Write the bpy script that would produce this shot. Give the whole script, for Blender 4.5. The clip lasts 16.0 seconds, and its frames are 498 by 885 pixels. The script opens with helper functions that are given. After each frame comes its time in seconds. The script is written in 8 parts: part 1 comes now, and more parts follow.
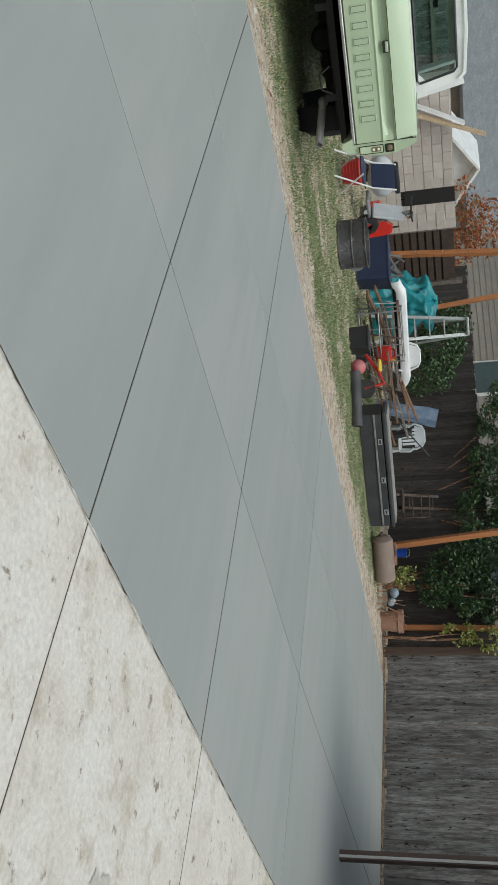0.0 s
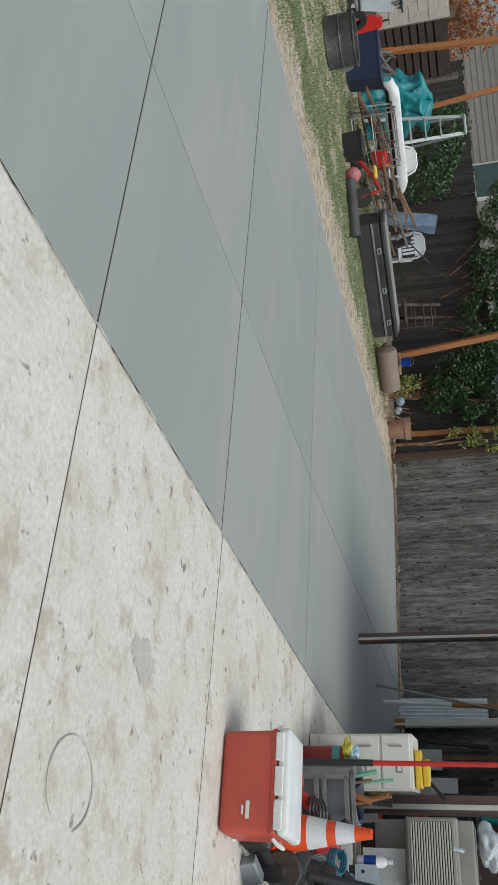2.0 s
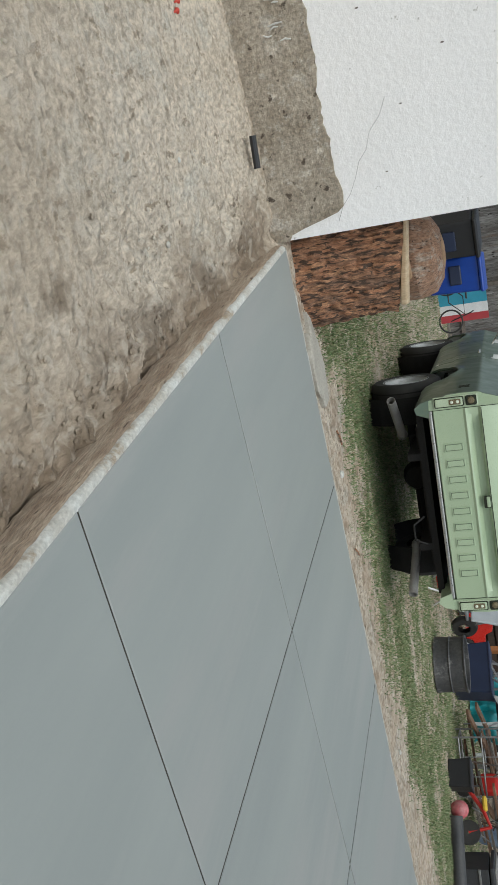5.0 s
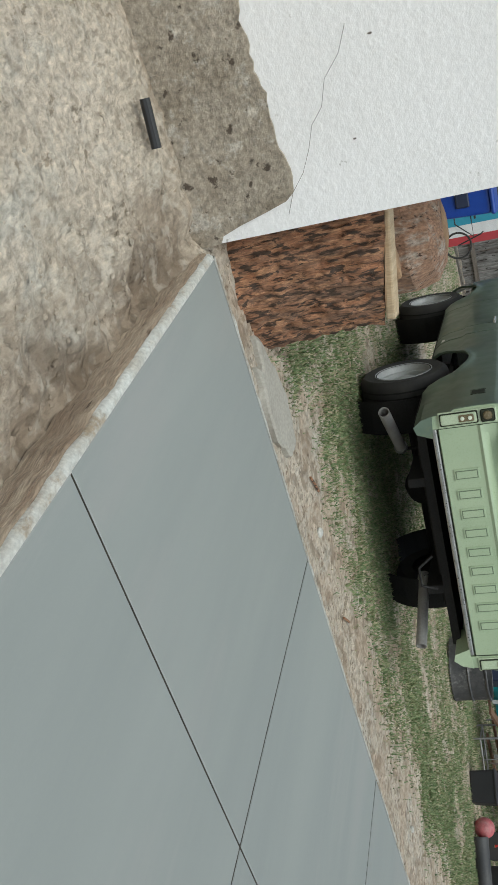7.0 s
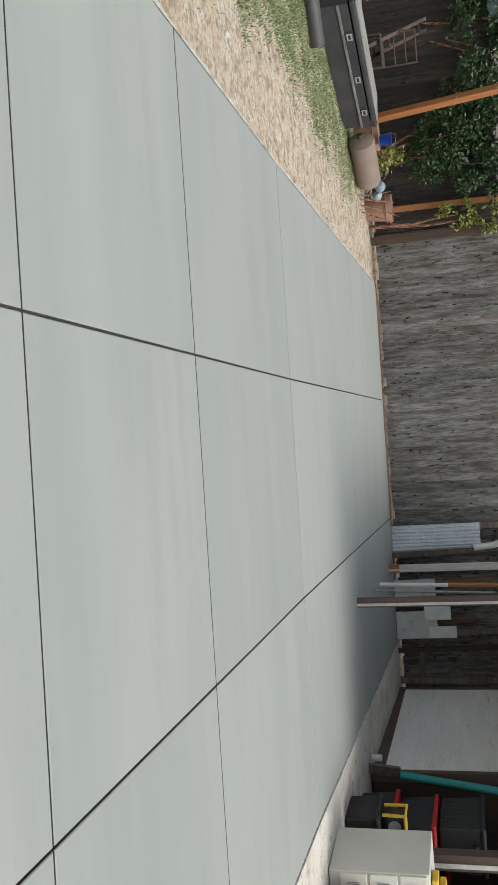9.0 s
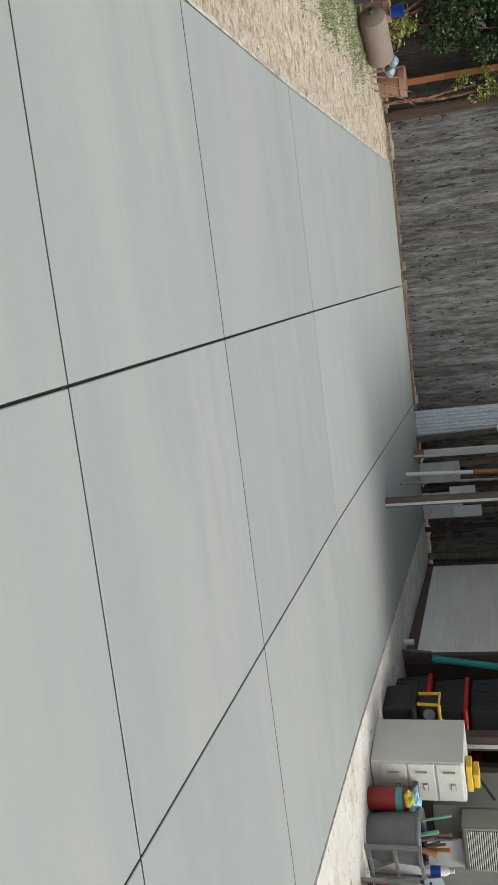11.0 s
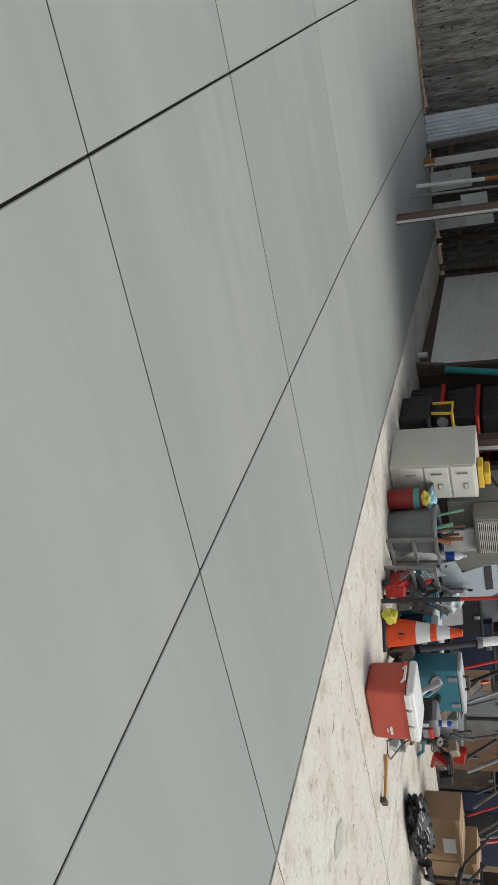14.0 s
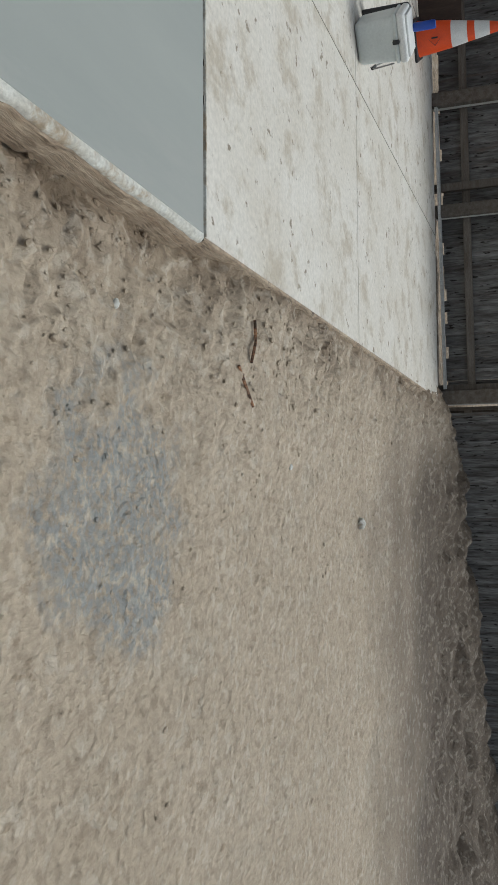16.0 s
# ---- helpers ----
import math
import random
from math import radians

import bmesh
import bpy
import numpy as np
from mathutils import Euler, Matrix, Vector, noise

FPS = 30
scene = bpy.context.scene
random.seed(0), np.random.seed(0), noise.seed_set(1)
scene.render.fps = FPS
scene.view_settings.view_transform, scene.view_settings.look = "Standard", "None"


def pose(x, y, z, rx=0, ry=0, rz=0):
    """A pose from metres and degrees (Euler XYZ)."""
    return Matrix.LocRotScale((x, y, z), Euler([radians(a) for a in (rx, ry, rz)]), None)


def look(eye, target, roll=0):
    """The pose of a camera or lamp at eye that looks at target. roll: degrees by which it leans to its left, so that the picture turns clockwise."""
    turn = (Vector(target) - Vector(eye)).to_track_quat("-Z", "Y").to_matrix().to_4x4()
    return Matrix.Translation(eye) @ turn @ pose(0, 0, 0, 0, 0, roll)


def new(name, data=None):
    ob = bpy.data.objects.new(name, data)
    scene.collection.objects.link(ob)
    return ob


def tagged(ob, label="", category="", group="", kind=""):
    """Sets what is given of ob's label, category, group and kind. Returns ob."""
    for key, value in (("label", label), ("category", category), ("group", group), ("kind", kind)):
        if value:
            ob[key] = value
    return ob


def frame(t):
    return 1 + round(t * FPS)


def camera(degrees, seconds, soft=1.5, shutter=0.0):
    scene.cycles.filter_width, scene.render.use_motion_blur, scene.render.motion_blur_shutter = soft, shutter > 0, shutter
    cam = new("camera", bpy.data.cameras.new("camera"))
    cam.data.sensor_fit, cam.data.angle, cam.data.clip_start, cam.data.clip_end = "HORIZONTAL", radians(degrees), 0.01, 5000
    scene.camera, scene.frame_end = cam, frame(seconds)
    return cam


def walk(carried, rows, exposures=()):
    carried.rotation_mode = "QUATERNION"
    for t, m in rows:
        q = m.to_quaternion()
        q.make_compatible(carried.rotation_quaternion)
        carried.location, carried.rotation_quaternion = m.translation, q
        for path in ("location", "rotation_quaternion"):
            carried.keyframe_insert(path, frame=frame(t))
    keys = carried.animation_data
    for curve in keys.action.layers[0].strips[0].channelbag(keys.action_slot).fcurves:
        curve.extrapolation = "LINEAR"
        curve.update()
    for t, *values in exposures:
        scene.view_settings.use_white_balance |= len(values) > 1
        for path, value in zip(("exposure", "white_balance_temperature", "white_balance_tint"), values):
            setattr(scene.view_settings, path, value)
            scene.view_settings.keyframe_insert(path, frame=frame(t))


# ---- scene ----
cam = camera(30.93, 16.0, soft=0.7)
PATH = [
    (0, (6.049, -2.796, 1.519), (4.685, -1.402, 1.075), 86.92),
    (0.5, (6.257, -2.826, 1.577), (5.074, -1.279, 1.121), 85.15),
    (1, (6.327, -2.819, 1.555), (5.313, -1.161, 1.084), 83.93),
    (1.5, (6.352, -2.821, 1.563), (5.444, -1.107, 1.078), 84.32),
    (2, (6.307, -2.833, 1.566), (5.238, -1.212, 1.084), 85.26),
    (2.5, (6.306, -2.870, 1.558), (5.048, -1.391, 1.082), 87.60),
    (3, (6.074, -2.959, 1.495), (4.634, -1.673, 0.974), 88.05),
    (3.5, (5.724, -3.031, 1.450), (4.141, -1.954, 0.871), 86.41),
    (4, (5.186, -3.059, 1.427), (3.474, -2.184, 0.876), 87.89),
    (4.5, (4.694, -3.142, 1.396), (2.888, -2.462, 0.872), 87.44),
    (4.7, (4.508, -3.184, 1.417), (2.731, -2.451, 0.866), 85.69),
    (6.8, (2.265, -3.149, 1.401), (0.630, -2.171, 0.792), 82.62),
    (7, (2.080, -3.146, 1.386), (0.452, -2.167, 0.758), 82.60),
    (7.5, (1.525, -3.121, 1.424), (0.178, -1.789, 0.782), 83.65),
    (8, (1.121, -2.951, 1.444), (0.012, -1.394, 0.857), 82.16),
    (8.5, (0.824, -2.821, 1.423), (0.154, -1.015, 0.883), 84.03),
    (9, (0.502, -2.823, 1.485), (0.505, -0.883, 0.997), 86.27),
    (9.5, (0.187, -2.684, 1.470), (0.346, -0.747, 0.994), 85.60),
    (9.7, (0.066, -2.594, 1.489), (0.244, -0.656, 1.027), 84.88),
    (11.8, (-0.414, -3.063, 1.484), (-0.027, -1.192, 0.891), 86.30),
    (12, (-0.486, -3.041, 1.486), (-0.176, -1.157, 0.891), 85.80),
    (12.5, (-0.610, -3.085, 1.506), (-0.349, -1.190, 0.924), 86.22),
    (13, (-0.599, -3.058, 1.520), (-0.254, -1.153, 1.019), 86.24),
    (13.5, (-0.512, -3.064, 1.499), (0.082, -1.230, 0.969), 86.16),
    (14, (-0.470, -3.084, 1.486), (0.443, -1.413, 0.875), 86.68),
    (14.5, (-0.419, -3.113, 1.493), (0.711, -1.614, 0.804), 86.49),
    (15, (-0.364, -3.160, 1.490), (1.053, -1.968, 0.735), 86.59),
    (15.5, (0.003, -3.097, 1.385), (1.744, -2.400, 0.690), 86.72),
    (16, (0.351, -3.025, 1.391), (2.235, -2.923, 0.729), 88.57),
]
EXPOSURES = [(0, -0.06, 6060, 3), (0.5, 0.06, 5990, 2), (1.5, -0.08, 6020, 3), (2.5, 0.04, 6020, 2), (3.0, 0.08, 5980, 0), (3.5, -0.06, 5920, 2), (4.0, -0.08, 5940, 1), (4.5, -0.16, 5940, 3), (7.0, -0.12, 5950, 1), (7.5, -0.04, 5970, 2), (8.0, 0.14, 6000, 7), (8.5, 0.14, 6280, 5), (9.0, 0.48, 6350, 6), (9.7, 0.62, 6400, 6), (12.0, 0.30, 6320, 6), (12.5, 0.36, 6320, 5), (13.0, 0.66, 6330, 6), (13.5, 0.42, 6420, 6), (14.0, 0.06, 6380, 6), (14.5, -0.04, 6180, 2), (15.5, -0.32, 6100, 2), (16, -0.22, 6050, 3)]
walk(cam, [(t, look(eye, target, roll)) for t, eye, target, roll in PATH], EXPOSURES)

# ---- light: a bright overcast sky ----
world = bpy.data.worlds.new("sky")
scene.world = world
world.use_nodes = True
wn = world.node_tree
sky = wn.nodes.new("ShaderNodeTexSky")
sky.sky_type, sky.sun_disc = "NISHITA", False
sky.sun_elevation, sky.sun_rotation = radians(58), radians(115)
sky.air_density, sky.dust_density, sky.ozone_density = 1.0, 4.0, 0.6
pale = wn.nodes.new("ShaderNodeHueSaturation")
pale.inputs["Saturation"].default_value = 0.35
wn.links.new(sky.outputs[0], pale.inputs["Color"])
wn.links.new(pale.outputs[0], wn.nodes["Background"].inputs[0])
wn.nodes["Background"].inputs[1].default_value = 0.13
sun = new("sun", bpy.data.lights.new("sun", "SUN"))
sun.data.energy, sun.data.angle, sun.data.color = 1.3, radians(40), (1.0, 0.95, 0.88)
sun.matrix_world = look((0, 0, 0), (-0.55, 0.25, -1.0))


# ---- materials ----
def material(name, colour, second=None, scale=3.0, rough=0.8, metal=0.0, grain=40.0, grain_amount=0.25, bump=0.15, bump_scale=None,
             spots=None, spot_scale=6.0, spot_size=0.35, stretch=(1, 1, 1), shift=0.0, coat=0.0, detail=6.0, pits=None, pit_scale=30.0, pit_size=0.28, pit_detail=3.0):
    """A worn surface: a broad mix of two tones, a fine grain, stains of a third tone and a fine relief."""
    m = bpy.data.materials.new(name)
    m.use_nodes = True
    nt = m.node_tree
    n, link = nt.nodes, nt.links.new
    shader = n["Principled BSDF"]
    shader.inputs["Roughness"].default_value, shader.inputs["Metallic"].default_value = rough, metal
    shader.inputs["Coat Weight"].default_value = coat
    place = n.new("ShaderNodeTexCoord")
    mapping = n.new("ShaderNodeMapping")
    mapping.inputs["Scale"].default_value = stretch
    link(place.outputs["Object"], mapping.inputs[0])
    info = n.new("ShaderNodeObjectInfo")
    apart = n.new("ShaderNodeVectorMath")
    apart.operation = "MULTIPLY_ADD"
    apart.inputs[0].default_value = (37.0, 23.0, 11.0)
    link(info.outputs["Random"], apart.inputs[1])
    link(mapping.outputs[0], apart.inputs[2])
    where = apart.outputs[0]

    def noise_of(size, det=detail, roughness=0.6):
        node = n.new("ShaderNodeTexNoise")
        node.inputs["Scale"].default_value, node.inputs["Detail"].default_value = size, det
        node.inputs["Roughness"].default_value = roughness
        link(where, node.inputs[0])
        return node.outputs[0]

    def ramp(fac, low, high):
        node = n.new("ShaderNodeMapRange")
        node.inputs[1].default_value, node.inputs[2].default_value = low, high
        link(fac, node.inputs[0])
        return node.outputs[0]

    def mix(fac, a, b, mode="MIX"):
        node = n.new("ShaderNodeMix")
        node.data_type, node.blend_type = "RGBA", mode
        for socket, value in ((0, fac), (6, a), (7, b)):
            if isinstance(value, bpy.types.NodeSocket):
                link(value, node.inputs[socket])
            else:
                node.inputs[socket].default_value = value if socket == 0 else (*value, 1)
        return node.outputs[2]

    second = second or tuple(c * 0.75 for c in colour)
    col = mix(ramp(noise_of(scale), 0.35, 0.65), colour, second)
    if spots:
        col = mix(ramp(noise_of(spot_scale, 8.0, 0.7), 1 - spot_size - 0.06, 1 - spot_size + 0.06), col, spots)
    if pits:
        col = mix(ramp(noise_of(pit_scale, pit_detail, 0.6), 1 - pit_size - 0.03, 1 - pit_size + 0.03), col, pits)
    fine = noise_of(grain, 4.0)
    g = ramp(fine, 0.3, 0.7)
    shade = n.new("ShaderNodeMapRange")
    shade.inputs[3].default_value, shade.inputs[4].default_value = 1 - grain_amount, 1 + grain_amount * 0.6
    link(g, shade.inputs[0])
    value = n.new("ShaderNodeVectorMath")
    value.operation = "SCALE"
    link(col, value.inputs[0])
    link(shade.outputs[0], value.inputs["Scale"])
    out = value.outputs[0]
    if shift:
        tone = n.new("ShaderNodeMapRange")
        tone.inputs[3].default_value, tone.inputs[4].default_value = 1 - shift, 1 + shift
        link(info.outputs["Random"], tone.inputs[0])
        v2 = n.new("ShaderNodeVectorMath")
        v2.operation = "SCALE"
        link(out, v2.inputs[0])
        link(tone.outputs[0], v2.inputs["Scale"])
        out = v2.outputs[0]
    link(out, shader.inputs["Base Color"])
    if bump:
        b = n.new("ShaderNodeBump")
        b.inputs["Strength"].default_value, b.inputs["Distance"].default_value = bump, 0.02
        link(noise_of(bump_scale or grain * 0.6, 6.0, 0.65), b.inputs["Height"])
        link(b.outputs[0], shader.inputs["Normal"])
    r = n.new("ShaderNodeMapRange")
    r.inputs[3].default_value, r.inputs[4].default_value = max(rough - 0.12, 0.03), min(rough + 0.1, 1.0)
    link(g, r.inputs[0])
    link(r.outputs[0], shader.inputs["Roughness"])
    return m


def plain(name, colour, rough=0.5, metal=0.0, coat=0.0, amount=0.12, bump=0.03):
    return material(name, colour, tuple(c * 0.85 for c in colour), 4.0, rough, metal, 90.0, amount, bump, coat=coat)


def glass(name, colour=(0.9, 0.97, 0.95), rough=0.02):
    m = bpy.data.materials.new(name)
    m.use_nodes = True
    s = m.node_tree.nodes["Principled BSDF"]
    s.inputs["Base Color"].default_value = (*colour, 1)
    s.inputs["Roughness"].default_value, s.inputs["Transmission Weight"].default_value, s.inputs["IOR"].default_value = rough, 1.0, 1.45
    return m


M_NEW = material("fresh_concrete", (0.316, 0.330, 0.308), (0.281, 0.297, 0.279), 0.8, 0.60, 0, 160.0, 0.05, 0.02, 14.0, stretch=(0.35, 2.0, 1), shift=0.03, spots=(0.33, 0.332, 0.312), spot_scale=0.5, spot_size=0.45, pits=(0.22, 0.22, 0.20), pit_scale=26, pit_size=0.185)
M_RIM = material("chipped_concrete_rim", (0.62, 0.62, 0.58), (0.48, 0.45, 0.39), 7.0, 0.85, 0, 60.0, 0.25, 0.4, spots=(0.34, 0.27, 0.19), spot_scale=5, spot_size=0.42)
M_SIDE = material("dirty_slab_side", (0.46, 0.37, 0.27), (0.29, 0.21, 0.145), 5.0, 0.9, 0, 30.0, 0.4, 0.8, 14.0, stretch=(0.7, 0.7, 5), pits=(0.13, 0.09, 0.06), pit_scale=9, pit_size=0.34, pit_detail=6.0)
M_OLD = material("old_concrete", (0.66, 0.625, 0.57), (0.59, 0.545, 0.475), 1.6, 0.85, 0, 34.0, 0.15, 0.5, 16.0, spots=(0.47, 0.415, 0.335), spot_scale=3.6, spot_size=0.43, pits=(0.25, 0.21, 0.155), pit_scale=10.0, pit_size=0.345, pit_detail=6.0)
M_GROOVE = material("dark_joint", (0.06, 0.055, 0.045), (0.10, 0.09, 0.07), 8.0, 0.95)
M_BOARD = material("grey_fence_board", (0.24, 0.233, 0.222), (0.085, 0.075, 0.066), 1.3, 0.85, 0, 5.0, 0.5, 0.8, 4.0, stretch=(12, 12, 1.6), shift=0.26, spots=(0.13, 0.09, 0.065), spot_scale=0.35, spot_size=0.38, pits=(0.03, 0.025, 0.02), pit_scale=1.9, pit_size=0.33)
M_BOARD_DARK = material("darker_fence_board", (0.070, 0.060, 0.052), (0.038, 0.031, 0.026), 1.3, 0.85, 0, 5.0, 0.5, 0.8, 4.0, stretch=(12, 12, 1.6), shift=0.3, spots=(0.10, 0.085, 0.07), spot_scale=0.8, spot_size=0.38, pits=(0.012, 0.010, 0.008), pit_scale=1.9, pit_size=0.34)


def knots(m):
    """Dark knots and nail streaks, short along the board."""
    n, link = m.node_tree.nodes, m.node_tree.links.new
    shader = n["Principled BSDF"]
    base = shader.inputs["Base Color"].links[0].from_socket
    co, info = n.new("ShaderNodeTexCoord"), n.new("ShaderNodeObjectInfo")
    scaled, apart = n.new("ShaderNodeVectorMath"), n.new("ShaderNodeVectorMath")
    scaled.operation, apart.operation = "MULTIPLY", "MULTIPLY_ADD"
    scaled.inputs[1].default_value = (26.0, 26.0, 8.0)
    link(co.outputs["Object"], scaled.inputs[0])
    apart.inputs[0].default_value = (91.0, 47.0, 29.0)
    link(info.outputs["Random"], apart.inputs[1])
    link(scaled.outputs[0], apart.inputs[2])
    blot, cut, mix = n.new("ShaderNodeTexNoise"), n.new("ShaderNodeMapRange"), n.new("ShaderNodeMix")
    blot.inputs["Scale"].default_value, blot.inputs["Detail"].default_value = 1.0, 2.0
    link(apart.outputs[0], blot.inputs[0])
    cut.inputs[1].default_value, cut.inputs[2].default_value = 0.64, 0.69
    link(blot.outputs[0], cut.inputs[0])
    mix.data_type = "RGBA"
    link(cut.outputs[0], mix.inputs[0])
    link(base, mix.inputs[6])
    mix.inputs[7].default_value = (0.018, 0.014, 0.011, 1)
    link(mix.outputs[2], shader.inputs["Base Color"])


knots(M_BOARD)
knots(M_BOARD_DARK)
M_RAIL = material("weathered_rail", (0.19, 0.165, 0.14), (0.11, 0.09, 0.07), 2.0, 0.9, 0, 30.0, 0.4, 0.3, stretch=(1, 9, 9), shift=0.2)
M_STUCCO = material("white_stucco", (0.93, 0.905, 0.885), (0.89, 0.865, 0.84), 1.2, 0.9, 0, 55.0, 0.05, 0.42, 19.0, pits=(0.58, 0.55, 0.51), pit_scale=16.0, pit_size=0.27)
M_BASE = material("bare_cement_render", (0.47, 0.405, 0.32), (0.33, 0.275, 0.205), 5.0, 0.95, 0, 38.0, 0.4, 1.0, 28.0, spots=(0.60, 0.55, 0.47), spot_scale=9, spot_size=0.40, pits=(0.11, 0.085, 0.062), pit_scale=15, pit_size=0.37, pit_detail=7.0)


# ---- building blocks ----
def part(name, bm, mat, parent=None, label=""):
    me = bpy.data.meshes.new(name)
    bm.normal_update()
    bm.to_mesh(me)
    bm.free()
    me.materials.append(mat)
    ob = new(name, me)
    ob.parent = parent
    return tagged(ob, label)


def thing(name, label, category, m=None, group=""):
    ob = new(name)
    ob.empty_display_size = 0.1
    if m is not None:
        ob.matrix_world = m
    return tagged(ob, label, category, group)


def smooth(ob, angle=40):
    me = ob.data
    me.polygons.foreach_set("use_smooth", [True] * len(me.polygons))
    me.set_sharp_from_angle(angle=radians(angle))
    return ob


def box(size, at=(0, 0, 0), bevel=0.0, turn=(0, 0, 0), bm=None, seg=2, taper=1.0):
    """A block, centred at a place; taper narrows its top."""
    bm = bm or bmesh.new()
    made = bmesh.ops.create_cube(bm, size=1.0)["verts"]
    for v in made:
        k = taper if v.co.z > 0 else 1.0
        v.co = Vector((v.co.x * size[0] * k, v.co.y * size[1] * k, v.co.z * size[2]))
    if bevel:
        edges = list({e for v in made for e in v.link_edges})
        made = list({v for f in bmesh.ops.bevel(bm, geom=edges, offset=bevel, segments=seg, profile=0.5, affect="EDGES")["faces"] for v in f.verts} | {v for v in made if v.is_valid})
    m = Matrix.LocRotScale(at, Euler([radians(a) for a in turn]), None)
    bmesh.ops.transform(bm, matrix=m, verts=[v for v in made if v.is_valid])
    return bm


def slab_box(x0, x1, y0, y1, z0, z1, bm=None, bevel=0.0):
    return box((x1 - x0, y1 - y0, z1 - z0), ((x0 + x1) / 2, (y0 + y1) / 2, (z0 + z1) / 2), bevel, bm=bm)


def tube(points, radius, seg=10, bm=None, closed=False, caps=True):
    """A round bar along a line of points; radius may be a list."""
    bm = bm or bmesh.new()
    pts = [Vector(p) for p in points]
    rad = radius if isinstance(radius, (list, tuple)) else [radius] * len(pts)
    rings = []
    up = None
    for i, p in enumerate(pts):
        a = pts[(i - 1) % len(pts)] if closed or i else p
        b = pts[(i + 1) % len(pts)] if closed or i < len(pts) - 1 else p
        d = (b - a).normalized()
        if up is None:
            up = Vector((0, 0, 1)) if abs(d.z) < 0.9 else Vector((1, 0, 0))
        side = d.cross(up).normalized()
        up = side.cross(d).normalized()
        rings.append([bm.verts.new(p + rad[i] * (math.cos(2 * math.pi * k / seg) * side + math.sin(2 * math.pi * k / seg) * up)) for k in range(seg)])
    pairs = list(zip(rings, rings[1:])) + ([(rings[-1], rings[0])] if closed else [])
    for r0, r1 in pairs:
        for k in range(seg):
            bm.faces.new((r0[k], r0[(k + 1) % seg], r1[(k + 1) % seg], r1[k]))
    if caps and not closed:
        bm.faces.new(rings[0][::-1])
        bm.faces.new(rings[-1])
    return bm


def lathe(profile, seg=24, bm=None, m=None, rough=0.0):
    """A turned shape from (radius, height) pairs."""
    bm = bm or bmesh.new()
    m = m or Matrix()
    rings = []
    for r, z in profile:
        if r < 1e-5:
            rings.append([bm.verts.new(m @ Vector((0, 0, z)))])
            continue
        ring = []
        for k in range(seg):
            a = 2 * math.pi * k / seg
            rr = r * (1 + rough * noise.noise((math.cos(a) * 2.2, math.sin(a) * 2.2, z * 3)))
            ring.append(bm.verts.new(m @ Vector((rr * math.cos(a), rr * math.sin(a), z))))
        rings.append(ring)
    for a, b in zip(rings, rings[1:]):
        for k in range(seg):
            k2 = (k + 1) % seg
            if len(a) == 1 and len(b) > 1:
                bm.faces.new((a[0], b[k2], b[k]))
            elif len(b) == 1 and len(a) > 1:
                bm.faces.new((a[k], a[k2], b[0]))
            elif len(a) > 1:
                bm.faces.new((a[k], a[k2], b[k2], b[k]))
    return bm


def prism(outline, depth, bm=None, m=None):
    """An outline in x and z, thickened along y from 0 to depth."""
    bm = bm or bmesh.new()
    m = m or Matrix()
    a = [bm.verts.new(m @ Vector((x, 0, z))) for x, z in outline]
    b = [bm.verts.new(m @ Vector((x, depth, z))) for x, z in outline]
    bm.faces.new(a)
    bm.faces.new(b[::-1])
    for k in range(len(a)):
        k2 = (k + 1) % len(a)
        bm.faces.new((a[k2], a[k], b[k], b[k2]))
    bmesh.ops.recalc_face_normals(bm, faces=bm.faces[:])
    return bm


def bar(p, q, w, d, bm=None, spin=0.0):
    """A square bar from p to q."""
    p, q = Vector(p), Vector(q)
    m = Matrix.Translation((p + q) / 2) @ (q - p).to_track_quat("Z", "Y").to_matrix().to_4x4() @ pose(0, 0, 0, 0, 0, spin)
    bm = bm or bmesh.new()
    made = bmesh.ops.create_cube(bm, size=1.0, matrix=m @ Matrix.Diagonal((w, d, (q - p).length, 1)))["verts"]
    return bm


def rise(y):
    """The yard climbs gently towards the back fence."""
    return 0.017 * max(0.0, y - 4.65)

# ---- the ground: one sheet to the horizon ----
SLAB_X = (-1.83, 0.0, 1.853, 3.77)
SLAB_Y = (-1.85, 0.0, 1.985, 4.65, 11.36)


def south_edge(x):
    """The slab's edge towards the bare yard, a little askew."""
    return -1.83 - 0.026 * (x + 1.83)


def step(a, b, v):
    k = min(max((v - a) / (b - a), 0.0), 1.0)
    return k * k * (3 - 2 * k)


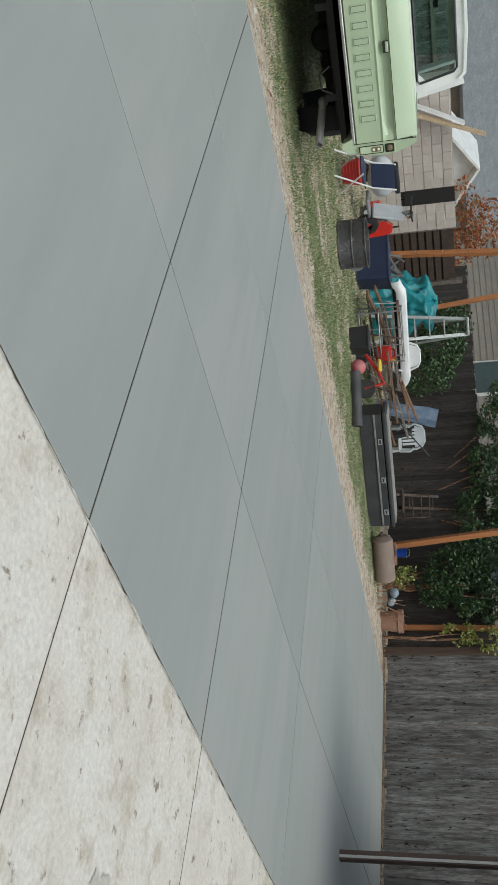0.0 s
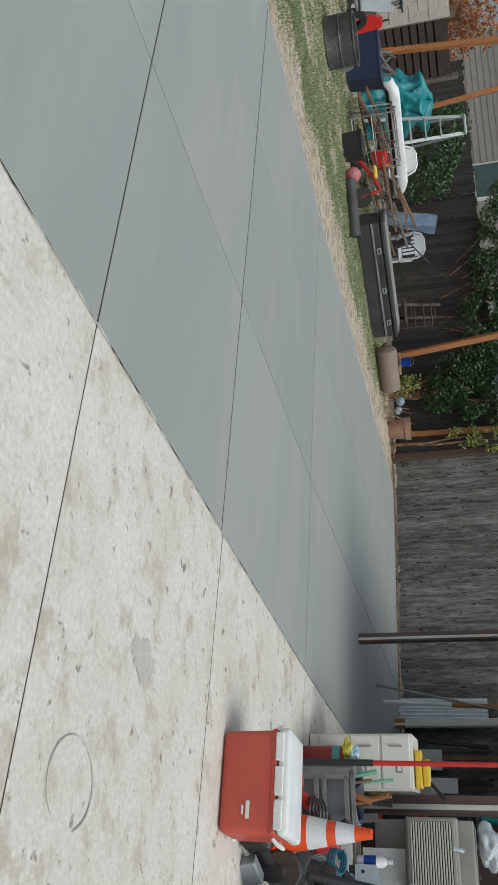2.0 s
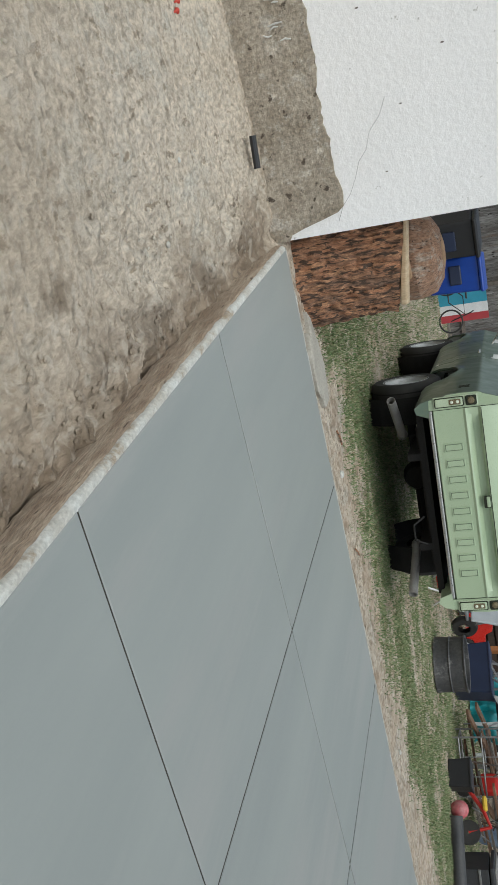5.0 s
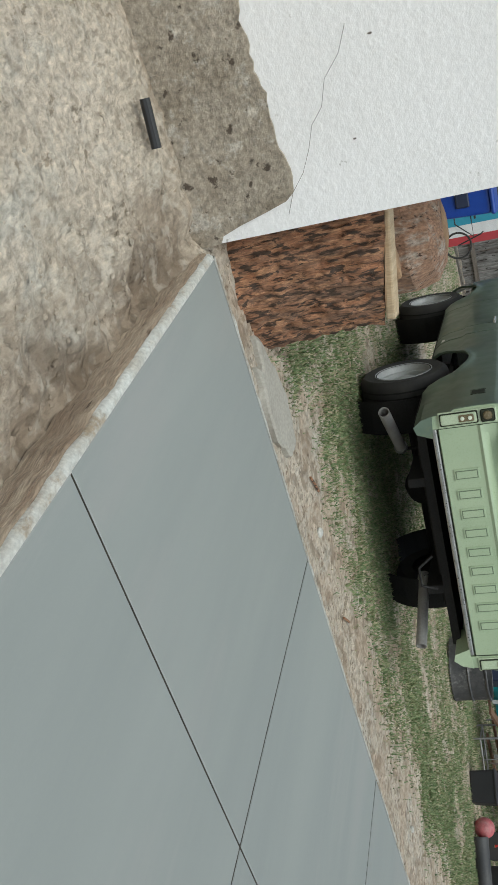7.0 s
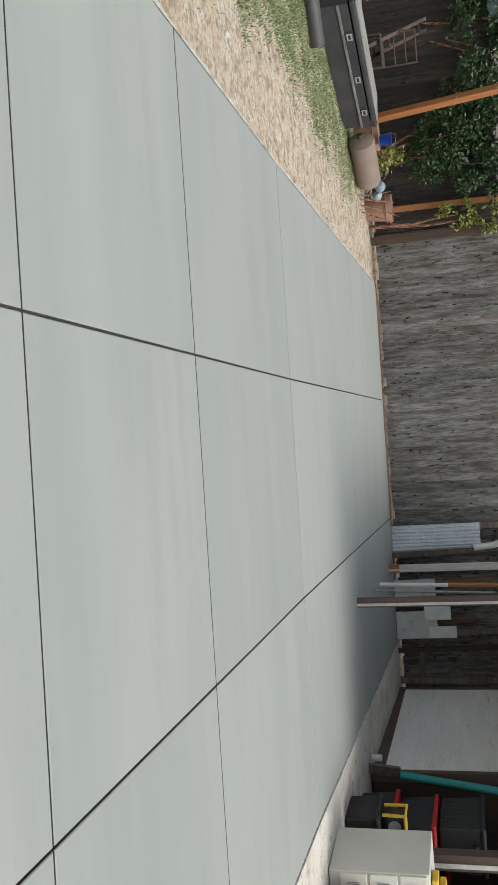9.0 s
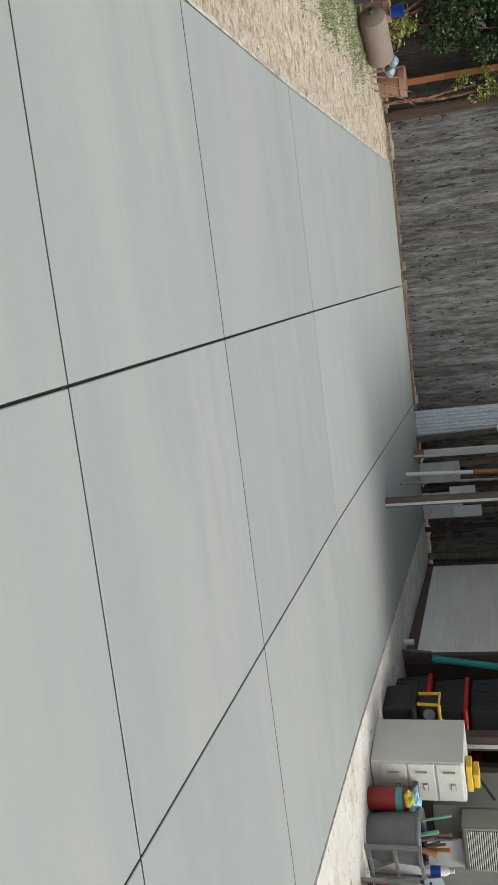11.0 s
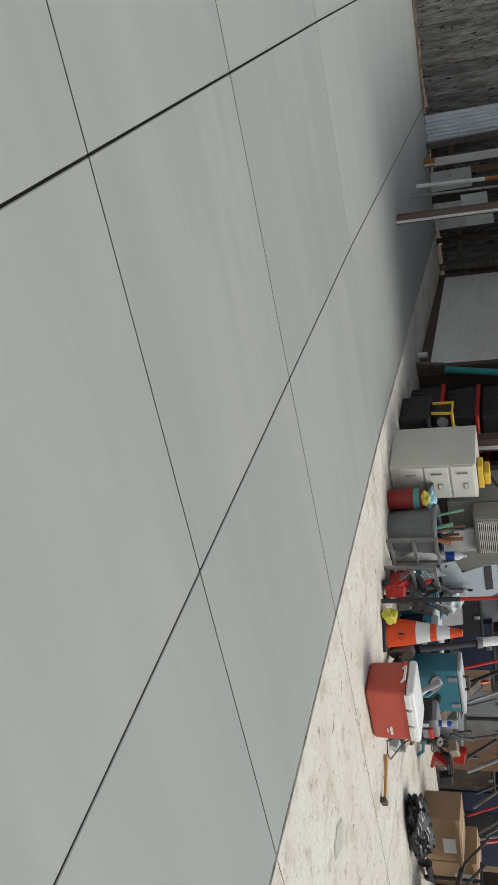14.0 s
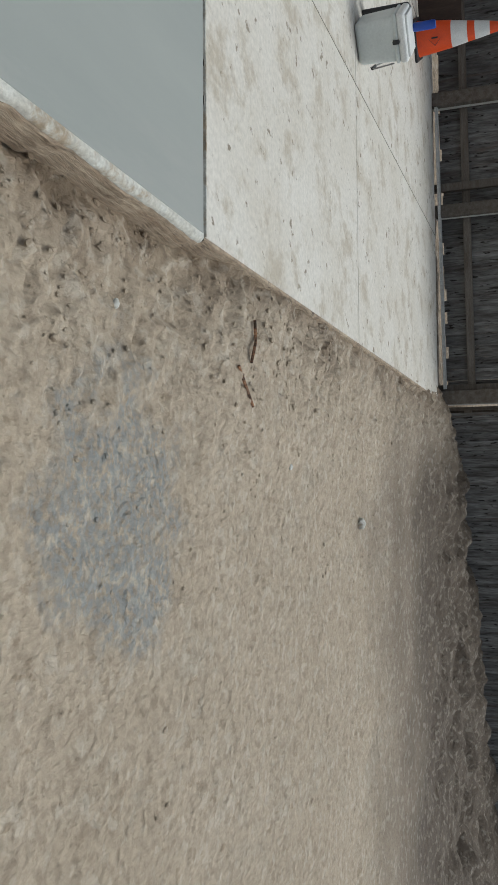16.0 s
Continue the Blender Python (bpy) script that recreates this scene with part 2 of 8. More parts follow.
def ground_height(x, y):
    n1 = noise.noise((x * 0.8, y * 0.8, 0.3))
    n2 = noise.noise((x * 3.1, y * 3.1, 5.0))
    n3 = noise.noise((x * 9.0, y * 9.0, 9.0))
    n4 = abs(noise.noise((x * 6.0 + 2 * n2, y * 14.0, 3.0)))
    n5 = noise.noise((x * 22.0, y * 22.0, 6.0))
    n6 = abs(noise.noise((x * 11.0 + n2, y * 11.0, 8.0)))
    n7 = noise.noise((x * 1.3, y * 1.3, 12.0))
    yard = -0.125 + 0.02 * n1 + 0.014 * n2 + 0.006 * n3 + 0.005 * n5 * (0.4 + abs(n1)) - 0.012 * n4
    yard += 0.10 * step(3.75, 4.2, x) * step(-3.4, -2.1, y)
    near = step(-2.6, -1.95, y)
    rough = step(-3.1, -2.3, y) * step(-1.6, -0.6, x) * step(-0.25, 0.25, n7 + 0.12 * (x > 0.5))
    yard += near * (0.03 * n2 + 0.024 * n3) + (0.25 + rough) * (0.022 * n3 - 0.030 * n6 + 0.014 * n5)
    yard -= (0.035 + 0.05 * n2) * step(-2.10, -1.94, y) * step(4.2, 3.6, x)
    yard += 0.07 * step(-1.1, -1.95, x) * step(-4.5, -2.0, y)
    bank = step(9.9, 12.5, x) * step(-1.2, -3.0, y)
    yard += bank * (0.22 + 0.22 * noise.noise((x * 1.7, y * 1.7, 2.0)) + 0.12 * n2 + 0.05 * n3)
    strip = -0.035 + rise(y) + 0.014 * n1 + 0.016 * n2 + 0.012 * n3 + 0.006 * n5
    z = strip + (yard - strip) * step(-1.80, -1.90, y) * step(-2.3, -1.95, x)
    if -1.80 < x < 3.9 and -1.79 < y < 11.3 or 3.7 < x < 10.9 and -1.93 < y < 11.3:
        z = -0.32
    return z


def stretch_axis(a, b, fine, far):
    inner = np.arange(a, b + fine / 2, fine)
    outer = [3, 8, 20, 60, 200, far]
    return np.concatenate([[a - d for d in outer[::-1]], inner, [b + d for d in outer]])


gx, gy = stretch_axis(-6.0, 12.5, 0.034, 900), stretch_axis(-6.2, 11.6, 0.042, 900)
gy = np.sort(np.concatenate([gy, np.arange(-3.4, -1.85, 0.042) + 0.017, np.arange(-9.0, -6.25, 0.09)]))
gx = np.sort(np.concatenate([gx, np.arange(12.55, 17.0, 0.08)]))
verts = [(float(x), float(y), ground_height(float(x), float(y))) for y in gy for x in gx]
w = len(gx)
faces = [(j * w + i, j * w + i + 1, (j + 1) * w + i + 1, (j + 1) * w + i) for j in range(len(gy) - 1) for i in range(w - 1)]
me = bpy.data.meshes.new("ground")
me.from_pydata(verts, [], faces)


def dirt_material():
    """Trodden dirt, worn turf west of the slab, and a blue-grey gravel spill in the yard."""
    m = material("bare_dirt", (0.63, 0.54, 0.43), (0.52, 0.44, 0.34), 1.1, 0.95, 0, 30.0, 0.42, 1.0, 30.0, spots=(0.55, 0.50, 0.415), spot_scale=2.0, spot_size=0.42, pits=(0.31, 0.25, 0.18), pit_scale=11.0, pit_size=0.37, pit_detail=9.0, stretch=(0.8, 1.3, 1))
    nt = m.node_tree
    n, link = nt.nodes, nt.links.new
    shader = n["Principled BSDF"]
    base = shader.inputs["Base Color"].links[0].from_socket
    co = n.new("ShaderNodeTexCoord").outputs["Object"]

    def noise_at(scale, det):
        node = n.new("ShaderNodeTexNoise")
        node.inputs["Scale"].default_value, node.inputs["Detail"].default_value = scale, det
        link(co, node.inputs[0])
        return node.outputs[0]

    def maths(op, a, b):
        node = n.new("ShaderNodeMath")
        node.operation = op
        for k, v in enumerate((a, b)):
            if isinstance(v, (int, float)):
                node.inputs[k].default_value = v
            else:
                link(v, node.inputs[k])
        return node.outputs[0]

    def ramp(v, lo, hi):
        node = n.new("ShaderNodeMapRange")
        node.inputs[1].default_value, node.inputs[2].default_value = lo, hi
        link(v, node.inputs[0])
        return node.outputs[0]

    def blend(f, a, colour):
        node = n.new("ShaderNodeMix")
        node.data_type = "RGBA"
        link(f, node.inputs[0])
        link(a, node.inputs[6])
        node.inputs[7].default_value = (*colour, 1)
        return node.outputs[2]

    split = n.new("ShaderNodeSeparateXYZ")
    link(co, split.inputs[0])
    x, y = split.outputs[0], split.outputs[1]
    west = ramp(maths("ADD", x, maths("MULTIPLY", noise_at(1.4, 5.0), 1.3)), -1.7, -3.0)
    turf = maths("MULTIPLY", west, ramp(noise_at(2.6, 6.0), 0.36, 0.56))
    out = blend(maths("MULTIPLY", turf, 0.45), base, (0.20, 0.18, 0.095))
    dx, dy = maths("SUBTRACT", x, 3.28), maths("SUBTRACT", y, -3.12)
    far = maths("SQRT", maths("ADD", maths("MULTIPLY", dx, dx), maths("MULTIPLY", dy, dy)), 0.0)
    spill = ramp(maths("ADD", far, maths("MULTIPLY", noise_at(5.0, 8.0), 0.9)), 1.05, 0.80)
    specks = ramp(noise_at(26.0, 6.0), 0.40, 0.58)
    out = blend(maths("MULTIPLY", maths("MULTIPLY", spill, specks), 0.92), out, (0.17, 0.20, 0.22))
    fleck = ramp(noise_at(60.0, 3.0), 0.60, 0.66)
    out = blend(maths("MULTIPLY", maths("MULTIPLY", spill, fleck), 0.7), out, (0.50, 0.53, 0.53))
    east = maths("MULTIPLY", ramp(maths("ADD", x, maths("MULTIPLY", noise_at(1.2, 6.0), 2.0)), 1.4, 2.9), ramp(y, -1.4, -1.9))
    out = blend(maths("MULTIPLY", east, 0.6), out, (0.37, 0.29, 0.205))
    hx, hy = maths("MULTIPLY", maths("SUBTRACT", x, 1.29), 0.55), maths("SUBTRACT", y, -2.50)
    dug = ramp(maths("ADD", maths("SQRT", maths("ADD", maths("MULTIPLY", hx, hx), maths("MULTIPLY", hy, hy)), 0.0), maths("MULTIPLY", noise_at(9.0, 8.0), 0.30)), 0.24, 0.17)
    out = blend(maths("MULTIPLY", dug, 0.75), out, (0.15, 0.11, 0.07))
    near = maths("MULTIPLY", ramp(maths("ADD", y, maths("MULTIPLY", noise_at(3.0, 6.0), 0.9)), -1.85, -1.45), ramp(x, -1.9, -1.6))
    out = blend(maths("MULTIPLY", near, 0.85), out, (0.25, 0.185, 0.125))
    damp = maths("MULTIPLY", ramp(maths("ADD", y, maths("MULTIPLY", noise_at(4.0, 7.0), 0.8)), -1.78, -1.62), maths("MULTIPLY", ramp(noise_at(1.9, 5.0), 0.50, 0.56), ramp(x, -1.9, -1.6)))
    out = blend(maths("MULTIPLY", damp, 0.6), out, (0.13, 0.09, 0.055))
    # Yard colour darkens towards the far east side.
    east_dark = maths("MULTIPLY", ramp(maths("ADD", x, maths("MULTIPLY", noise_at(1.1, 7.0), 3.4)), 8.8, 12.4), ramp(y, -1.9, -3.0))
    out = blend(maths("MULTIPLY", east_dark, 0.85), out, (0.085, 0.062, 0.045))
    bend = n.new("ShaderNodeTexNoise")
    bend.inputs["Scale"].default_value, bend.inputs["Detail"].default_value = 14.0, 5.0
    link(co, bend.inputs[0])
    warp = n.new("ShaderNodeVectorMath")
    warp.operation = "MULTIPLY_ADD"
    warp.inputs[1].default_value = (0.05, 0.05, 0.0)
    link(bend.outputs[1], warp.inputs[0])
    link(co, warp.inputs[2])
    cells = n.new("ShaderNodeTexVoronoi")
    cells.feature = "DISTANCE_TO_EDGE"
    cells.inputs["Scale"].default_value = 30.0
    link(warp.outputs[0], cells.inputs["Vector"])
    patchy = ramp(noise_at(1.9, 8.0), 0.42, 0.66)
    crack = maths("MULTIPLY", ramp(cells.outputs["Distance"], 0.13, 0.02), patchy)
    out = blend(maths("MULTIPLY", crack, 0.12), out, (0.19, 0.145, 0.10))
    litter = maths("MULTIPLY", ramp(noise_at(30.0, 5.0), 0.60, 0.64), ramp(x, -1.80, -1.95))
    out = blend(maths("MULTIPLY", litter, 0.75), out, (0.13, 0.085, 0.05))
    clay = maths("MULTIPLY", ramp(noise_at(3.4, 6.0), 0.45, 0.60), ramp(x, -1.80, -1.95))
    out = blend(maths("MULTIPLY", clay, 0.45), out, (0.46, 0.335, 0.23))
    scuffs = maths("MULTIPLY", ramp(noise_at(7.0, 9.0), 0.53, 0.60), ramp(x, -1.80, -1.95))
    out = blend(maths("MULTIPLY", scuffs, 0.6), out, (0.22, 0.155, 0.10))
    crumb = ramp(noise_at(17.0, 10.0), 0.53, 0.63)
    out = blend(maths("MULTIPLY", crumb, 0.40), out, (0.24, 0.185, 0.13))
    dust = ramp(noise_at(13.0, 9.0), 0.46, 0.36)
    out = blend(maths("MULTIPLY", dust, 0.35), out, (0.62, 0.56, 0.47))
    churned = maths("MULTIPLY", near, ramp(noise_at(15.0, 9.0), 0.50, 0.60))
    out = blend(maths("MULTIPLY", churned, 0.55), out, (0.11, 0.08, 0.052))
    gravel = maths("MULTIPLY", spill, ramp(noise_at(30.0, 7.0), 0.42, 0.56))
    out = blend(maths("MULTIPLY", gravel, 0.55), out, (0.24, 0.275, 0.29))
    crust = n.new("ShaderNodeBump")
    crust.inputs["Strength"].default_value, crust.inputs["Distance"].default_value = 0.3, 0.008
    link(maths("MULTIPLY", ramp(cells.outputs["Distance"], 0.0, 0.2), patchy), crust.inputs["Height"])
    link(shader.inputs["Normal"].links[0].from_socket, crust.inputs["Normal"])
    link(crust.outputs[0], shader.inputs["Normal"])
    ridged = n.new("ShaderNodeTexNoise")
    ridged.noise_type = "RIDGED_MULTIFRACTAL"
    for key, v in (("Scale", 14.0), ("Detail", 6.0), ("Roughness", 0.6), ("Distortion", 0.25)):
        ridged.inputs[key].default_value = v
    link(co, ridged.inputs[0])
    relief = n.new("ShaderNodeBump")
    relief.inputs["Strength"].default_value, relief.inputs["Distance"].default_value = 1.0, 0.022
    link(ridged.outputs[0], relief.inputs["Height"])
    link(shader.inputs["Normal"].links[0].from_socket, relief.inputs["Normal"])
    link(relief.outputs[0], shader.inputs["Normal"])
    # Thin dark lines: cavity shade painted into the dirt colour along the ridged noise.
    furrow_shade = ramp(ridged.outputs[0], 0.42, 0.75)
    out = blend(maths("MULTIPLY", furrow_shade, 0.5), out, (0.17, 0.125, 0.085))
    out = blend(maths("MULTIPLY", east_dark, 0.4), out, (0.07, 0.052, 0.038))
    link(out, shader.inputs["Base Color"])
    return m


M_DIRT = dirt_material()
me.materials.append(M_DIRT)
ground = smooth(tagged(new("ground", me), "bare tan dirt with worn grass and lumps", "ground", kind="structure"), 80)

# ---- the fresh slab: panels between saw cuts ----
fresh = tagged(part("pavement", slab_box(-1.82, 3.76, -1.80, 11.35, -0.30, -0.022), M_GROOVE), "fresh grey concrete slab with saw-cut joints", "pavement", kind="structure")


def panel(name, x0, x1, y0, y1, mat, parent, gap=0.0062, cuts=8, skew=False, thick=0.14, tilt=0.0):
    """One cast panel with a rounded rim."""
    bm = bmesh.new()
    xs = [x0 + gap, x0 + gap + 0.004] + [x0 + (x1 - x0) * k / cuts for k in range(1, cuts)] + [x1 - gap - 0.004, x1 - gap]
    near_gap, far_gap = (gap * (1.15 if y < 1.0 else 1.7) for y in (y0, y1))
    ys = [y0 + near_gap, y0 + near_gap + 0.004] + [y0 + (y1 - y0) * k / cuts for k in range(1, cuts)] + [y1 - far_gap - 0.004, y1 - far_gap]
    grid = []
    for j, y in enumerate(ys):
        row = []
        for i, x in enumerate(xs):
            lean = (0.008 - 0.0145 * x) * tilt * ((y - y0) if y0 < -1 else (y1 - y)) / (y1 - y0)
            rim = i in (0, len(xs) - 1) or j in (0, len(ys) - 1)
            yy = y + lean
            if skew:
                yy += (south_edge(x) - y0) * (y1 - y) / (y1 - y0)
            row.append(bm.verts.new((x, yy, rise(yy) - (0.004 if rim else 0.0) + 0.002 * noise.noise((x * 0.7, yy * 0.7, 0)))))
        grid.append(row)
    for j in range(len(ys) - 1):
        for i in range(len(xs) - 1):
            bm.faces.new((grid[j][i], grid[j][i + 1], grid[j + 1][i + 1], grid[j + 1][i]))
    loop = grid[0] + [r[-1] for r in grid[1:]] + grid[-1][-2::-1] + [r[0] for r in grid[-2:0:-1]]
    low = [bm.verts.new((v.co.x, v.co.y, v.co.z - thick)) for v in loop]
    for k in range(len(loop)):
        k2 = (k + 1) % len(loop)
        bm.faces.new((loop[k2], loop[k], low[k], low[k2]))
    ob = part(name, bm, mat, parent)
    # Shade inside the saw cuts is put into the panel sides' colour.
    ob.data.materials.append(M_GROOVE)
    for f in list(ob.data.polygons)[-len(loop):]:
        f.material_index = 1
    return ob


for j in range(4):
    for i in range(3):
        panel("panel", SLAB_X[i], SLAB_X[i + 1], SLAB_Y[j], SLAB_Y[j + 1], M_NEW, fresh, skew=(j == 0), tilt=1.0 if j < 2 else 0.0)


def ragged_strip(name, points, width, z0, z1, mat, parent, side, amount=0.012):
    """A chipped border along a line, of uneven width."""
    bm = bmesh.new()
    rows = []
    for k, (x, y) in enumerate(points):
        n = noise.noise((x * 7, y * 7, 3.0)) + 0.6 * noise.noise((x * 19, y * 19, 1.0))
        wd = width + amount * n
        h = rise(y)
        rows.append([bm.verts.new((x, y, h + z1)), bm.verts.new((x + side[0] * wd * 0.6, y + side[1] * wd * 0.6, h + z1 + 0.002 * n)),
                     bm.verts.new((x + side[0] * wd, y + side[1] * wd, h + z1 - 0.012)), bm.verts.new((x + side[0] * (wd + 0.004), y + side[1] * (wd + 0.004), h + z0))])
    for a, b in zip(rows, rows[1:]):
        for k in range(3):
            bm.faces.new((a[k], a[k + 1], b[k + 1], b[k]))
    bmesh.ops.recalc_face_normals(bm, faces=bm.faces[:])
    return smooth(part(name, bm, mat, parent), 50)


south = [(x, south_edge(x) + 0.0115) for x in np.arange(-1.83, 3.78, 0.02)]
rim = ragged_strip("south_rim", south, 0.036, -0.03, -0.0035, M_RIM, fresh, (0, -1), 0.009)
tagged(rim, "pale chipped cement rim")
lower = ragged_strip("slab_side", [(x, y - 0.010) for x, y in south], 0.036, -0.17, -0.026, M_SIDE, fresh, (0, -1), 0.012)
west = [(-1.831, y) for y in np.arange(-1.83, 11.36, 0.025)]
tagged(ragged_strip("west_rim", west, 0.042, -0.08, -0.002, M_RIM, fresh, (-1, 0), 0.022), "thin pale cement rim")

# ---- the old patio ----
old = tagged(part("patio", slab_box(3.80, 10.95, -1.92, 11.3, -0.30, -0.02), M_GROOVE), "old pale stained concrete patio with joints", "patio", kind="structure")
OLD_X, OLD_Y = (3.775, 6.74, 11.02), (-1.985, -0.048, 2.015, 4.65, 11.36)
for j in range(4):
    for i in range(2):
        panel("patio_panel", OLD_X[i], OLD_X[i + 1], OLD_Y[j], OLD_Y[j + 1], M_OLD, old, gap=0.0052, cuts=10)
ragged_strip("patio_side", [(x, -1.978) for x in np.arange(3.78, 11.0, 0.03)], 0.022, -0.17, -0.005, M_SIDE, old, (0, -1), 0.014)
ragged_strip("patio_edge", [(3.790, y) for y in np.arange(-1.98, 11.3, 0.02)], 0.014, -0.02, 0.0045, M_RIM, old, (-1, 0), 0.016)


# ---- the board fences ----
def fence(name, p, q, height, rails_side, label, seed, low=0.06, board=0.14, wood=M_BOARD):
    """Upright boards between two ends, with posts and two rails on one side."""
    rnd = random.Random(seed)
    p, q = Vector(p), Vector(q)
    run = (q - p).length
    m = Matrix.Translation(p) @ Matrix.Rotation(math.atan2(q.y - p.y, q.x - p.x), 4, "Z")
    ob = tagged(thing(name, label, "fence", m), kind="structure")
    shapes = []
    for k in range(6):
        bm = box((board - 0.0015, 0.02, height), (0, 0, height / 2))
        for v in bm.verts:
            if v.co.z > height / 2:
                v.co.z += rnd.uniform(-0.025, 0.025)
            v.co.y += rnd.uniform(-0.003, 0.003)
        me = bpy.data.meshes.new("board")
        bm.to_mesh(me)
        bm.free()
        me.materials.append(wood)
        shapes.append(me)
    x = 0.0
    while x < run:
        b = new("board", shapes[rnd.randrange(6)])
        b.parent = ob
        b.matrix_basis = pose(x + board / 2, rnd.uniform(-0.004, 0.004), low + rnd.uniform(-0.03, 0.02), rnd.uniform(-0.3, 0.3), rnd.uniform(-0.12, 0.12), 0)
        x += board
    s = 0.03 * rails_side
    for h in (0.3, height - 0.35):
        part("rail", slab_box(0, run, min(s * 0.5, s * 2.2), max(s * 0.5, s * 2.2), h, h + 0.09), M_RAIL, ob)
    for k in range(int(run / 2.4) + 1):
        xx = min(k * 2.4 + 0.05, run - 0.05)
        part("post", slab_box(xx - 0.045, xx + 0.045, min(s * 2.3, s * 5.2), max(s * 2.3, s * 5.2), -0.1, height), M_RAIL, ob)
    return ob


fence("fence_north", (-2.60, 11.50, 0.10), (1.98, 11.50, 0.10), 1.92, 1, "grey weathered upright board fence with knots", 1)
# West of the post the boards take a darker tone.
fence("fence_north_dark", (-14.0, 11.52, 0.10), (-2.62, 11.52, 0.10), 1.90, 1, "darker weathered board fence behind the scrap", 11, wood=M_BOARD_DARK)
fence("fence_north_bare", (1.98, 11.62, 0.10), (11.6, 11.62, 0.10), 1.95, -1, "grey board fence with exposed posts and rails", 2)
fence("fence_east", (11.0, 3.0, 0.0), (11.55, -2.0, 0.0), 1.9, -1, "dark grey board fence with posts and rails", 3)

# ---- the stucco house corner ----
house = thing("house", "white stucco house wall above a bare cement base", "house", pose(-1.93, -1.86, 0))
bm = bmesh.new()
N = 220
col = []
for k in range(N + 1):
    y = -7.5 * k / N
    edge = 0.40 + 0.035 * noise.noise((y * 3, 0, 0)) + 0.02 * noise.noise((y * 9, 0, 4)) + 0.012 * noise.noise((y * 30, 0, 7)) + 0.05 * step(-0.45, -0.2, y) - 0.43 * step(-0.17, -0.01, y)
    col.append(edge)
for k in range(N):
    y0, y1 = -7.5 * k / N, -7.5 * (k + 1) / N
    q = [bm.verts.new(c) for c in ((0, y0, col[k]), (0, y1, col[k + 1]), (0, y1, 3.0), (0, y0, 3.0))]
    bm.faces.new(q)
bmesh.ops.remove_doubles(bm, verts=bm.verts[:], dist=1e-4)
geo = bmesh.ops.extrude_face_region(bm, geom=bm.faces[:])
bmesh.ops.translate(bm, vec=(-0.22, 0, 0), verts=[g for g in geo["geom"] if isinstance(g, bmesh.types.BMVert)])
bmesh.ops.recalc_face_normals(bm, faces=bm.faces[:])
part("wall", bm, M_STUCCO, house, "rough white stucco")
bm = bmesh.new()
g = []
for k in range(N + 1):
    y = -7.5 * k / N
    g.append([bm.verts.new((0.012 + 0.008 * noise.noise((y * 8, z * 8, 2)) + 0.02 * max(0, 0.15 - z), y, z)) for z in np.linspace(-0.3, col[k] + 0.004, 14)] + [bm.verts.new((-0.05, y, col[k] + 0.01))])
for a, b in zip(g, g[1:]):
    for k in range(len(a) - 1):
        bm.faces.new((a[k], b[k], b[k + 1], a[k + 1]))
smooth(part("base", bm, M_BASE, house, "bare grey-brown cement base"), 70)
part("side_wall", slab_box(-6.0, -0.22, -0.22, 0, -0.3, 3.0), M_STUCCO, house)
part("roof", box((6.3, 8, 0.15), (-3.1, -3.9, 3.08), 0.02), plain("house_roof", (0.12, 0.11, 0.10), 0.9), house)

# ---- grass ----
def grass(name, label, count, spread, seed, mat, tall=0.042):
    rnd = random.Random(seed)
    vs, fs = [], []
    while len(fs) < count:
        x, y = spread(rnd)
        thick = noise.noise((x * 1.1, y * 1.1, 7)) + 0.5 * noise.noise((x * 3.3, y * 3.3, 1))
        if thick < rnd.uniform(-0.75, 0.40):
            continue
        z, a, h = ground_height(x, y) - 0.005, rnd.uniform(0, 6.283), tall * rnd.uniform(0.4, 1.2)
        c, s, wd = math.cos(a), math.sin(a), rnd.uniform(0.004, 0.009)
        lean = h * rnd.uniform(0.2, 1.1)
        k = len(vs)
        vs += [(x - s * wd, y + c * wd, z), (x + s * wd, y - c * wd, z), (x + c * lean, y + s * lean, z + h)]
        fs.append((k, k + 1, k + 2))
    me = bpy.data.meshes.new(name)
    me.from_pydata(vs, [], fs)
    me.materials.append(mat)
    return tagged(new(name, me), label, "grass", kind="stuff")


def leafy(name, a, b, c, rough=0.6):
    """Leaves that differ from one to the next."""
    m = bpy.data.materials.new(name)
    m.use_nodes = True
    n, link = m.node_tree.nodes, m.node_tree.links.new
    geo, ramp = n.new("ShaderNodeNewGeometry"), n.new("ShaderNodeValToRGB")
    ramp.color_ramp.elements[0].color, ramp.color_ramp.elements[1].color = (*a, 1), (*c, 1)
    mid = ramp.color_ramp.elements.new(0.5)
    mid.color = (*b, 1)
    link(geo.outputs["Random Per Island"], ramp.inputs[0])
    s = n["Principled BSDF"]
    link(ramp.outputs[0], s.inputs["Base Color"])
    s.inputs["Roughness"].default_value = rough
    s.inputs["Subsurface Weight"].default_value = 0.0
    return m


M_GRASS = leafy("short_grass", (0.095, 0.16, 0.058), (0.17, 0.235, 0.095), (0.38, 0.34, 0.20), 0.7)
M_LEAF = leafy("green_leaves", (0.018, 0.042, 0.014), (0.035, 0.075, 0.022), (0.085, 0.14, 0.05), 0.45)
M_YLEAF = leafy("yellow_green_leaves", (0.12, 0.16, 0.03), (0.22, 0.24, 0.05), (0.30, 0.30, 0.08), 0.5)


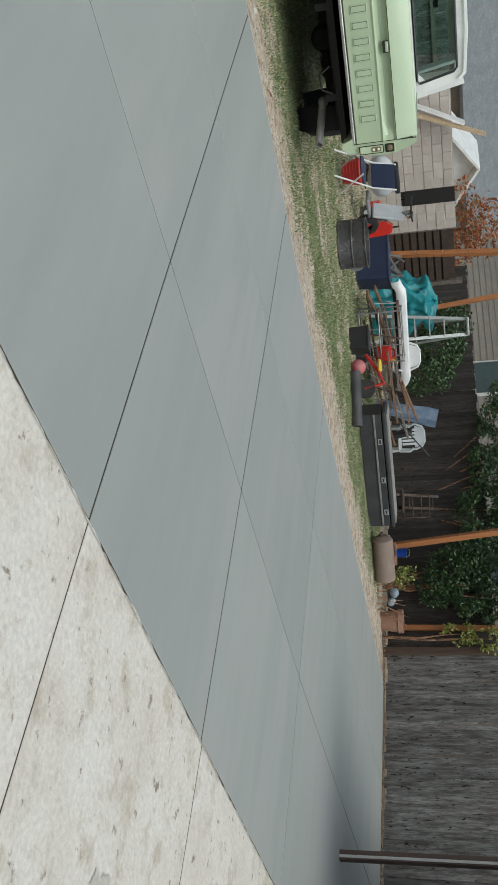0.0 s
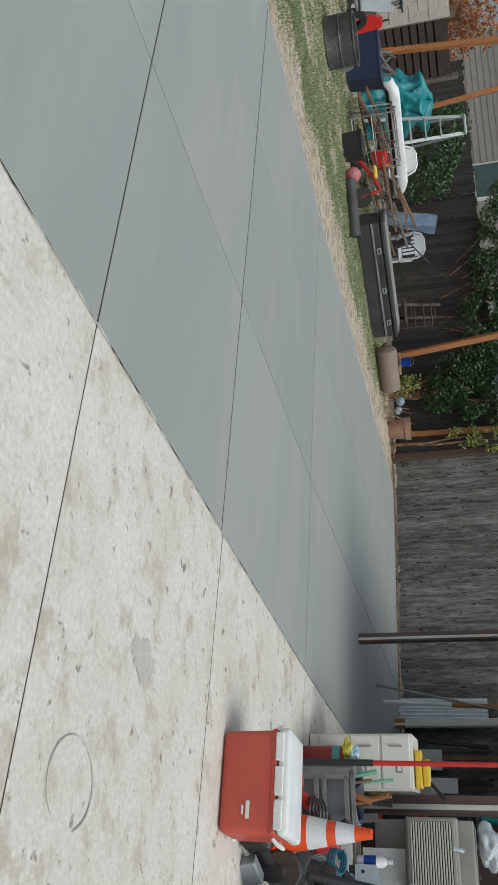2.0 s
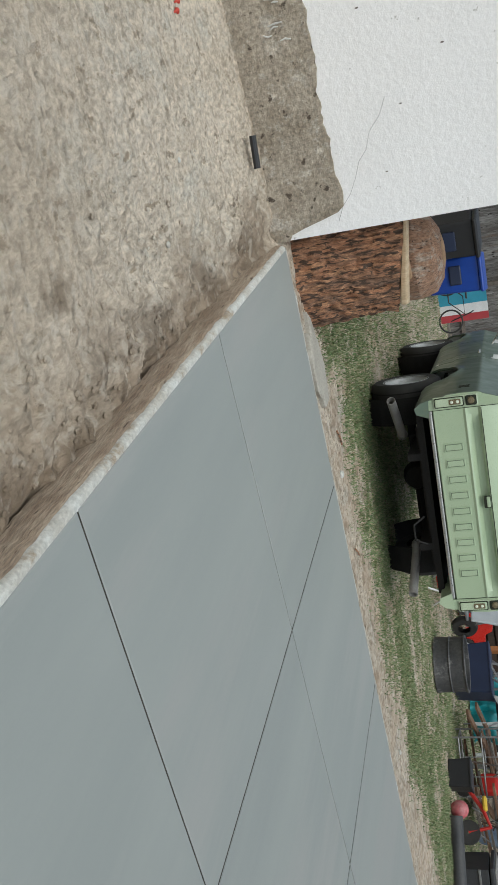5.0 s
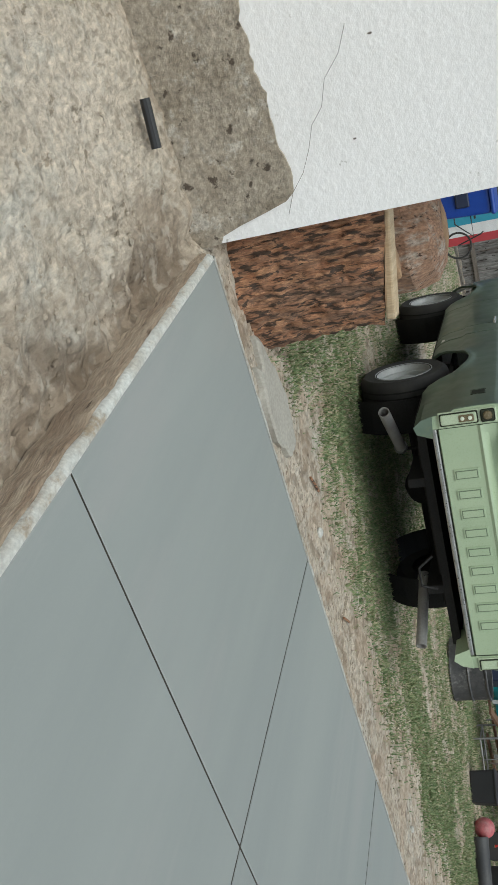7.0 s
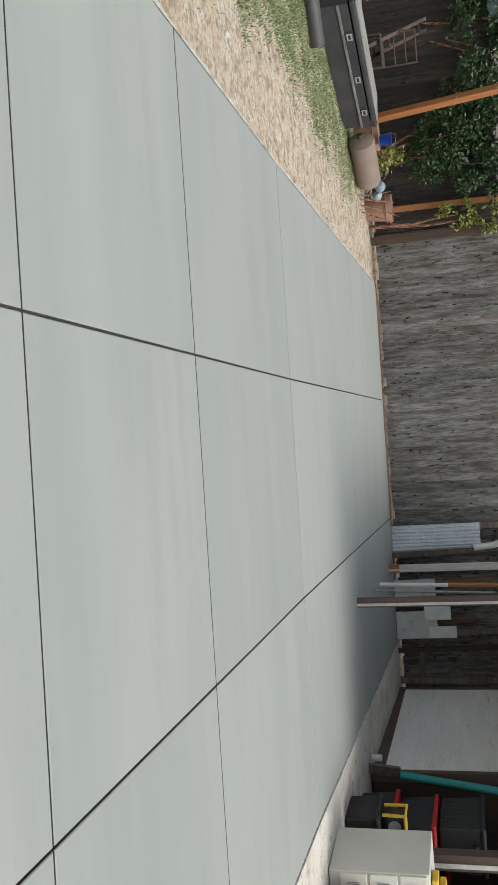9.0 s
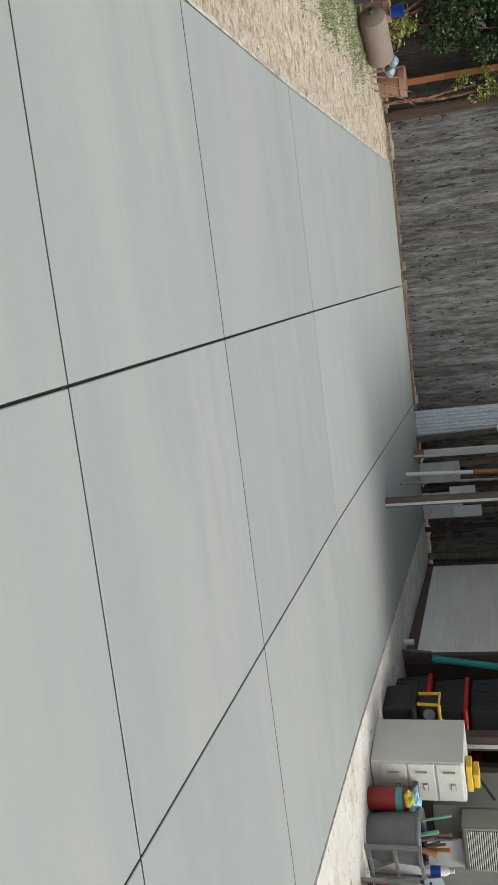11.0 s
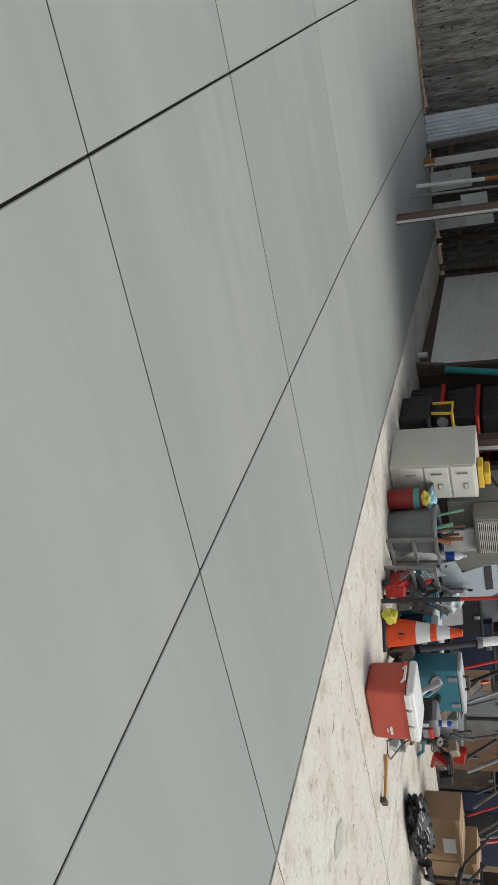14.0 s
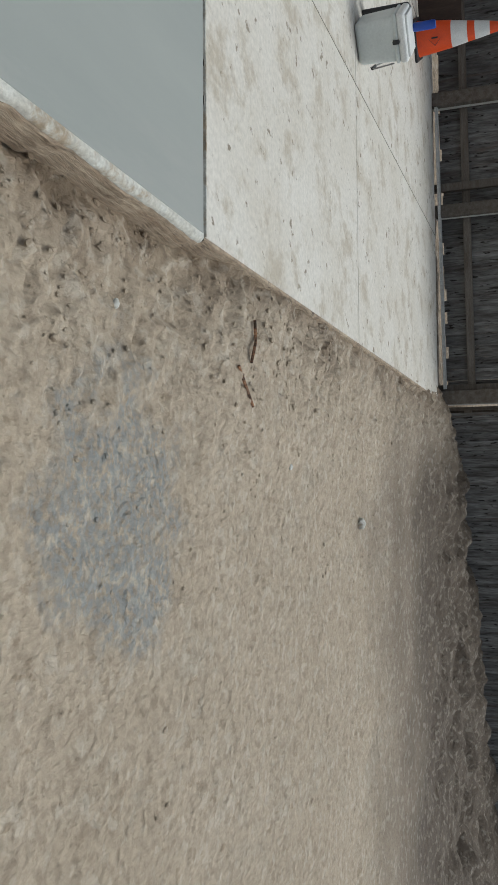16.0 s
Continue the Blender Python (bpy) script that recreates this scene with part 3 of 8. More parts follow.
def turf(rnd):
    while True:
        x = -2.1 - abs(rnd.gauss(0, 2.4))
        y = rnd.uniform(-1.7, 10.6)
        edge = -2.80 - 0.3 * step(2.0, 5.0, y) + 0.55 * noise.noise((x * 0.3, y * 0.9, 0)) + 0.25 * noise.noise((0, y * 2.7, 3)) - (0.35 if y < -0.4 else 0.0) * 0
        if y < -0.6:
            edge = max(edge, -2.55)
        edge += rnd.gauss(0, 0.22)
        if noise.noise((x * 1.5, y * 1.5, 4)) + 0.5 * noise.noise((x * 4, y * 4, 2)) < -0.30 and rnd.random() < 0.7:
            continue
        if x < edge and not (x > -2.9 and y < -1.2):
            return x, y


grass("grass", "patchy short green grass on dirt", 150000, turf, 5, M_GRASS, 0.034)


def far_turf(rnd):
    return rnd.uniform(-16.5, -5.5), rnd.uniform(-1.7, 11.0)


grass("grass", "thin green grass beyond the parked truck", 60000, far_turf, 6, M_GRASS, 0.06)

# ---- pick-up truck ----
M_GREEN = material("pale_green_paint", (0.43, 0.52, 0.345), (0.39, 0.48, 0.315), 2.0, 0.35, 0, 120.0, 0.06, 0.02, coat=0.3)
M_OLIVE = material("dull_dark_green", (0.15, 0.205, 0.15), (0.12, 0.165, 0.125), 2.0, 0.42, 0, 6.0, 0.05, 0.0, coat=0.25, spots=(0.20, 0.215, 0.12), spot_scale=1.6, spot_size=0.36)
M_CREAM = material("cream_cover", (0.80, 0.84, 0.70), (0.75, 0.79, 0.64), 2.0, 0.5, 0, 100.0, 0.05, 0.03)
M_WHITE = plain("white_paint", (0.78, 0.78, 0.76), 0.45)
M_BLACK = plain("black_plastic", (0.022, 0.022, 0.024), 0.55)
# Also paints the shade inside wheel wells, holes, slots and the wall opening.
M_DARK = plain("dark_grease_and_shade", (0.012, 0.011, 0.010), 0.8)
M_RUBBER = material("tyre_rubber", (0.03, 0.029, 0.028), (0.05, 0.047, 0.042), 5.0, 0.85, 0, 80, 0.2, 0.1)
M_STEEL = material("bare_steel", (0.52, 0.52, 0.50), (0.36, 0.35, 0.33), 5.0, 0.35, 0.9, 70, 0.15, 0.05)
M_CHROME = plain("chrome", (0.75, 0.75, 0.73), 0.15, 1.0)
M_RIMW = material("silver_wheel_paint", (0.58, 0.59, 0.58), (0.45, 0.45, 0.44), 6.0, 0.5, 0.2, 60, 0.1)
M_PIPE = material("dull_exhaust_steel", (0.42, 0.41, 0.39), (0.30, 0.28, 0.26), 5.0, 0.5, 0.35, 70, 0.15, 0.05)
M_RED = plain("red_plastic", (0.52, 0.025, 0.018), 0.4)
M_AMBER = plain("grimy_lens", (0.20, 0.16, 0.09), 0.25)
M_GLASS = glass("window_glass", (0.62, 0.80, 0.74))
M_LETTER = plain("dark_green_letter_edge", (0.16, 0.21, 0.13), 0.6)
M_SEAM = plain("seam_shadow_gap", (0.03, 0.035, 0.02), 0.9)

truck = thing("pickup_truck", "pale green old pickup truck parked on grass, tailgate shut", "truck", pose(-3.000, 0.990, -0.02, 0, 0, 77.0) @ Matrix.Diagonal((1.04, 1, 1, 1)))


def wheel(parent, x, y, r, w, out, steer=0):
    hub = part("wheel", lathe([(0.0, -w * 0.3), (r * 0.56, -w * 0.3), (r * 0.6, -w * 0.42), (r * 0.6, w * 0.05), (0, w * 0.05)], 28,
                              m=pose(x, y, r, 0, 90 * out, steer)), M_DARK, parent)
    prof = [(r * 0.60, -w / 2), (r * 0.88, -w / 2 - 0.008), (r * 0.97, -w * 0.42), (r, -w * 0.3), (r, w * 0.3), (r * 0.97, w * 0.42), (r * 0.88, w / 2 + 0.008), (r * 0.60, w / 2)]
    smooth(part("tyre", lathe(prof, 36, m=pose(x, y, r, 0, 90 * out, steer)), M_RUBBER, hub), 30)
    smooth(part("rim", lathe([(r * 0.66, w * 0.47), (r * 0.64, w * 0.52), (r * 0.60, w * 0.46), (r * 0.585, w * 0.30), (r * 0.55, w * 0.27), (r * 0.53, w * 0.10), (r * 0.30, w * 0.06), (r * 0.26, w * 0.26), (0.0, w * 0.26)], 32, m=pose(x, y, r, 0, 90 * out, steer)), M_RIMW, hub, "silver steel rim"), 30)
    for k in range(3):
        part("tread_groove", lathe([(r + 0.002, w * (-0.2 + 0.2 * k) - 0.006), (r + 0.002, w * (-0.2 + 0.2 * k) + 0.006)], 36, m=pose(x, y, r, 0, 90 * out, steer)), M_DARK, hub)
    return hub


for x, y, s in ((-0.84, 1.25, -1), (0.84, 1.25, 1), (-0.83, 4.17, -1), (0.83, 4.17, 1)):
    wheel(truck, x, y, 0.36, 0.24, s)


FLANK = ((0.55, 0.895), (0.60, 0.93), (0.68, 0.955), (0.80, 0.968), (0.83, 0.985), (0.96, 0.992), (1.09, 0.990), (1.125, 0.984), (1.15, 0.968), (1.28, 0.925), (1.325, 0.905))


def flank(sgn, y0, y1, axle=None, radius=0.52, n=44, top=1.325, low=0.55, end=0.0):
    """A stretch of the body's side: tucked in below, creased at the waist, leaning in above, with a round wheel arch."""
    zs, xs = [p[0] for p in FLANK], [p[1] for p in FLANK]
    bm = bmesh.new()
    cols = []
    for y in np.linspace(y0, y1, n):
        foot, flare = low, 0.0
        if axle is not None and abs(y - axle) < radius:
            foot = max(low, 0.37 + math.sqrt(radius ** 2 - (y - axle) ** 2))
        col = []
        for z in sorted([foot] + [max(foot + 0.012 * k, v) for k, v in enumerate(zs[1:-1], 1)] + [max(top, foot + 0.14)]):
            x = float(np.interp(z, zs, xs)) - end * step(y1 - 0.6, y1, y)
            if axle is not None:
                x += 0.018 * step(radius + 0.07, radius + 0.01, math.hypot(y - axle, z - 0.37))
            col.append(bm.verts.new((sgn * x, y, z)))
        cols.append(col)
    for a, b in zip(cols, cols[1:]):
        for k in range(len(a) - 1):
            bm.faces.new((a[k], b[k], b[k + 1], a[k + 1]) if sgn > 0 else (a[k + 1], b[k + 1], b[k], a[k]))
    bm.normal_update()
    bmesh.ops.solidify(bm, geom=bm.faces[:], thickness=0.022)
    bmesh.ops.recalc_face_normals(bm, faces=bm.faces[:])
    return bm


# A lighter copy of the gate's green, used on the lamp plates and bodies.
M_LIGHT_GREEN = material("lighter_green_paint", (0.52, 0.60, 0.42), (0.47, 0.55, 0.38), 2.0, 0.30, 0, 100.0, 0.05, 0.02, coat=0.4)
for s in (-1, 1):
    # The left flank is a darker green than the right flank and tailgate.
    flank_green = M_OLIVE if s < 0 else M_GREEN
    smooth(part("bed_side", flank(s, 0.0, 2.10, 1.25), flank_green, truck, "dull dark green flank" if s < 0 else ""), 32)
    part("wheel_well", lathe([(0.50, -0.17), (0.50, 0.09)], 30, m=pose(s * 0.78, 1.25, 0.37, 0, 90 * s, 0)), M_DARK, truck)
    # tail corner: a rounded end cap with a lamp plate set in it
    cap = [(s * (x - 0.004), z) for z, x in FLANK]
    corner = part("tail_corner", prism([(s * 0.862, 0.64)] + [p for p in cap if p[1] > 0.57] + [(s * 0.862, 1.325)], 0.03, m=pose(0, -0.006, 0)), M_GREEN, truck)
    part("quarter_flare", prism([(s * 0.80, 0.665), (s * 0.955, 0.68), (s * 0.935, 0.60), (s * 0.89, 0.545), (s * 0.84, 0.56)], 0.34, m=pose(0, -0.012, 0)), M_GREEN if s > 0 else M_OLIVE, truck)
    plate = part("lamp_plate", box((0.100, 0.016, 0.385), (s * 0.922, -0.012, 0.91), 0.006), M_LIGHT_GREEN, corner)
    part("lamp_bezel", box((0.084, 0.012, 0.255), (s * 0.922, -0.022, 0.855), 0.012, seg=3), M_SEAM, corner, "dark lamp rim")
    part("lamp_body", box((0.070, 0.012, 0.240), (s * 0.922, -0.026, 0.855), 0.010, seg=3), M_LIGHT_GREEN, corner)
    part("lamp_lens", box((0.052, 0.014, 0.105), (s * 0.922, -0.030, 0.905), 0.012, seg=3), M_AMBER, corner, "grimy oval tail lens")
    for k in range(2):
        part("bulb", lathe([(0, 0.010), (0.011, 0.007), (0.014, 0)], 12, m=pose(s * 0.922, -0.037, 0.88 + 0.05 * k, 90, 0, 0)), M_CREAM, corner)
    side_lamp = part("corner_lamp", box((0.084, 0.012, 0.095), (s * 0.922, -0.022, 1.045), 0.014, seg=3), M_SEAM, corner)
    part("lamp_lens", lathe([(0, 0.014), (0.024, 0.010), (0.031, 0)], 16, m=pose(s * 0.922, -0.028, 1.045, 90, 0, 0)), M_AMBER, side_lamp)
part("filler_pocket", box((0.012, 0.11, 0.105), (-0.987, 0.30, 0.985), 0.012), M_SEAM, truck, "dark square filler pocket")

# the tailgate: a flat lower face, a long recess with bevelled ends, and an upper face that leans in
bm = bmesh.new()
X = [-0.855, -0.80, -0.70, -0.35, 0.0, 0.35, 0.70, 0.80, 0.855]
rows = []
for z, y, deep in ((0.70, 0.022, 0), (0.71, 0.0, 0), (0.965, 0.0, 0), (0.985, -0.012, 0), (1.00, -0.006, 0), (1.035, 0.0, 1), (1.095, 0.002, 1), (1.115, -0.012, 0), (1.13, -0.008, 0), (1.30, 0.055, 0), (1.33, 0.075, 0), (1.335, 0.11, 0)):
    rows.append([bm.verts.new((x, y + (0.042 if deep and abs(x) < 0.75 else 0.0), z)) for x in X])
for a, b in zip(rows, rows[1:]):
    for k in range(len(X) - 1):
        bm.faces.new((a[k], a[k + 1], b[k + 1], b[k]))
bm.normal_update()
bmesh.ops.solidify(bm, geom=bm.faces[:], thickness=0.018)
bmesh.ops.recalc_face_normals(bm, faces=bm.faces[:])
gate = smooth(part("tailgate", bm, M_GREEN, truck, "pale green tailgate with pressed letter bars"), 24)
part("lower_lip", box((1.72, 0.05, 0.035), (0, 0.025, 0.678), 0.010), M_STEEL, gate)
part("side_gap", box((0.008, 0.012, 0.62), (-0.859, 0.006, 1.01), 0), M_SEAM, gate)
part("side_gap", box((0.008, 0.012, 0.62), (0.859, 0.006, 1.01), 0), M_SEAM, gate)
part("gate_seam", box((1.70, 0.006, 0.006), (0, -0.0125, 1.121), 0), M_SEAM, gate)
latch = part("latch", box((0.11, 0.012, 0.062), (-0.02, -0.010, 1.085), 0.006), M_SEAM, gate, "dark tailgate latch")
part("latch_lip", box((0.095, 0.014, 0.030), (-0.02, -0.018, 1.094), 0.006), M_GREEN, latch)
# nine pressed letters stand in as plain raised bars
for k in range(9):
    x = -0.525 + k * 0.143
    emblem = part("letter_bar", box((0.080, 0.010, 0.170), (x, -0.003, 0.850), 0.004), M_GREEN, gate)
    # A darker green edge outlines each letter face.
    part("letter_edge", box((0.060, 0.004, 0.150), (x, -0.0072, 0.850), 0.001), M_LETTER, emblem)
    part("letter_face", box((0.046, 0.004, 0.136), (x, -0.0092, 0.850), 0.001), M_GREEN, emblem)
part("bed_cover", slab_box(-0.88, 0.88, 0.10, 2.10, 1.285, 1.31), M_CREAM, truck, "cream-green bed cover")
part("bed_floor", slab_box(-0.86, 0.86, 0.05, 2.10, 0.70, 0.73), M_DARK, truck)

# cab, hood and underside
cab_out = [(-0.93, 0.50), (-0.96, 0.85), (-0.95, 1.28), (-0.80, 1.85), (-0.74, 1.92), (0.74, 1.92), (0.80, 1.85), (0.95, 1.28), (0.96, 0.85), (0.93, 0.50)]
hole = [(-0.79, 1.36), (-0.70, 1.77), (-0.66, 1.81), (0.66, 1.81), (0.70, 1.77), (0.79, 1.36), (0.76, 1.33), (-0.76, 1.33)]


def ring_wall(outer, inner, y0, y1):
    """A flat wall with a window hole through it."""
    bm = bmesh.new()
    n = max(len(outer), len(inner)) * 4

    def at_angle(poly, c, a):
        best, d = None, Vector((math.cos(a), math.sin(a)))
        for p, q in zip(poly, poly[1:] + poly[:1]):
            p, q = Vector(p) - c, Vector(q) - c
            e = q - p
            den = d.x * e.y - d.y * e.x
            if abs(den) < 1e-9:
                continue
            t, u = (p.x * e.y - p.y * e.x) / den, (p.x * d.y - p.y * d.x) / den
            if t > 0 and -1e-6 <= u <= 1 + 1e-6:
                best = t if best is None else max(best, t)
        return c + d * (best or 0.1)

    c = Vector((0, 1.55))
    loops = []
    for poly, y in ((outer, y0), (inner, y0), (inner, y1), (outer, y1)):
        loops.append([bm.verts.new((p.x, y, p.y)) for p in (at_angle(poly, c, 2 * math.pi * k / n) for k in range(n))])
    for a, b in zip(loops, loops[1:] + loops[:1]):
        for k in range(n):
            k2 = (k + 1) % n
            bm.faces.new((a[k], a[k2], b[k2], b[k]))
    bmesh.ops.recalc_face_normals(bm, faces=bm.faces[:])
    return bm


part("cab_back", ring_wall(cab_out, hole, 2.16, 2.22), M_WHITE, truck, "white cab back")
part("rear_window", prism([(x * 0.99, z) for x, z in hole], 0.008, m=pose(0, 2.185, 0)), M_GLASS, truck, "greenish rear window").visible_shadow = False
seal = part("window_seal", tube([(x * 1.005, 2.155, z) for x, z in hole], 0.016, 6, closed=True), M_BLACK, truck)
bm = bmesh.new()
rr = [[bm.verts.new((x, y, z + d)) for x, z in ((-0.80, 1.85), (-0.74, 1.92), (-0.3, 1.955), (0.3, 1.955), (0.74, 1.92), (0.80, 1.85))] for y, d in ((2.12, -0.01), (2.22, 0.0), (2.8, 0.02), (3.3, 0.0), (3.42, -0.03))]
for a, b in zip(rr, rr[1:]):
    for k in range(5):
        bm.faces.new((a[k], a[k + 1], b[k + 1], b[k]))
bm.normal_update()
bmesh.ops.solidify(bm, geom=bm.faces[:], thickness=0.03)
smooth(part("roof", bm, M_WHITE, truck, "white cab roof"), 50)
for s in (-1, 1):
    flank_green = M_OLIVE if s < 0 else M_GREEN
    smooth(part("cab_corner", flank(s, 2.125, 2.40, n=6), flank_green, truck), 32)
    smooth(part("door", flank(s, 2.412, 3.44, n=12), flank_green, truck), 32)
    smooth(part("front_fender", flank(s, 3.452, 5.15, 4.17, 0.50, top=1.27, end=0.10), flank_green, truck), 32)
    part("wheel_well", lathe([(0.50, -0.17), (0.50, 0.09)], 30, m=pose(s * 0.78, 4.17, 0.37, 0, 90 * s, 0)), M_DARK, truck)
    part("pillar", bar((s * 0.93, 3.55, 1.22), (s * 0.78, 3.36, 1.90), 0.06, 0.07), M_WHITE, truck)
    part("pillar", bar((s * 0.92, 2.2, 1.22), (s * 0.80, 2.2, 1.88), 0.07, 0.12), M_WHITE, truck)
    part("door_handle", tube([(s * 0.99, 2.35, 1.08), (s * 1.01, 2.36, 1.08), (s * 1.01, 2.48, 1.085), (s * 0.99, 2.49, 1.085)], 0.012, 6), M_CHROME, truck)
    part("mirror", box((0.03, 0.10, 0.15), (s * 1.12, 3.35, 1.38), 0.012), M_CHROME, truck)
    part("mirror_arm", tube([(s * 0.94, 3.35, 1.2), (s * 1.12, 3.35, 1.33)], 0.008, 6), M_CHROME, truck)
part("hood", box((1.74, 1.62, 0.5), (0, 4.30, 0.99), 0.09, seg=4), M_GREEN, truck)
part("windscreen", box((1.44, 0.01, 0.62), (0, 3.46, 1.58), 0, (18, 0, 0)), M_GLASS, truck).visible_shadow = False
part("floor_pan", box((1.75, 4.2, 0.06), (0, 2.3, 0.56)), M_DARK, truck)
part("bench_seat", box((1.5, 0.2, 0.55), (0, 2.42, 0.95), 0.07, seg=3), M_BLACK, truck)
part("steering_wheel", tube([(-0.38 + 0.19 * math.cos(a), 3.05 + 0.05 * math.sin(a), 1.30 + 0.19 * math.sin(a)) for a in np.linspace(0, 6.283, 22)[:-1]], 0.012, 6, closed=True), M_BLACK, truck)
part("rear_mirror", box((0.20, 0.02, 0.06), (0.05, 3.3, 1.60), 0.015), M_BLACK, truck)
for s in (-1, 1):
    part("chassis_rail", box((0.07, 4.3, 0.13), (s * 0.42, 2.35, 0.47), 0.01), M_DARK, truck)
part("rear_axle", tube([(-0.75, 1.25, 0.36), (-0.12, 1.25, 0.36), (0.12, 1.25, 0.36), (0.75, 1.25, 0.36)], 0.045, 10), M_DARK, truck)
part("differential", lathe([(0, -0.15), (0.11, -0.12), (0.15, 0), (0.11, 0.12), (0, 0.15)], 16, m=pose(0, 1.23, 0.36, 90, 0, 0)), M_DARK, truck)
part("cross_member", box((1.3, 0.08, 0.10), (0, 0.42, 0.54), 0.01), M_DARK, truck)
part("brake_hose", tube([(0.1, 0.1, 0.50), (0.16, 0.05, 0.40), (0.30, 0.05, 0.40), (0.36, 0.1, 0.50)], 0.01, 6), M_DARK, truck)
for s, tip in ((-1, (-0.94, 0.28, 0.315)), (1, (0.86, 0.17, 0.29))):
    inn = (s * 0.52, 0.68, 0.33)
    pipe = part("exhaust_pipe", lathe([(0.030, 0), (0.042, 0.0), (0.042, (Vector(tip) - Vector(inn)).length), (0.034, (Vector(tip) - Vector(inn)).length), (0.034, 0.1), (0, 0.1)], 18,
                m=Matrix.Translation(inn) @ (Vector(tip) - Vector(inn)).to_track_quat("Z", "Y").to_matrix().to_4x4()), M_PIPE, truck, "bare steel exhaust pipe")
    part("clamp", lathe([(0.046, 0.02), (0.052, 0.02), (0.052, 0.05), (0.046, 0.05)], 14, m=Matrix.Translation(inn) @ (Vector(tip) - Vector(inn)).to_track_quat("Z", "Y").to_matrix().to_4x4()), M_STEEL, pipe)
    part("hanger", bar((inn[0], inn[1], inn[2] + 0.04), (inn[0], inn[1], 0.55), 0.015, 0.03), M_DARK, truck)

# ---- tree stump beside the house ----
M_BARK = material("reddish_bark", (0.42, 0.20, 0.105), (0.22, 0.135, 0.09), 4.0, 0.9, 0, 40.0, 0.55, 1.0, 16.0, stretch=(3.4, 3.4, 0.75), spots=(0.54, 0.29, 0.155), spot_scale=9.0, spot_size=0.44, pits=(0.085, 0.055, 0.038), pit_scale=11, pit_size=0.46, pit_detail=7.0)
M_BARK_PALE = material("pale_reddish_bark", (0.46, 0.27, 0.17), (0.33, 0.20, 0.13), 9.0, 0.9, 0, 40.0, 0.5, 1.0, 26.0, stretch=(1.6, 1.6, 0.7), spots=(0.50, 0.42, 0.34), spot_scale=7.0, spot_size=0.42, pits=(0.08, 0.05, 0.035), pit_scale=24, pit_size=0.38, pit_detail=8.0)
M_CUT = material("cut_wood", (0.42, 0.27, 0.15), (0.30, 0.18, 0.095), 4.0, 0.85, 0, 40.0, 0.25, 0.3)
M_CUT2 = material("pale_split_wood", (0.55, 0.43, 0.28), (0.45, 0.33, 0.20), 5.0, 0.8, 0, 30.0, 0.2, 0.2, stretch=(1, 6, 1))
stump = thing("tree_stump", "thick red-barked sawn tree stump beside the house", "stump", pose(-2.52, -1.50, -0.05))
bm = bmesh.new()
rings, SEG, HT = [], 150, 70
for j in range(HT + 1):
    z = j / HT
    ring = []
    for k in range(SEG):
        a = 2 * math.pi * k / SEG
        r = 0.40 + 0.05 * (1 - z) ** 3 + 0.03 * noise.noise((math.cos(a) * 1.5, math.sin(a) * 1.5, z))
        r += 0.030 * noise.noise((math.cos(a) * 7, math.sin(a) * 7, z * 5.0)) - 0.05 * max(0, 0.22 - abs(noise.noise((math.cos(a) * 6, math.sin(a) * 6, z * 4.0)))) + 0.022 * noise.noise((math.cos(a) * 22, math.sin(a) * 22, z * 12))
        top = 0.75 - 0.08 * math.sin(a - 0.3) + 0.015 * noise.noise((math.cos(a) * 4, math.sin(a) * 4, 3))
        ring.append(bm.verts.new((r * math.cos(a), r * math.sin(a), z * top)))
    rings.append(ring)
for a, b in zip(rings, rings[1:]):
    for k in range(SEG):
        bm.faces.new((a[k], a[(k + 1) % SEG], b[(k + 1) % SEG], b[k]))
part("bark", bm, M_BARK, stump, "deeply furrowed reddish bark")
bm = bmesh.new()
cap = [bm.verts.new((0.385 * math.cos(a), 0.385 * math.sin(a), 0.755 - 0.08 * math.sin(a - 0.3) * 0.95)) for a in np.linspace(0, 6.2832, 49)[:-1]]
mid = bm.verts.new((0, 0, 0.76))
for k in range(48):
    bm.faces.new((cap[k], cap[(k + 1) % 48], mid))
part("cut_top", bm, M_CUT, stump, "rough sawn orange-brown top")
part("split_board", box((0.10, 0.60, 0.05), (0.22, 0.02, 0.785), 0.012, (-7, 8, -10)), M_CUT2, stump, "pale split sliver of wood")
part("hollow_edge", box((0.20, 0.30, 0.05), (0.05, 0.02, 0.77), 0.02, (4, -6, 20)), M_CUT, stump)

log = thing("sawn_log", "short thick sawn log standing behind a stump", "log", pose(-3.22, -1.28, -0.05))
part("bark", lathe([(0.36, 0), (0.34, 0.3), (0.355, 0.6), (0.345, 0.80), (0.30, 0.93), (0.20, 0.995), (0.12, 1.01)], 64, rough=0.16), M_BARK_PALE, log, "weathered pale reddish bark")
part("cut_top", lathe([(0.14, 1.008), (0.08, 1.022), (0, 1.02)], 48, rough=0.06), M_CUT, log, "rough chipped orange-brown top")
flagstone = tagged(part("flagstone", lathe([(0, 0.03), (0.30, 0.03), (0.325, 0.018), (0.33, -0.03)], 26, m=pose(-2.12, -0.84, -0.022, 0, -1, 8) @ Matrix.Diagonal((0.56, 1.12, 1, 1)), rough=0.5), material("broken_cement_piece", (0.44, 0.41, 0.35), (0.37, 0.34, 0.29), 4, 0.9, 0, 50, 0.2, 0.3)),
                   "broken flat cement piece in the dirt beside slab", "flagstone")
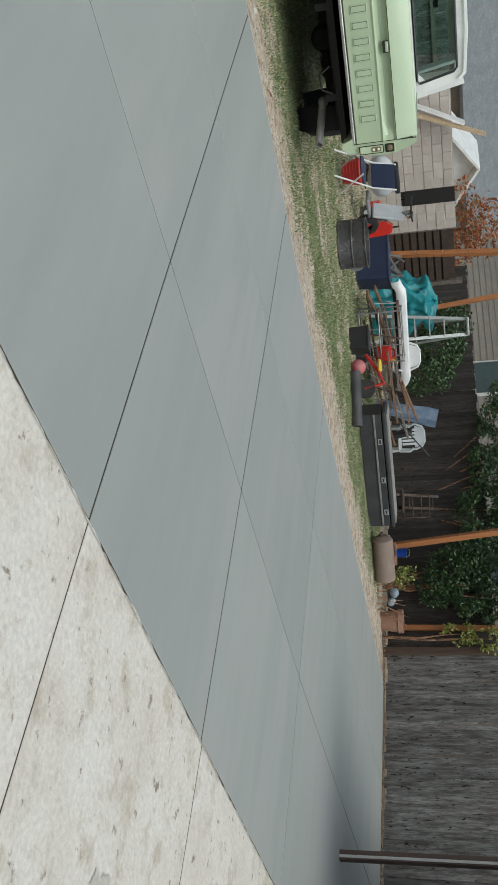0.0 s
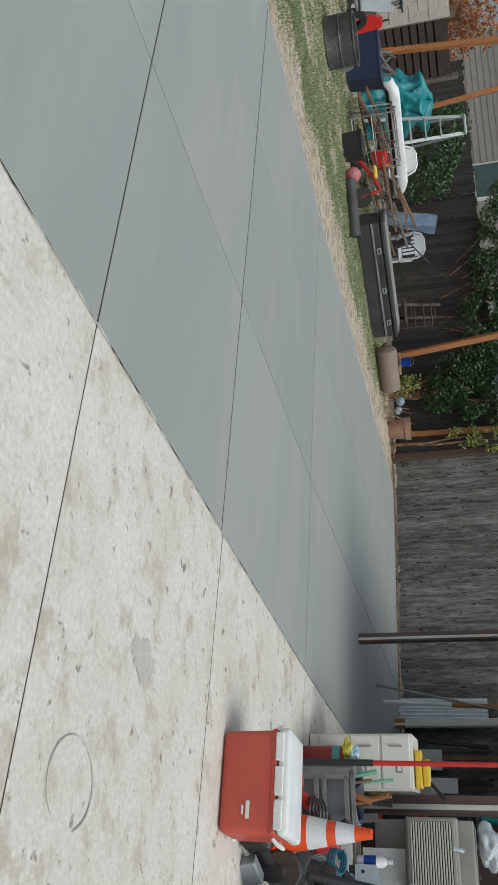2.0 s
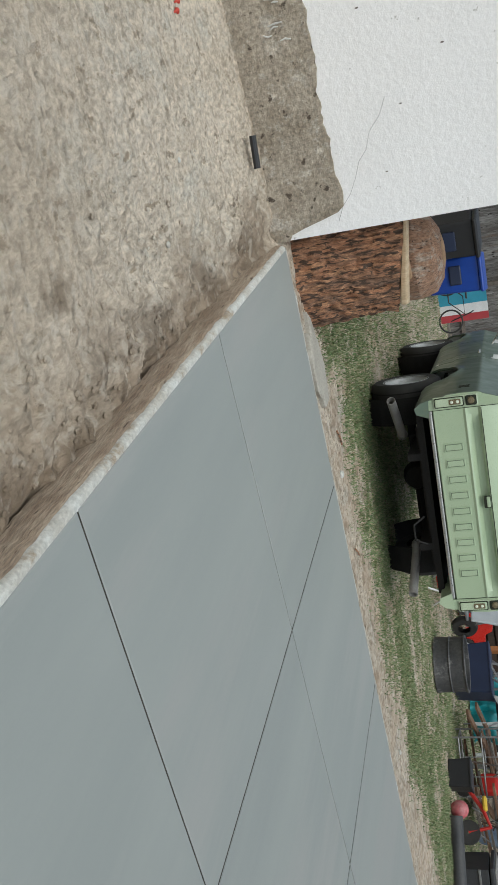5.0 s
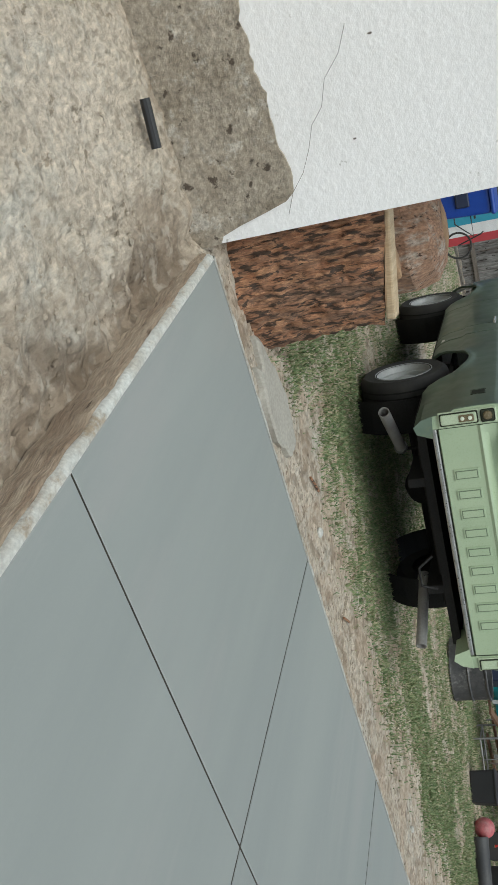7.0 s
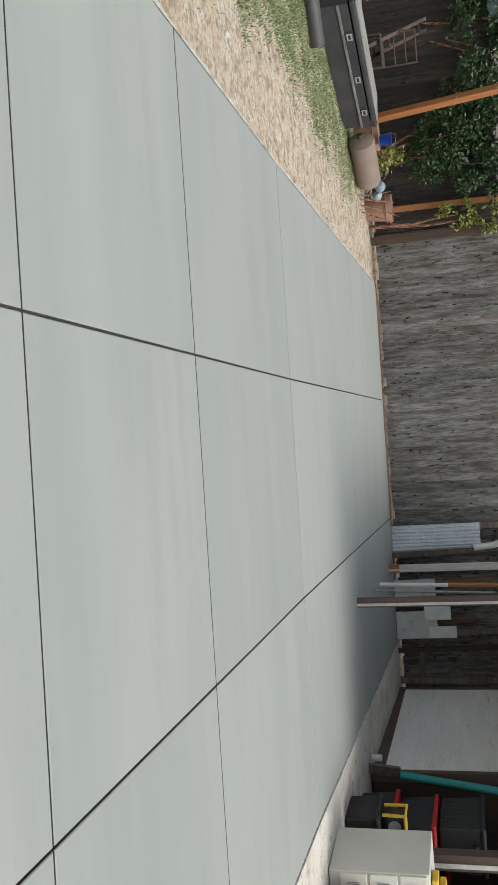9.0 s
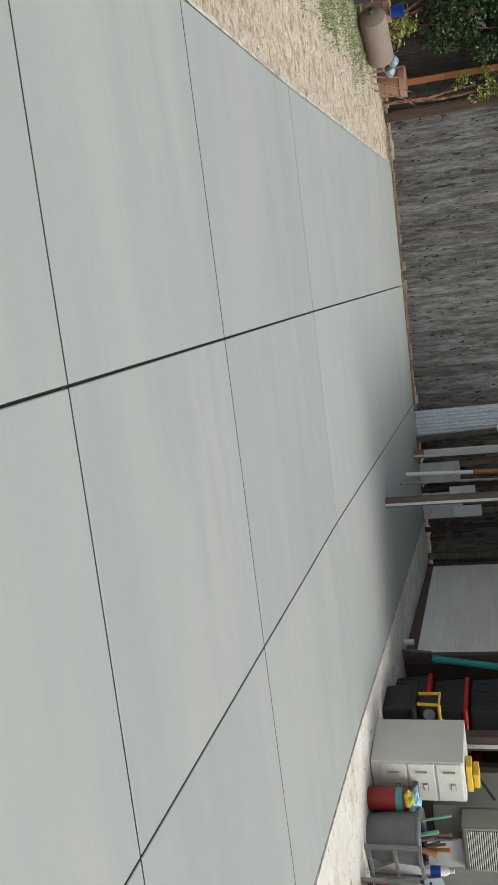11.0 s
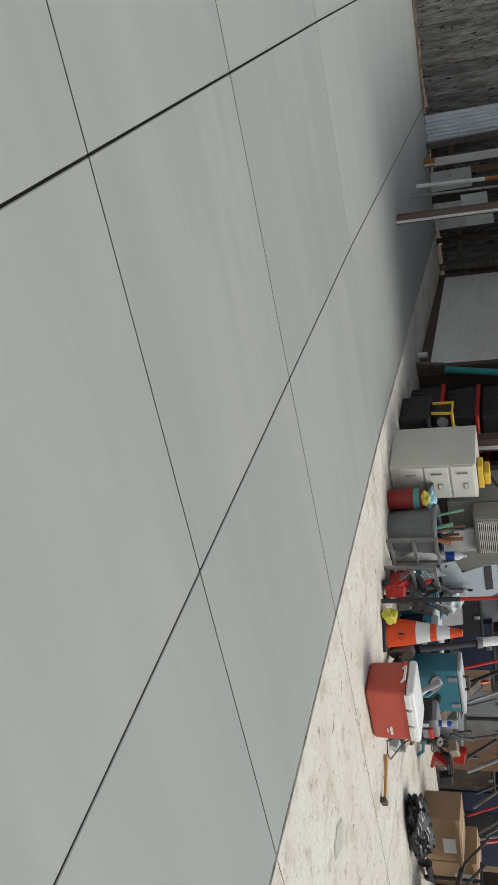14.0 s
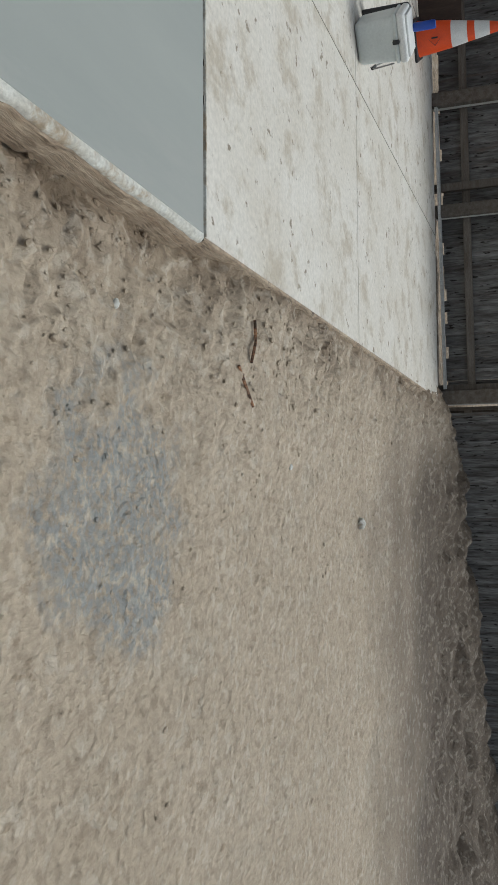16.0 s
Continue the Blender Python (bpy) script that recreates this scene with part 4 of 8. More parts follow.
for k, (x, y, s) in enumerate(((-2.24, 0.16, 0.032), (-2.35, 3.3, 0.03), (3.25, -2.35, 0.02), (2.0, -3.3, 0.018), (5.3, -2.9, 0.02), (-0.4, -2.7, 0.014), (0.04, -2.37, 0.018), (7.2, -3.3, 0.05))):
    bm = bmesh.new()
    bmesh.ops.create_icosphere(bm, subdivisions=2, radius=s)
    for v in bm.verts:
        v.co *= 1 + 0.35 * noise.noise(v.co * 25 + Vector((k, 0, 0)))
        v.co.z *= 0.6
    bmesh.ops.translate(bm, vec=(x, y, ground_height(x, y) + s * 0.3), verts=bm.verts[:])
    tagged(part("stone", bm, M_RIM), "small pale stone lying on the dirt", "stone", "stones on the dirt")
tagged(part("pipe_stub", tube([(-1.65, -2.62, -0.02), (-1.62, -2.42, -0.025)], 0.022, 10), M_BLACK), "short black pipe stub lying on dirt", "pipe")
for k, (a, b) in enumerate((((-2.35, -0.18), (-2.42, -0.02)), ((-2.26, 0.9), (-2.32, 1.0)), ((4.3, -2.45), (4.55, -2.62)), ((4.5, -2.2), (4.42, -2.42)))):
    tagged(part("twig", tube([(*a, ground_height(*a) + 0.012), ((a[0] + b[0]) / 2 + 0.01, (a[1] + b[1]) / 2, ground_height(*b) + 0.016), (*b, ground_height(*b) + 0.01)], 0.008, 5), M_BARK), "thin brown twig lying on dirt", "twig", "twigs on the dirt")


def clods(count, seed):
    """Loose crumbs of earth over the bare yard and the strip."""
    rnd = random.Random(seed)
    shape = bmesh.new()
    bmesh.ops.create_icosphere(shape, subdivisions=1, radius=1.0)
    base = [v.co.copy() for v in shape.verts]
    tris = [tuple(v.index for v in f.verts) for f in shape.faces]
    shape.free()
    vs, fs = [], []
    for k in range(count):
        if k % 5 < 2:
            x, y = rnd.uniform(-1.7, 6.5), -1.97 - abs(rnd.gauss(0, 0.32))
        elif k % 5 < 4:
            x, y = rnd.uniform(-1.7, 12.5), -1.95 - abs(rnd.gauss(0, 1.0))
        else:
            x, y = -1.9 - abs(rnd.gauss(0, 0.45)), rnd.uniform(-1.2, 10.8)
        s = min(0.003 + abs(rnd.gauss(0, 0.0045)) * (1.3 if k % 5 < 2 else 1.0), 0.017)
        if y > -1.95 and x > -1.9 or (x > 3.7 and y > -2.02):
            continue
        o, z = len(vs), ground_height(x, y) + s * 0.3
        q = Euler((rnd.uniform(0, 6), rnd.uniform(0, 6), rnd.uniform(0, 6))).to_matrix()
        for v in base:
            w = q @ v
            r = s * (1 + 0.5 * noise.noise(v * 1.7 + Vector((k, 0, 0))))
            vs.append((x + w.x * r * 1.5, y + w.y * r, z + w.z * r * 0.5))
        fs += [(o + a, o + b, o + c) for a, b, c in tris]
    me = bpy.data.meshes.new("earth_clods")
    me.from_pydata(vs, [], fs)
    me.materials.append(M_DIRT)
    return tagged(new("earth_clods", me), "loose crumbs of dry earth on the ground", "earth", kind="stuff")


clods(3000, 12)

# ---- marks in the bare yard ----
lid = thing("buried_lid", "square cement lid flush with bare dirt", "lid", pose(0.10, -3.93, ground_height(0.1, -3.93) + 0.006, 0, 0, 7))
M_LID = material("dusty_cement_lid", (0.50, 0.43, 0.335), (0.43, 0.365, 0.28), 3.0, 0.95, 0, 30.0, 0.3, 0.6, 20.0, pits=(0.28, 0.225, 0.165), pit_scale=10.0, pit_size=0.36, pit_detail=8.0)
part("plate", box((1.10, 0.62, 0.03), (0, 0, 0), 0.004), M_LID, lid)
part("surround", tube([(-0.56, -0.32, 0.004), (0.56, -0.32, 0.004), (0.56, 0.32, 0.004), (-0.56, 0.32, 0.004)], 0.006, 5, closed=True), M_SIDE, lid, "dark dirt-filled seam")
M_SCRAP = plain("faded_red_plastic_scrap", (0.55, 0.06, 0.035), 0.6)
for k, (x, y) in enumerate(((-1.72, -3.70), (-1.06, -3.45), (-1.0, -3.40))):
    bm = bmesh.new()
    z = ground_height(x, y) + 0.012
    pts = [(x + 0.03 * math.cos(1.3 * j) + 0.012 * j, y + 0.012 * math.sin(2.1 * j), z + 0.01 * (j % 2)) for j in range(5)]
    tube(pts, [0.004, 0.012, 0.009, 0.013, 0.004], 6, bm)
    tagged(part("plastic_scrap", bm, M_SCRAP), "torn red plastic scrap on the dirt", "scrap", "scraps on the dirt")
M_DRIP = plain("white_paint_drip", (0.66, 0.65, 0.61), 0.7)
rnd = random.Random(19)
for k in range(26):
    y, z = -3.0 - 1.0 * rnd.random() ** 0.8, rnd.uniform(0.16, 0.36)
    ln = rnd.uniform(0.01, 0.10)
    part("paint_drip", tube([(0.026, y + 1.86, z), (0.026, y + 1.86 + rnd.uniform(-0.01, 0.01), z - ln * 0.5), (0.028, y + 1.86 + rnd.uniform(-0.012, 0.012), z - ln)], [0.004, 0.007, 0.004], 5), M_DRIP, house)
M_CHIP = plain("bare_chip_in_stucco", (0.20, 0.17, 0.15), 0.9)
for k, (y, z, s) in enumerate(((-3.456, 1.055, 0.022), (-3.2, 0.72, 0.008), (-2.6, 0.9, 0.007), (-2.9, 1.2, 0.008), (-2.2, 0.75, 0.006))):
    part("stucco_chip", lathe([(0, 0.004), (s * 0.7, 0.004), (s, 0.0)], 9, m=pose(0.0015, y + 1.86, z, 0, 90, 0) @ Matrix.Diagonal((1.5, 0.8, 1, 1)), rough=0.5), M_CHIP, house)
bm = bmesh.new()
cr = [(0.0, -0.02 - 0.09 * j + 0.035 * noise.noise((j * 0.7, 1, 1)), 0.26 + 0.052 * j + 0.05 * noise.noise((j * 0.6, 5, 2))) for j in range(14)]
part("stucco_crack", tube([(0.0005, y - 0.05, z + 0.12) for x, y, z in cr[:9]], 0.0011, 4, bm), M_CHIP, house)
M_BLUE_HOOD = plain("deep_blue_enamel", (0.02, 0.09, 0.20), 0.35)
meter = thing("meter_hood", "blue metal hood fixed to the stucco wall", "hood", pose(-1.93, -3.72, 1.30))
part("cover", box((0.20, 0.42, 0.34), (0.10, 0.0, 0.19), 0.02, (0, 0, 0)), M_BLUE_HOOD, meter)
part("flange", box((0.03, 0.46, 0.03), (0.016, 0.0, 0.018), 0.006), M_BLUE_HOOD, meter)
part("clamp", box((0.05, 0.03, 0.05), (0.026, 0.10, -0.09), 0.008), M_DARK, meter, "dark pipe clamp")

# ---- things along the back lawn ----
M_RUSTY = material("rusted_black_steel", (0.055, 0.05, 0.048), (0.12, 0.075, 0.05), 3.0, 0.75, 0.2, 30, 0.4, 0.2, spots=(0.24, 0.22, 0.20), spot_scale=4, spot_size=0.36)
M_GREYST = material("galvanised_bar", (0.34, 0.34, 0.33), (0.22, 0.21, 0.20), 5.0, 0.5, 0.6, 60, 0.2)
M_PLANK = material("brown_plank", (0.22, 0.125, 0.07), (0.14, 0.08, 0.05), 3.0, 0.85, 0, 35, 0.35, 0.25, stretch=(6, 6, 0.7), shift=0.25)
M_ORANGE_WOOD = material("stained_orange_timber", (0.40, 0.16, 0.05), (0.30, 0.11, 0.035), 2.5, 0.6, 0, 30, 0.3, 0.15, stretch=(7, 7, 0.6))
M_TERRA = material("terracotta", (0.34, 0.19, 0.13), (0.28, 0.16, 0.11), 4, 0.85, 0, 60, 0.15, 0.1, spots=(0.42, 0.33, 0.27), spot_scale=5, spot_size=0.38)
M_TEAL = material("teal_tarp", (0.02, 0.24, 0.26), (0.015, 0.17, 0.19), 4, 0.45, 0, 40, 0.15, 0.1)
M_DENIM = material("blue_grey_cloth", (0.20, 0.26, 0.34), (0.12, 0.17, 0.25), 6, 0.9, 0, 80, 0.3, 0.3)
M_GREYP = plain("grey_plastic", (0.24, 0.25, 0.26), 0.6)
M_LGREY = plain("light_grey_plastic", (0.50, 0.52, 0.53), 0.55)
M_BLUE = plain("blue_plastic", (0.012, 0.06, 0.36), 0.4)
M_NAVY = plain("navy_plastic", (0.02, 0.03, 0.07), 0.5)
M_PINK = material("worn_red_ball", (0.50, 0.09, 0.10), (0.42, 0.20, 0.20), 8, 0.6)
M_YEL = plain("yellow_foam", (0.75, 0.50, 0.05), 0.8)
M_BOXCARD = material("cardboard", (0.36, 0.24, 0.14), (0.32, 0.21, 0.12), 3, 0.85, 0, 60, 0.1, 0.05)


def on(x, y, turn=0.0, up=0.0):
    """A pose standing on the lawn or slab at x, y."""
    base = rise(y) if x > -1.83 else ground_height(x, y)
    return pose(x, y, base + up, 0, 0, turn)


M_DRUM = material("tarred_drum_steel", (0.055, 0.055, 0.058), (0.10, 0.095, 0.09), 4.0, 0.55, 0.2, 30, 0.35, 0.15, spots=(0.22, 0.21, 0.20), spot_scale=5, spot_size=0.38)
drum = thing("steel_drum", "cut-down black steel drum with rusty ribs on grass", "drum", on(-5.62, 4.95))
smooth(part("shell", lathe([(0, 0.0), (0.36, 0.0), (0.375, 0.02), (0.365, 0.05), (0.365, 0.2), (0.378, 0.215), (0.365, 0.23), (0.365, 0.39), (0.38, 0.405), (0.372, 0.42), (0.35, 0.42), (0.35, 0.06), (0, 0.05)], 40), M_DRUM, drum), 30)
part("rim", tube([(0.372 * math.cos(a), 0.372 * math.sin(a), 0.415) for a in np.linspace(0, 6.283, 41)[:-1]], 0.012, 6, closed=True), M_DRUM, drum)


def fuel_can(m, label):
    ob = thing("fuel_can", label, "fuel can", m)
    part("body", box((0.30, 0.20, 0.26), (0, 0, 0.13), 0.05, seg=4), M_RED, ob)
    part("handle", tube([(-0.09, 0, 0.25), (-0.08, 0, 0.32), (0.06, 0, 0.32), (0.08, 0, 0.25)], 0.018, 8), M_RED, ob)
    part("spout", tube([(0.11, 0, 0.24), (0.13, 0, 0.30), (0.18, 0, 0.36)], [0.022, 0.02, 0.014], 10), M_YEL, ob, "yellow spout")
    return ob


fuel_can(on(-5.75, 7.3, 20, 0.30), "red plastic fuel can among scrap on lawn")
M_TOY = plain("glossy_red_toy_plastic", (0.60, 0.03, 0.02), 0.3)
toy = thing("toy_car", "red plastic ride-on toy car on the grass", "toy car", on(-9.1, 6.95, 62))
hull = bmesh.new()
prism([(-0.50, 0.12), (-0.50, 0.36), (-0.40, 0.42), (-0.12, 0.44), (-0.02, 0.58), (0.10, 0.56), (0.16, 0.43), (0.42, 0.40), (0.52, 0.30), (0.52, 0.12), (0.43, 0.12), (0.41, 0.22), (0.32, 0.27), (0.23, 0.22), (0.21, 0.12), (-0.21, 0.12), (-0.23, 0.22), (-0.32, 0.27), (-0.41, 0.22), (-0.43, 0.12)], 0.48, hull, pose(0, -0.24, 0))
part("body", hull, M_TOY, toy)
for sx in (-0.32, 0.32):
    for sy in (-0.25, 0.25):
        tw = part("wheel", lathe([(0.05, -0.04), (0.11, -0.045), (0.12, 0), (0.11, 0.045), (0.05, 0.04)], 22, m=pose(sx, sy, 0.12, 90, 0, 0)), M_RUBBER, toy)
        part("hub", lathe([(0, -0.05), (0.05, -0.048), (0.055, 0.048), (0, 0.05)], 16, m=pose(sx, sy, 0.12, 90, 0, 0)), M_LGREY, tw)
part("steering_wheel", tube([(0.02, 0.09 * math.cos(a), 0.60 + 0.09 * math.sin(a)) for a in np.linspace(0, 6.283, 17)[:-1]], 0.012, 6, closed=True), M_BLACK, toy)
part("seat", box((0.24, 0.34, 0.05), (-0.22, 0, 0.455), 0.02), M_BLACK, toy)
for sy in (-0.15, 0.15):
    part("headlight", lathe([(0, 0.02), (0.04, 0.015), (0.045, 0)], 14, m=pose(0.52, sy, 0.28, 0, 90, 0)), M_LGREY, toy)

basket = thing("laundry_basket", "red plastic basket lying on the grass", "basket", on(-7.35, 4.73, 20))
smooth(part("tub", lathe([(0.0, 0.0), (0.17, 0.0), (0.22, 0.28), (0.24, 0.29), (0.228, 0.30), (0.21, 0.28), (0.16, 0.015), (0, 0.015)], 28), M_RED, basket), 40)
for k in range(5):
    part("band", tube([((0.178 + 0.0095 * k) * math.cos(a), (0.178 + 0.0095 * k) * math.sin(a), 0.04 + 0.05 * k) for a in np.linspace(0, 6.283, 25)[:-1]], 0.006, 5, closed=True), M_RED, basket)

scooter = thing("motor_scooter", "old grey motor scooter parked beside a wall", "scooter", on(-7.9, 5.55, 100))
wheel_s = part("wheel", lathe([(0.10, -0.05), (0.2, -0.05), (0.22, 0), (0.2, 0.05), (0.10, 0.05)], 24, m=pose(-0.55, 0, 0.22, 90, 0, 0)), M_RUBBER, scooter)
part("wheel", lathe([(0.10, -0.05), (0.2, -0.05), (0.22, 0), (0.2, 0.05), (0.10, 0.05)], 24, m=pose(0.62, 0, 0.22, 90, 0, 0)), M_RUBBER, scooter)
bm = bmesh.new()
bmesh.ops.create_uvsphere(bm, u_segments=20, v_segments=12, radius=1.0)
bmesh.ops.transform(bm, matrix=pose(-0.42, 0, 0.58) @ Matrix.Diagonal((0.42, 0.20, 0.24, 1)), verts=bm.verts[:])
smooth(part("rear_shell", bm, M_LGREY, scooter), 60)
part("seat", box((0.55, 0.22, 0.09), (-0.35, 0, 0.83), 0.04, seg=3), M_BLACK, scooter)
part("leg_shield", box((0.05, 0.36, 0.55), (0.38, 0, 0.62), 0.02, (0, 18, 0)), M_LGREY, scooter)
part("footboard", box((0.42, 0.26, 0.05), (0.15, 0, 0.30), 0.02), M_GREYP, scooter)
part("steering_column", tube([(0.60, 0, 0.25), (0.42, 0, 1.0)], 0.03, 8), M_GREYST, scooter)
part("handlebar", tube([(0.36, -0.32, 1.04), (0.42, -0.1, 1.02), (0.42, 0.1, 1.02), (0.36, 0.32, 1.04)], 0.016, 8), M_BLACK, scooter)
part("headlamp", lathe([(0, 0.06), (0.07, 0.05), (0.075, 0)], 16, m=pose(0.47, 0, 0.98, 0, 80, 0)), M_CHROME, scooter)

fold = thing("folding_chair", "blue and white folding chair with bent tubes", "chair", on(-6.55, 4.25, 25))
part("seat", box((0.44, 0.40, 0.02), (0, 0, 0.42), 0.005, (4, 0, 0)), M_NAVY, fold)
part("backrest", box((0.44, 0.02, 0.36), (0, 0.24, 0.70), 0.005, (-14, 0, 0)), M_NAVY, fold)
for s in (-0.23, 0.23):
    part("leg", tube([(s, -0.26, 0.0), (s, 0.18, 0.55), (s, 0.30, 0.90)], 0.013, 8), M_WHITE, fold)
    part("leg", tube([(s, 0.26, 0.0), (s, -0.20, 0.44)], 0.013, 8), M_WHITE, fold)

tub = thing("storage_tub", "dark blue storage tub filled with scrap", "tub", on(-7.35, 6.55, 32))
part("body", box((0.75, 0.5, 0.58), (0, 0, 0.29), 0.03, taper=1.08), M_NAVY, tub)
part("rim", box((0.82, 0.56, 0.035), (0, 0, 0.575), 0.012), M_NAVY, tub)
bm = bmesh.new()
rnd = random.Random(3)
for k in range(7):
    bar((rnd.uniform(-0.3, 0.3), rnd.uniform(-0.18, 0.18), 0.50), (rnd.uniform(-0.4, 0.4), rnd.uniform(-0.2, 0.2), rnd.uniform(0.7, 0.85)), 0.03, 0.03, bm)
part("scrap", bm, M_GREYST, tub, "loose metal scrap")
drum2 = tagged(smooth(part("plastic_barrel", lathe([(0, 0), (0.17, 0), (0.19, 0.03), (0.19, 0.42), (0.16, 0.46), (0, 0.46)], 24, m=on(-6.55, 5.75) @ pose(0, 0, 0.13, 0, 90, 25) @ Matrix.Scale(0.62, 4)), M_GREYP), 40), "grey plastic barrel lying on its side", "barrel")

cage = thing("wire_rack", "bare grey metal tube rack standing on grass", "rack", on(-5.85, 6.95, 62))
for x in (-0.42, 0.42):
    for y in (-0.22, 0.22):
        part("leg", tube([(x, y, 0), (x, y, 0.80)], 0.014, 8), M_GREYST, cage)
for z in (0.10, 0.42, 0.78):
    for y in (-0.22, 0.22):
        part("rung", tube([(-0.42, y, z), (0.42, y, z)], 0.012, 8), M_GREYST, cage)
    for x in (-0.42, -0.14, 0.14, 0.42):
        part("cross_bar", tube([(x, -0.22, z), (x, 0.22, z)], 0.010, 8), M_GREYST, cage)
for x in (-0.14, 0.14):
    part("upright", tube([(x, -0.22, 0.1), (x, -0.22, 0.78)], 0.008, 8), M_GREYST, cage)

rnd = random.Random(11)
for k in range(24):
    x, y = rnd.uniform(-6.6, -5.3), rnd.uniform(6.6, 8.9)
    a, ln = rnd.uniform(40, 120), rnd.uniform(0.6, 1.7)
    z = ground_height(x, y) + 0.06 + 0.027 * k
    dx, dy = math.cos(radians(a)) * ln / 2, math.sin(radians(a)) * ln / 2
    tagged(part("plank", bar((x - dx, y - dy, z), (x + dx, y + dy, z + rnd.uniform(0.0, 0.22)), rnd.uniform(0.08, 0.16), 0.03), M_PLANK if k % 3 else M_RAIL), "old brown plank in a scrap heap", "plank", "planks in the scrap heap")
for k in range(8):
    x, y = rnd.uniform(-6.4, -5.2), rnd.uniform(6.5, 8.6)
    pts = [(x, y, ground_height(x, y) + 0.15), (x + rnd.uniform(-0.3, 0.3), y + rnd.uniform(-0.3, 0.3), 0.45 + rnd.uniform(0, 0.3)), (x + rnd.uniform(-0.5, 0.5), y + rnd.uniform(-0.4, 0.4), 0.30 + rnd.uniform(0, 0.4))]
    tagged(part("bent_rod", tube(pts, 0.012, 6), M_GREYST if k % 2 else M_RUSTY), "bent metal rod in a scrap heap", "rod", "rods in the scrap heap")

bumper = thing("bumper_cover", "long white bumper cover laid over the scrap heap", "bumper", pose(0, 0, 0))
bm = bmesh.new()
rows = []
for k in range(25):
    t = k / 24
    c = Vector((-7.1, 6.75, 0.74)).lerp(Vector((-6.45, 8.75, 0.70)), t)
    curl = -0.10 * (step(0.10, 0.0, t) + 1.2 * step(0.88, 1.0, t))
    out = 0.10 * math.sin(math.pi * t)
    rows.append([bm.verts.new((c.x + out + dx, c.y, c.z + curl + dz)) for dx, dz in ((0.0, 0.09), (0.07, 0.07), (0.09, 0.0), (0.06, -0.06), (0.0, -0.07))])
for a, b in zip(rows, rows[1:]):
    for k in range(4):
        bm.faces.new((a[k], b[k], b[k + 1], a[k + 1]))
bm.normal_update()
bmesh.ops.solidify(bm, geom=bm.faces[:], thickness=0.012)
smooth(part("skin", bm, M_WHITE, bumper), 50)
part("lower_valance", tube([(-7.05, 6.9, 0.62), (-6.65, 7.8, 0.62), (-6.45, 8.6, 0.58)], 0.03, 8), M_BLACK, bumper)


def plastic_chair(m, label, mat):
    """A stacking garden chair with a slotted, rounded back."""
    ob = thing("garden_chair", label, "chair", m)
    part("seat", box((0.46, 0.44, 0.03), (0, 0, 0.42), 0.014, (3, 0, 0)), mat, ob)
    out = [(-0.24, 0.43), (-0.25, 0.72), (-0.20, 0.84), (-0.10, 0.89), (0.10, 0.89), (0.20, 0.84), (0.25, 0.72), (0.24, 0.43)]
    part("back_frame", tube([(x, 0.21 + 0.16 * (z - 0.43), z) for x, z in out], 0.022, 8), mat, ob)
    for k in range(5):
        x = -0.14 + 0.07 * k
        part("slat", bar((x, 0.215, 0.46), (x, 0.28, 0.86 - abs(x) * 0.3), 0.045, 0.012), mat, ob)
    part("top_panel", prism([(-0.22, 0.70), (-0.18, 0.83), (-0.09, 0.88), (0.09, 0.88), (0.18, 0.83), (0.22, 0.70)], 0.014, m=pose(0, 0.262, 0.0)), mat, ob)
    for x in (-0.21, 0.21):
        part("leg", bar((x, -0.19, 0.42), (x * 1.1, -0.23, 0.0), 0.05, 0.03), mat, ob)
        part("leg", bar((x, 0.20, 0.42), (x * 1.1, 0.27, 0.0), 0.05, 0.03), mat, ob)
        part("armrest", tube([(x * 1.1, -0.21, 0.42), (x * 1.15, -0.18, 0.62), (x * 1.15, 0.1, 0.65), (x * 1.1, 0.25, 0.66)], 0.02, 8), mat, ob)
    return ob


plastic_chair(on(-6.75, 8.25, 50, 0.05), "white plastic garden chair behind a scrap heap", M_WHITE)
plastic_chair(on(-6.45, 10.1, 50), "pale grey plastic garden chair by the fence", M_LGREY)
cushion = tagged(part("cushion", box((0.42, 0.10, 0.48), (-6.30, 9.82, 0.50), 0.04, (12, 0, -35)), M_BLACK), "black cushion leaning on a garden chair", "cushion")


def step_ladder(m, label, height, mat, spread=0.5):
    ob = thing("step_ladder", label, "ladder", m)
    for s in (-1, 1):
        part("rail", bar((s * 0.26, -spread, 0), (s * 0.15, 0, height), 0.06, 0.025), mat, ob)
        part("rail", bar((s * 0.26, spread, 0), (s * 0.15, 0.02, height), 0.045, 0.025), mat, ob)
    for k in range(1, int(height / 0.28)):
        f = k * 0.28 / height
        wd = 0.26 - 0.11 * f
        part("step", box((2 * wd, 0.075, 0.025), (0, -spread * (1 - f), k * 0.28), 0.004), mat, ob)
        if k % 2:
            part("brace", box((2 * wd, 0.03, 0.02), (0, spread * (1 - f), k * 0.28)), mat, ob)
    part("top_cap", box((0.36, 0.16, 0.05), (0, 0, height), 0.015), mat, ob)
    return ob


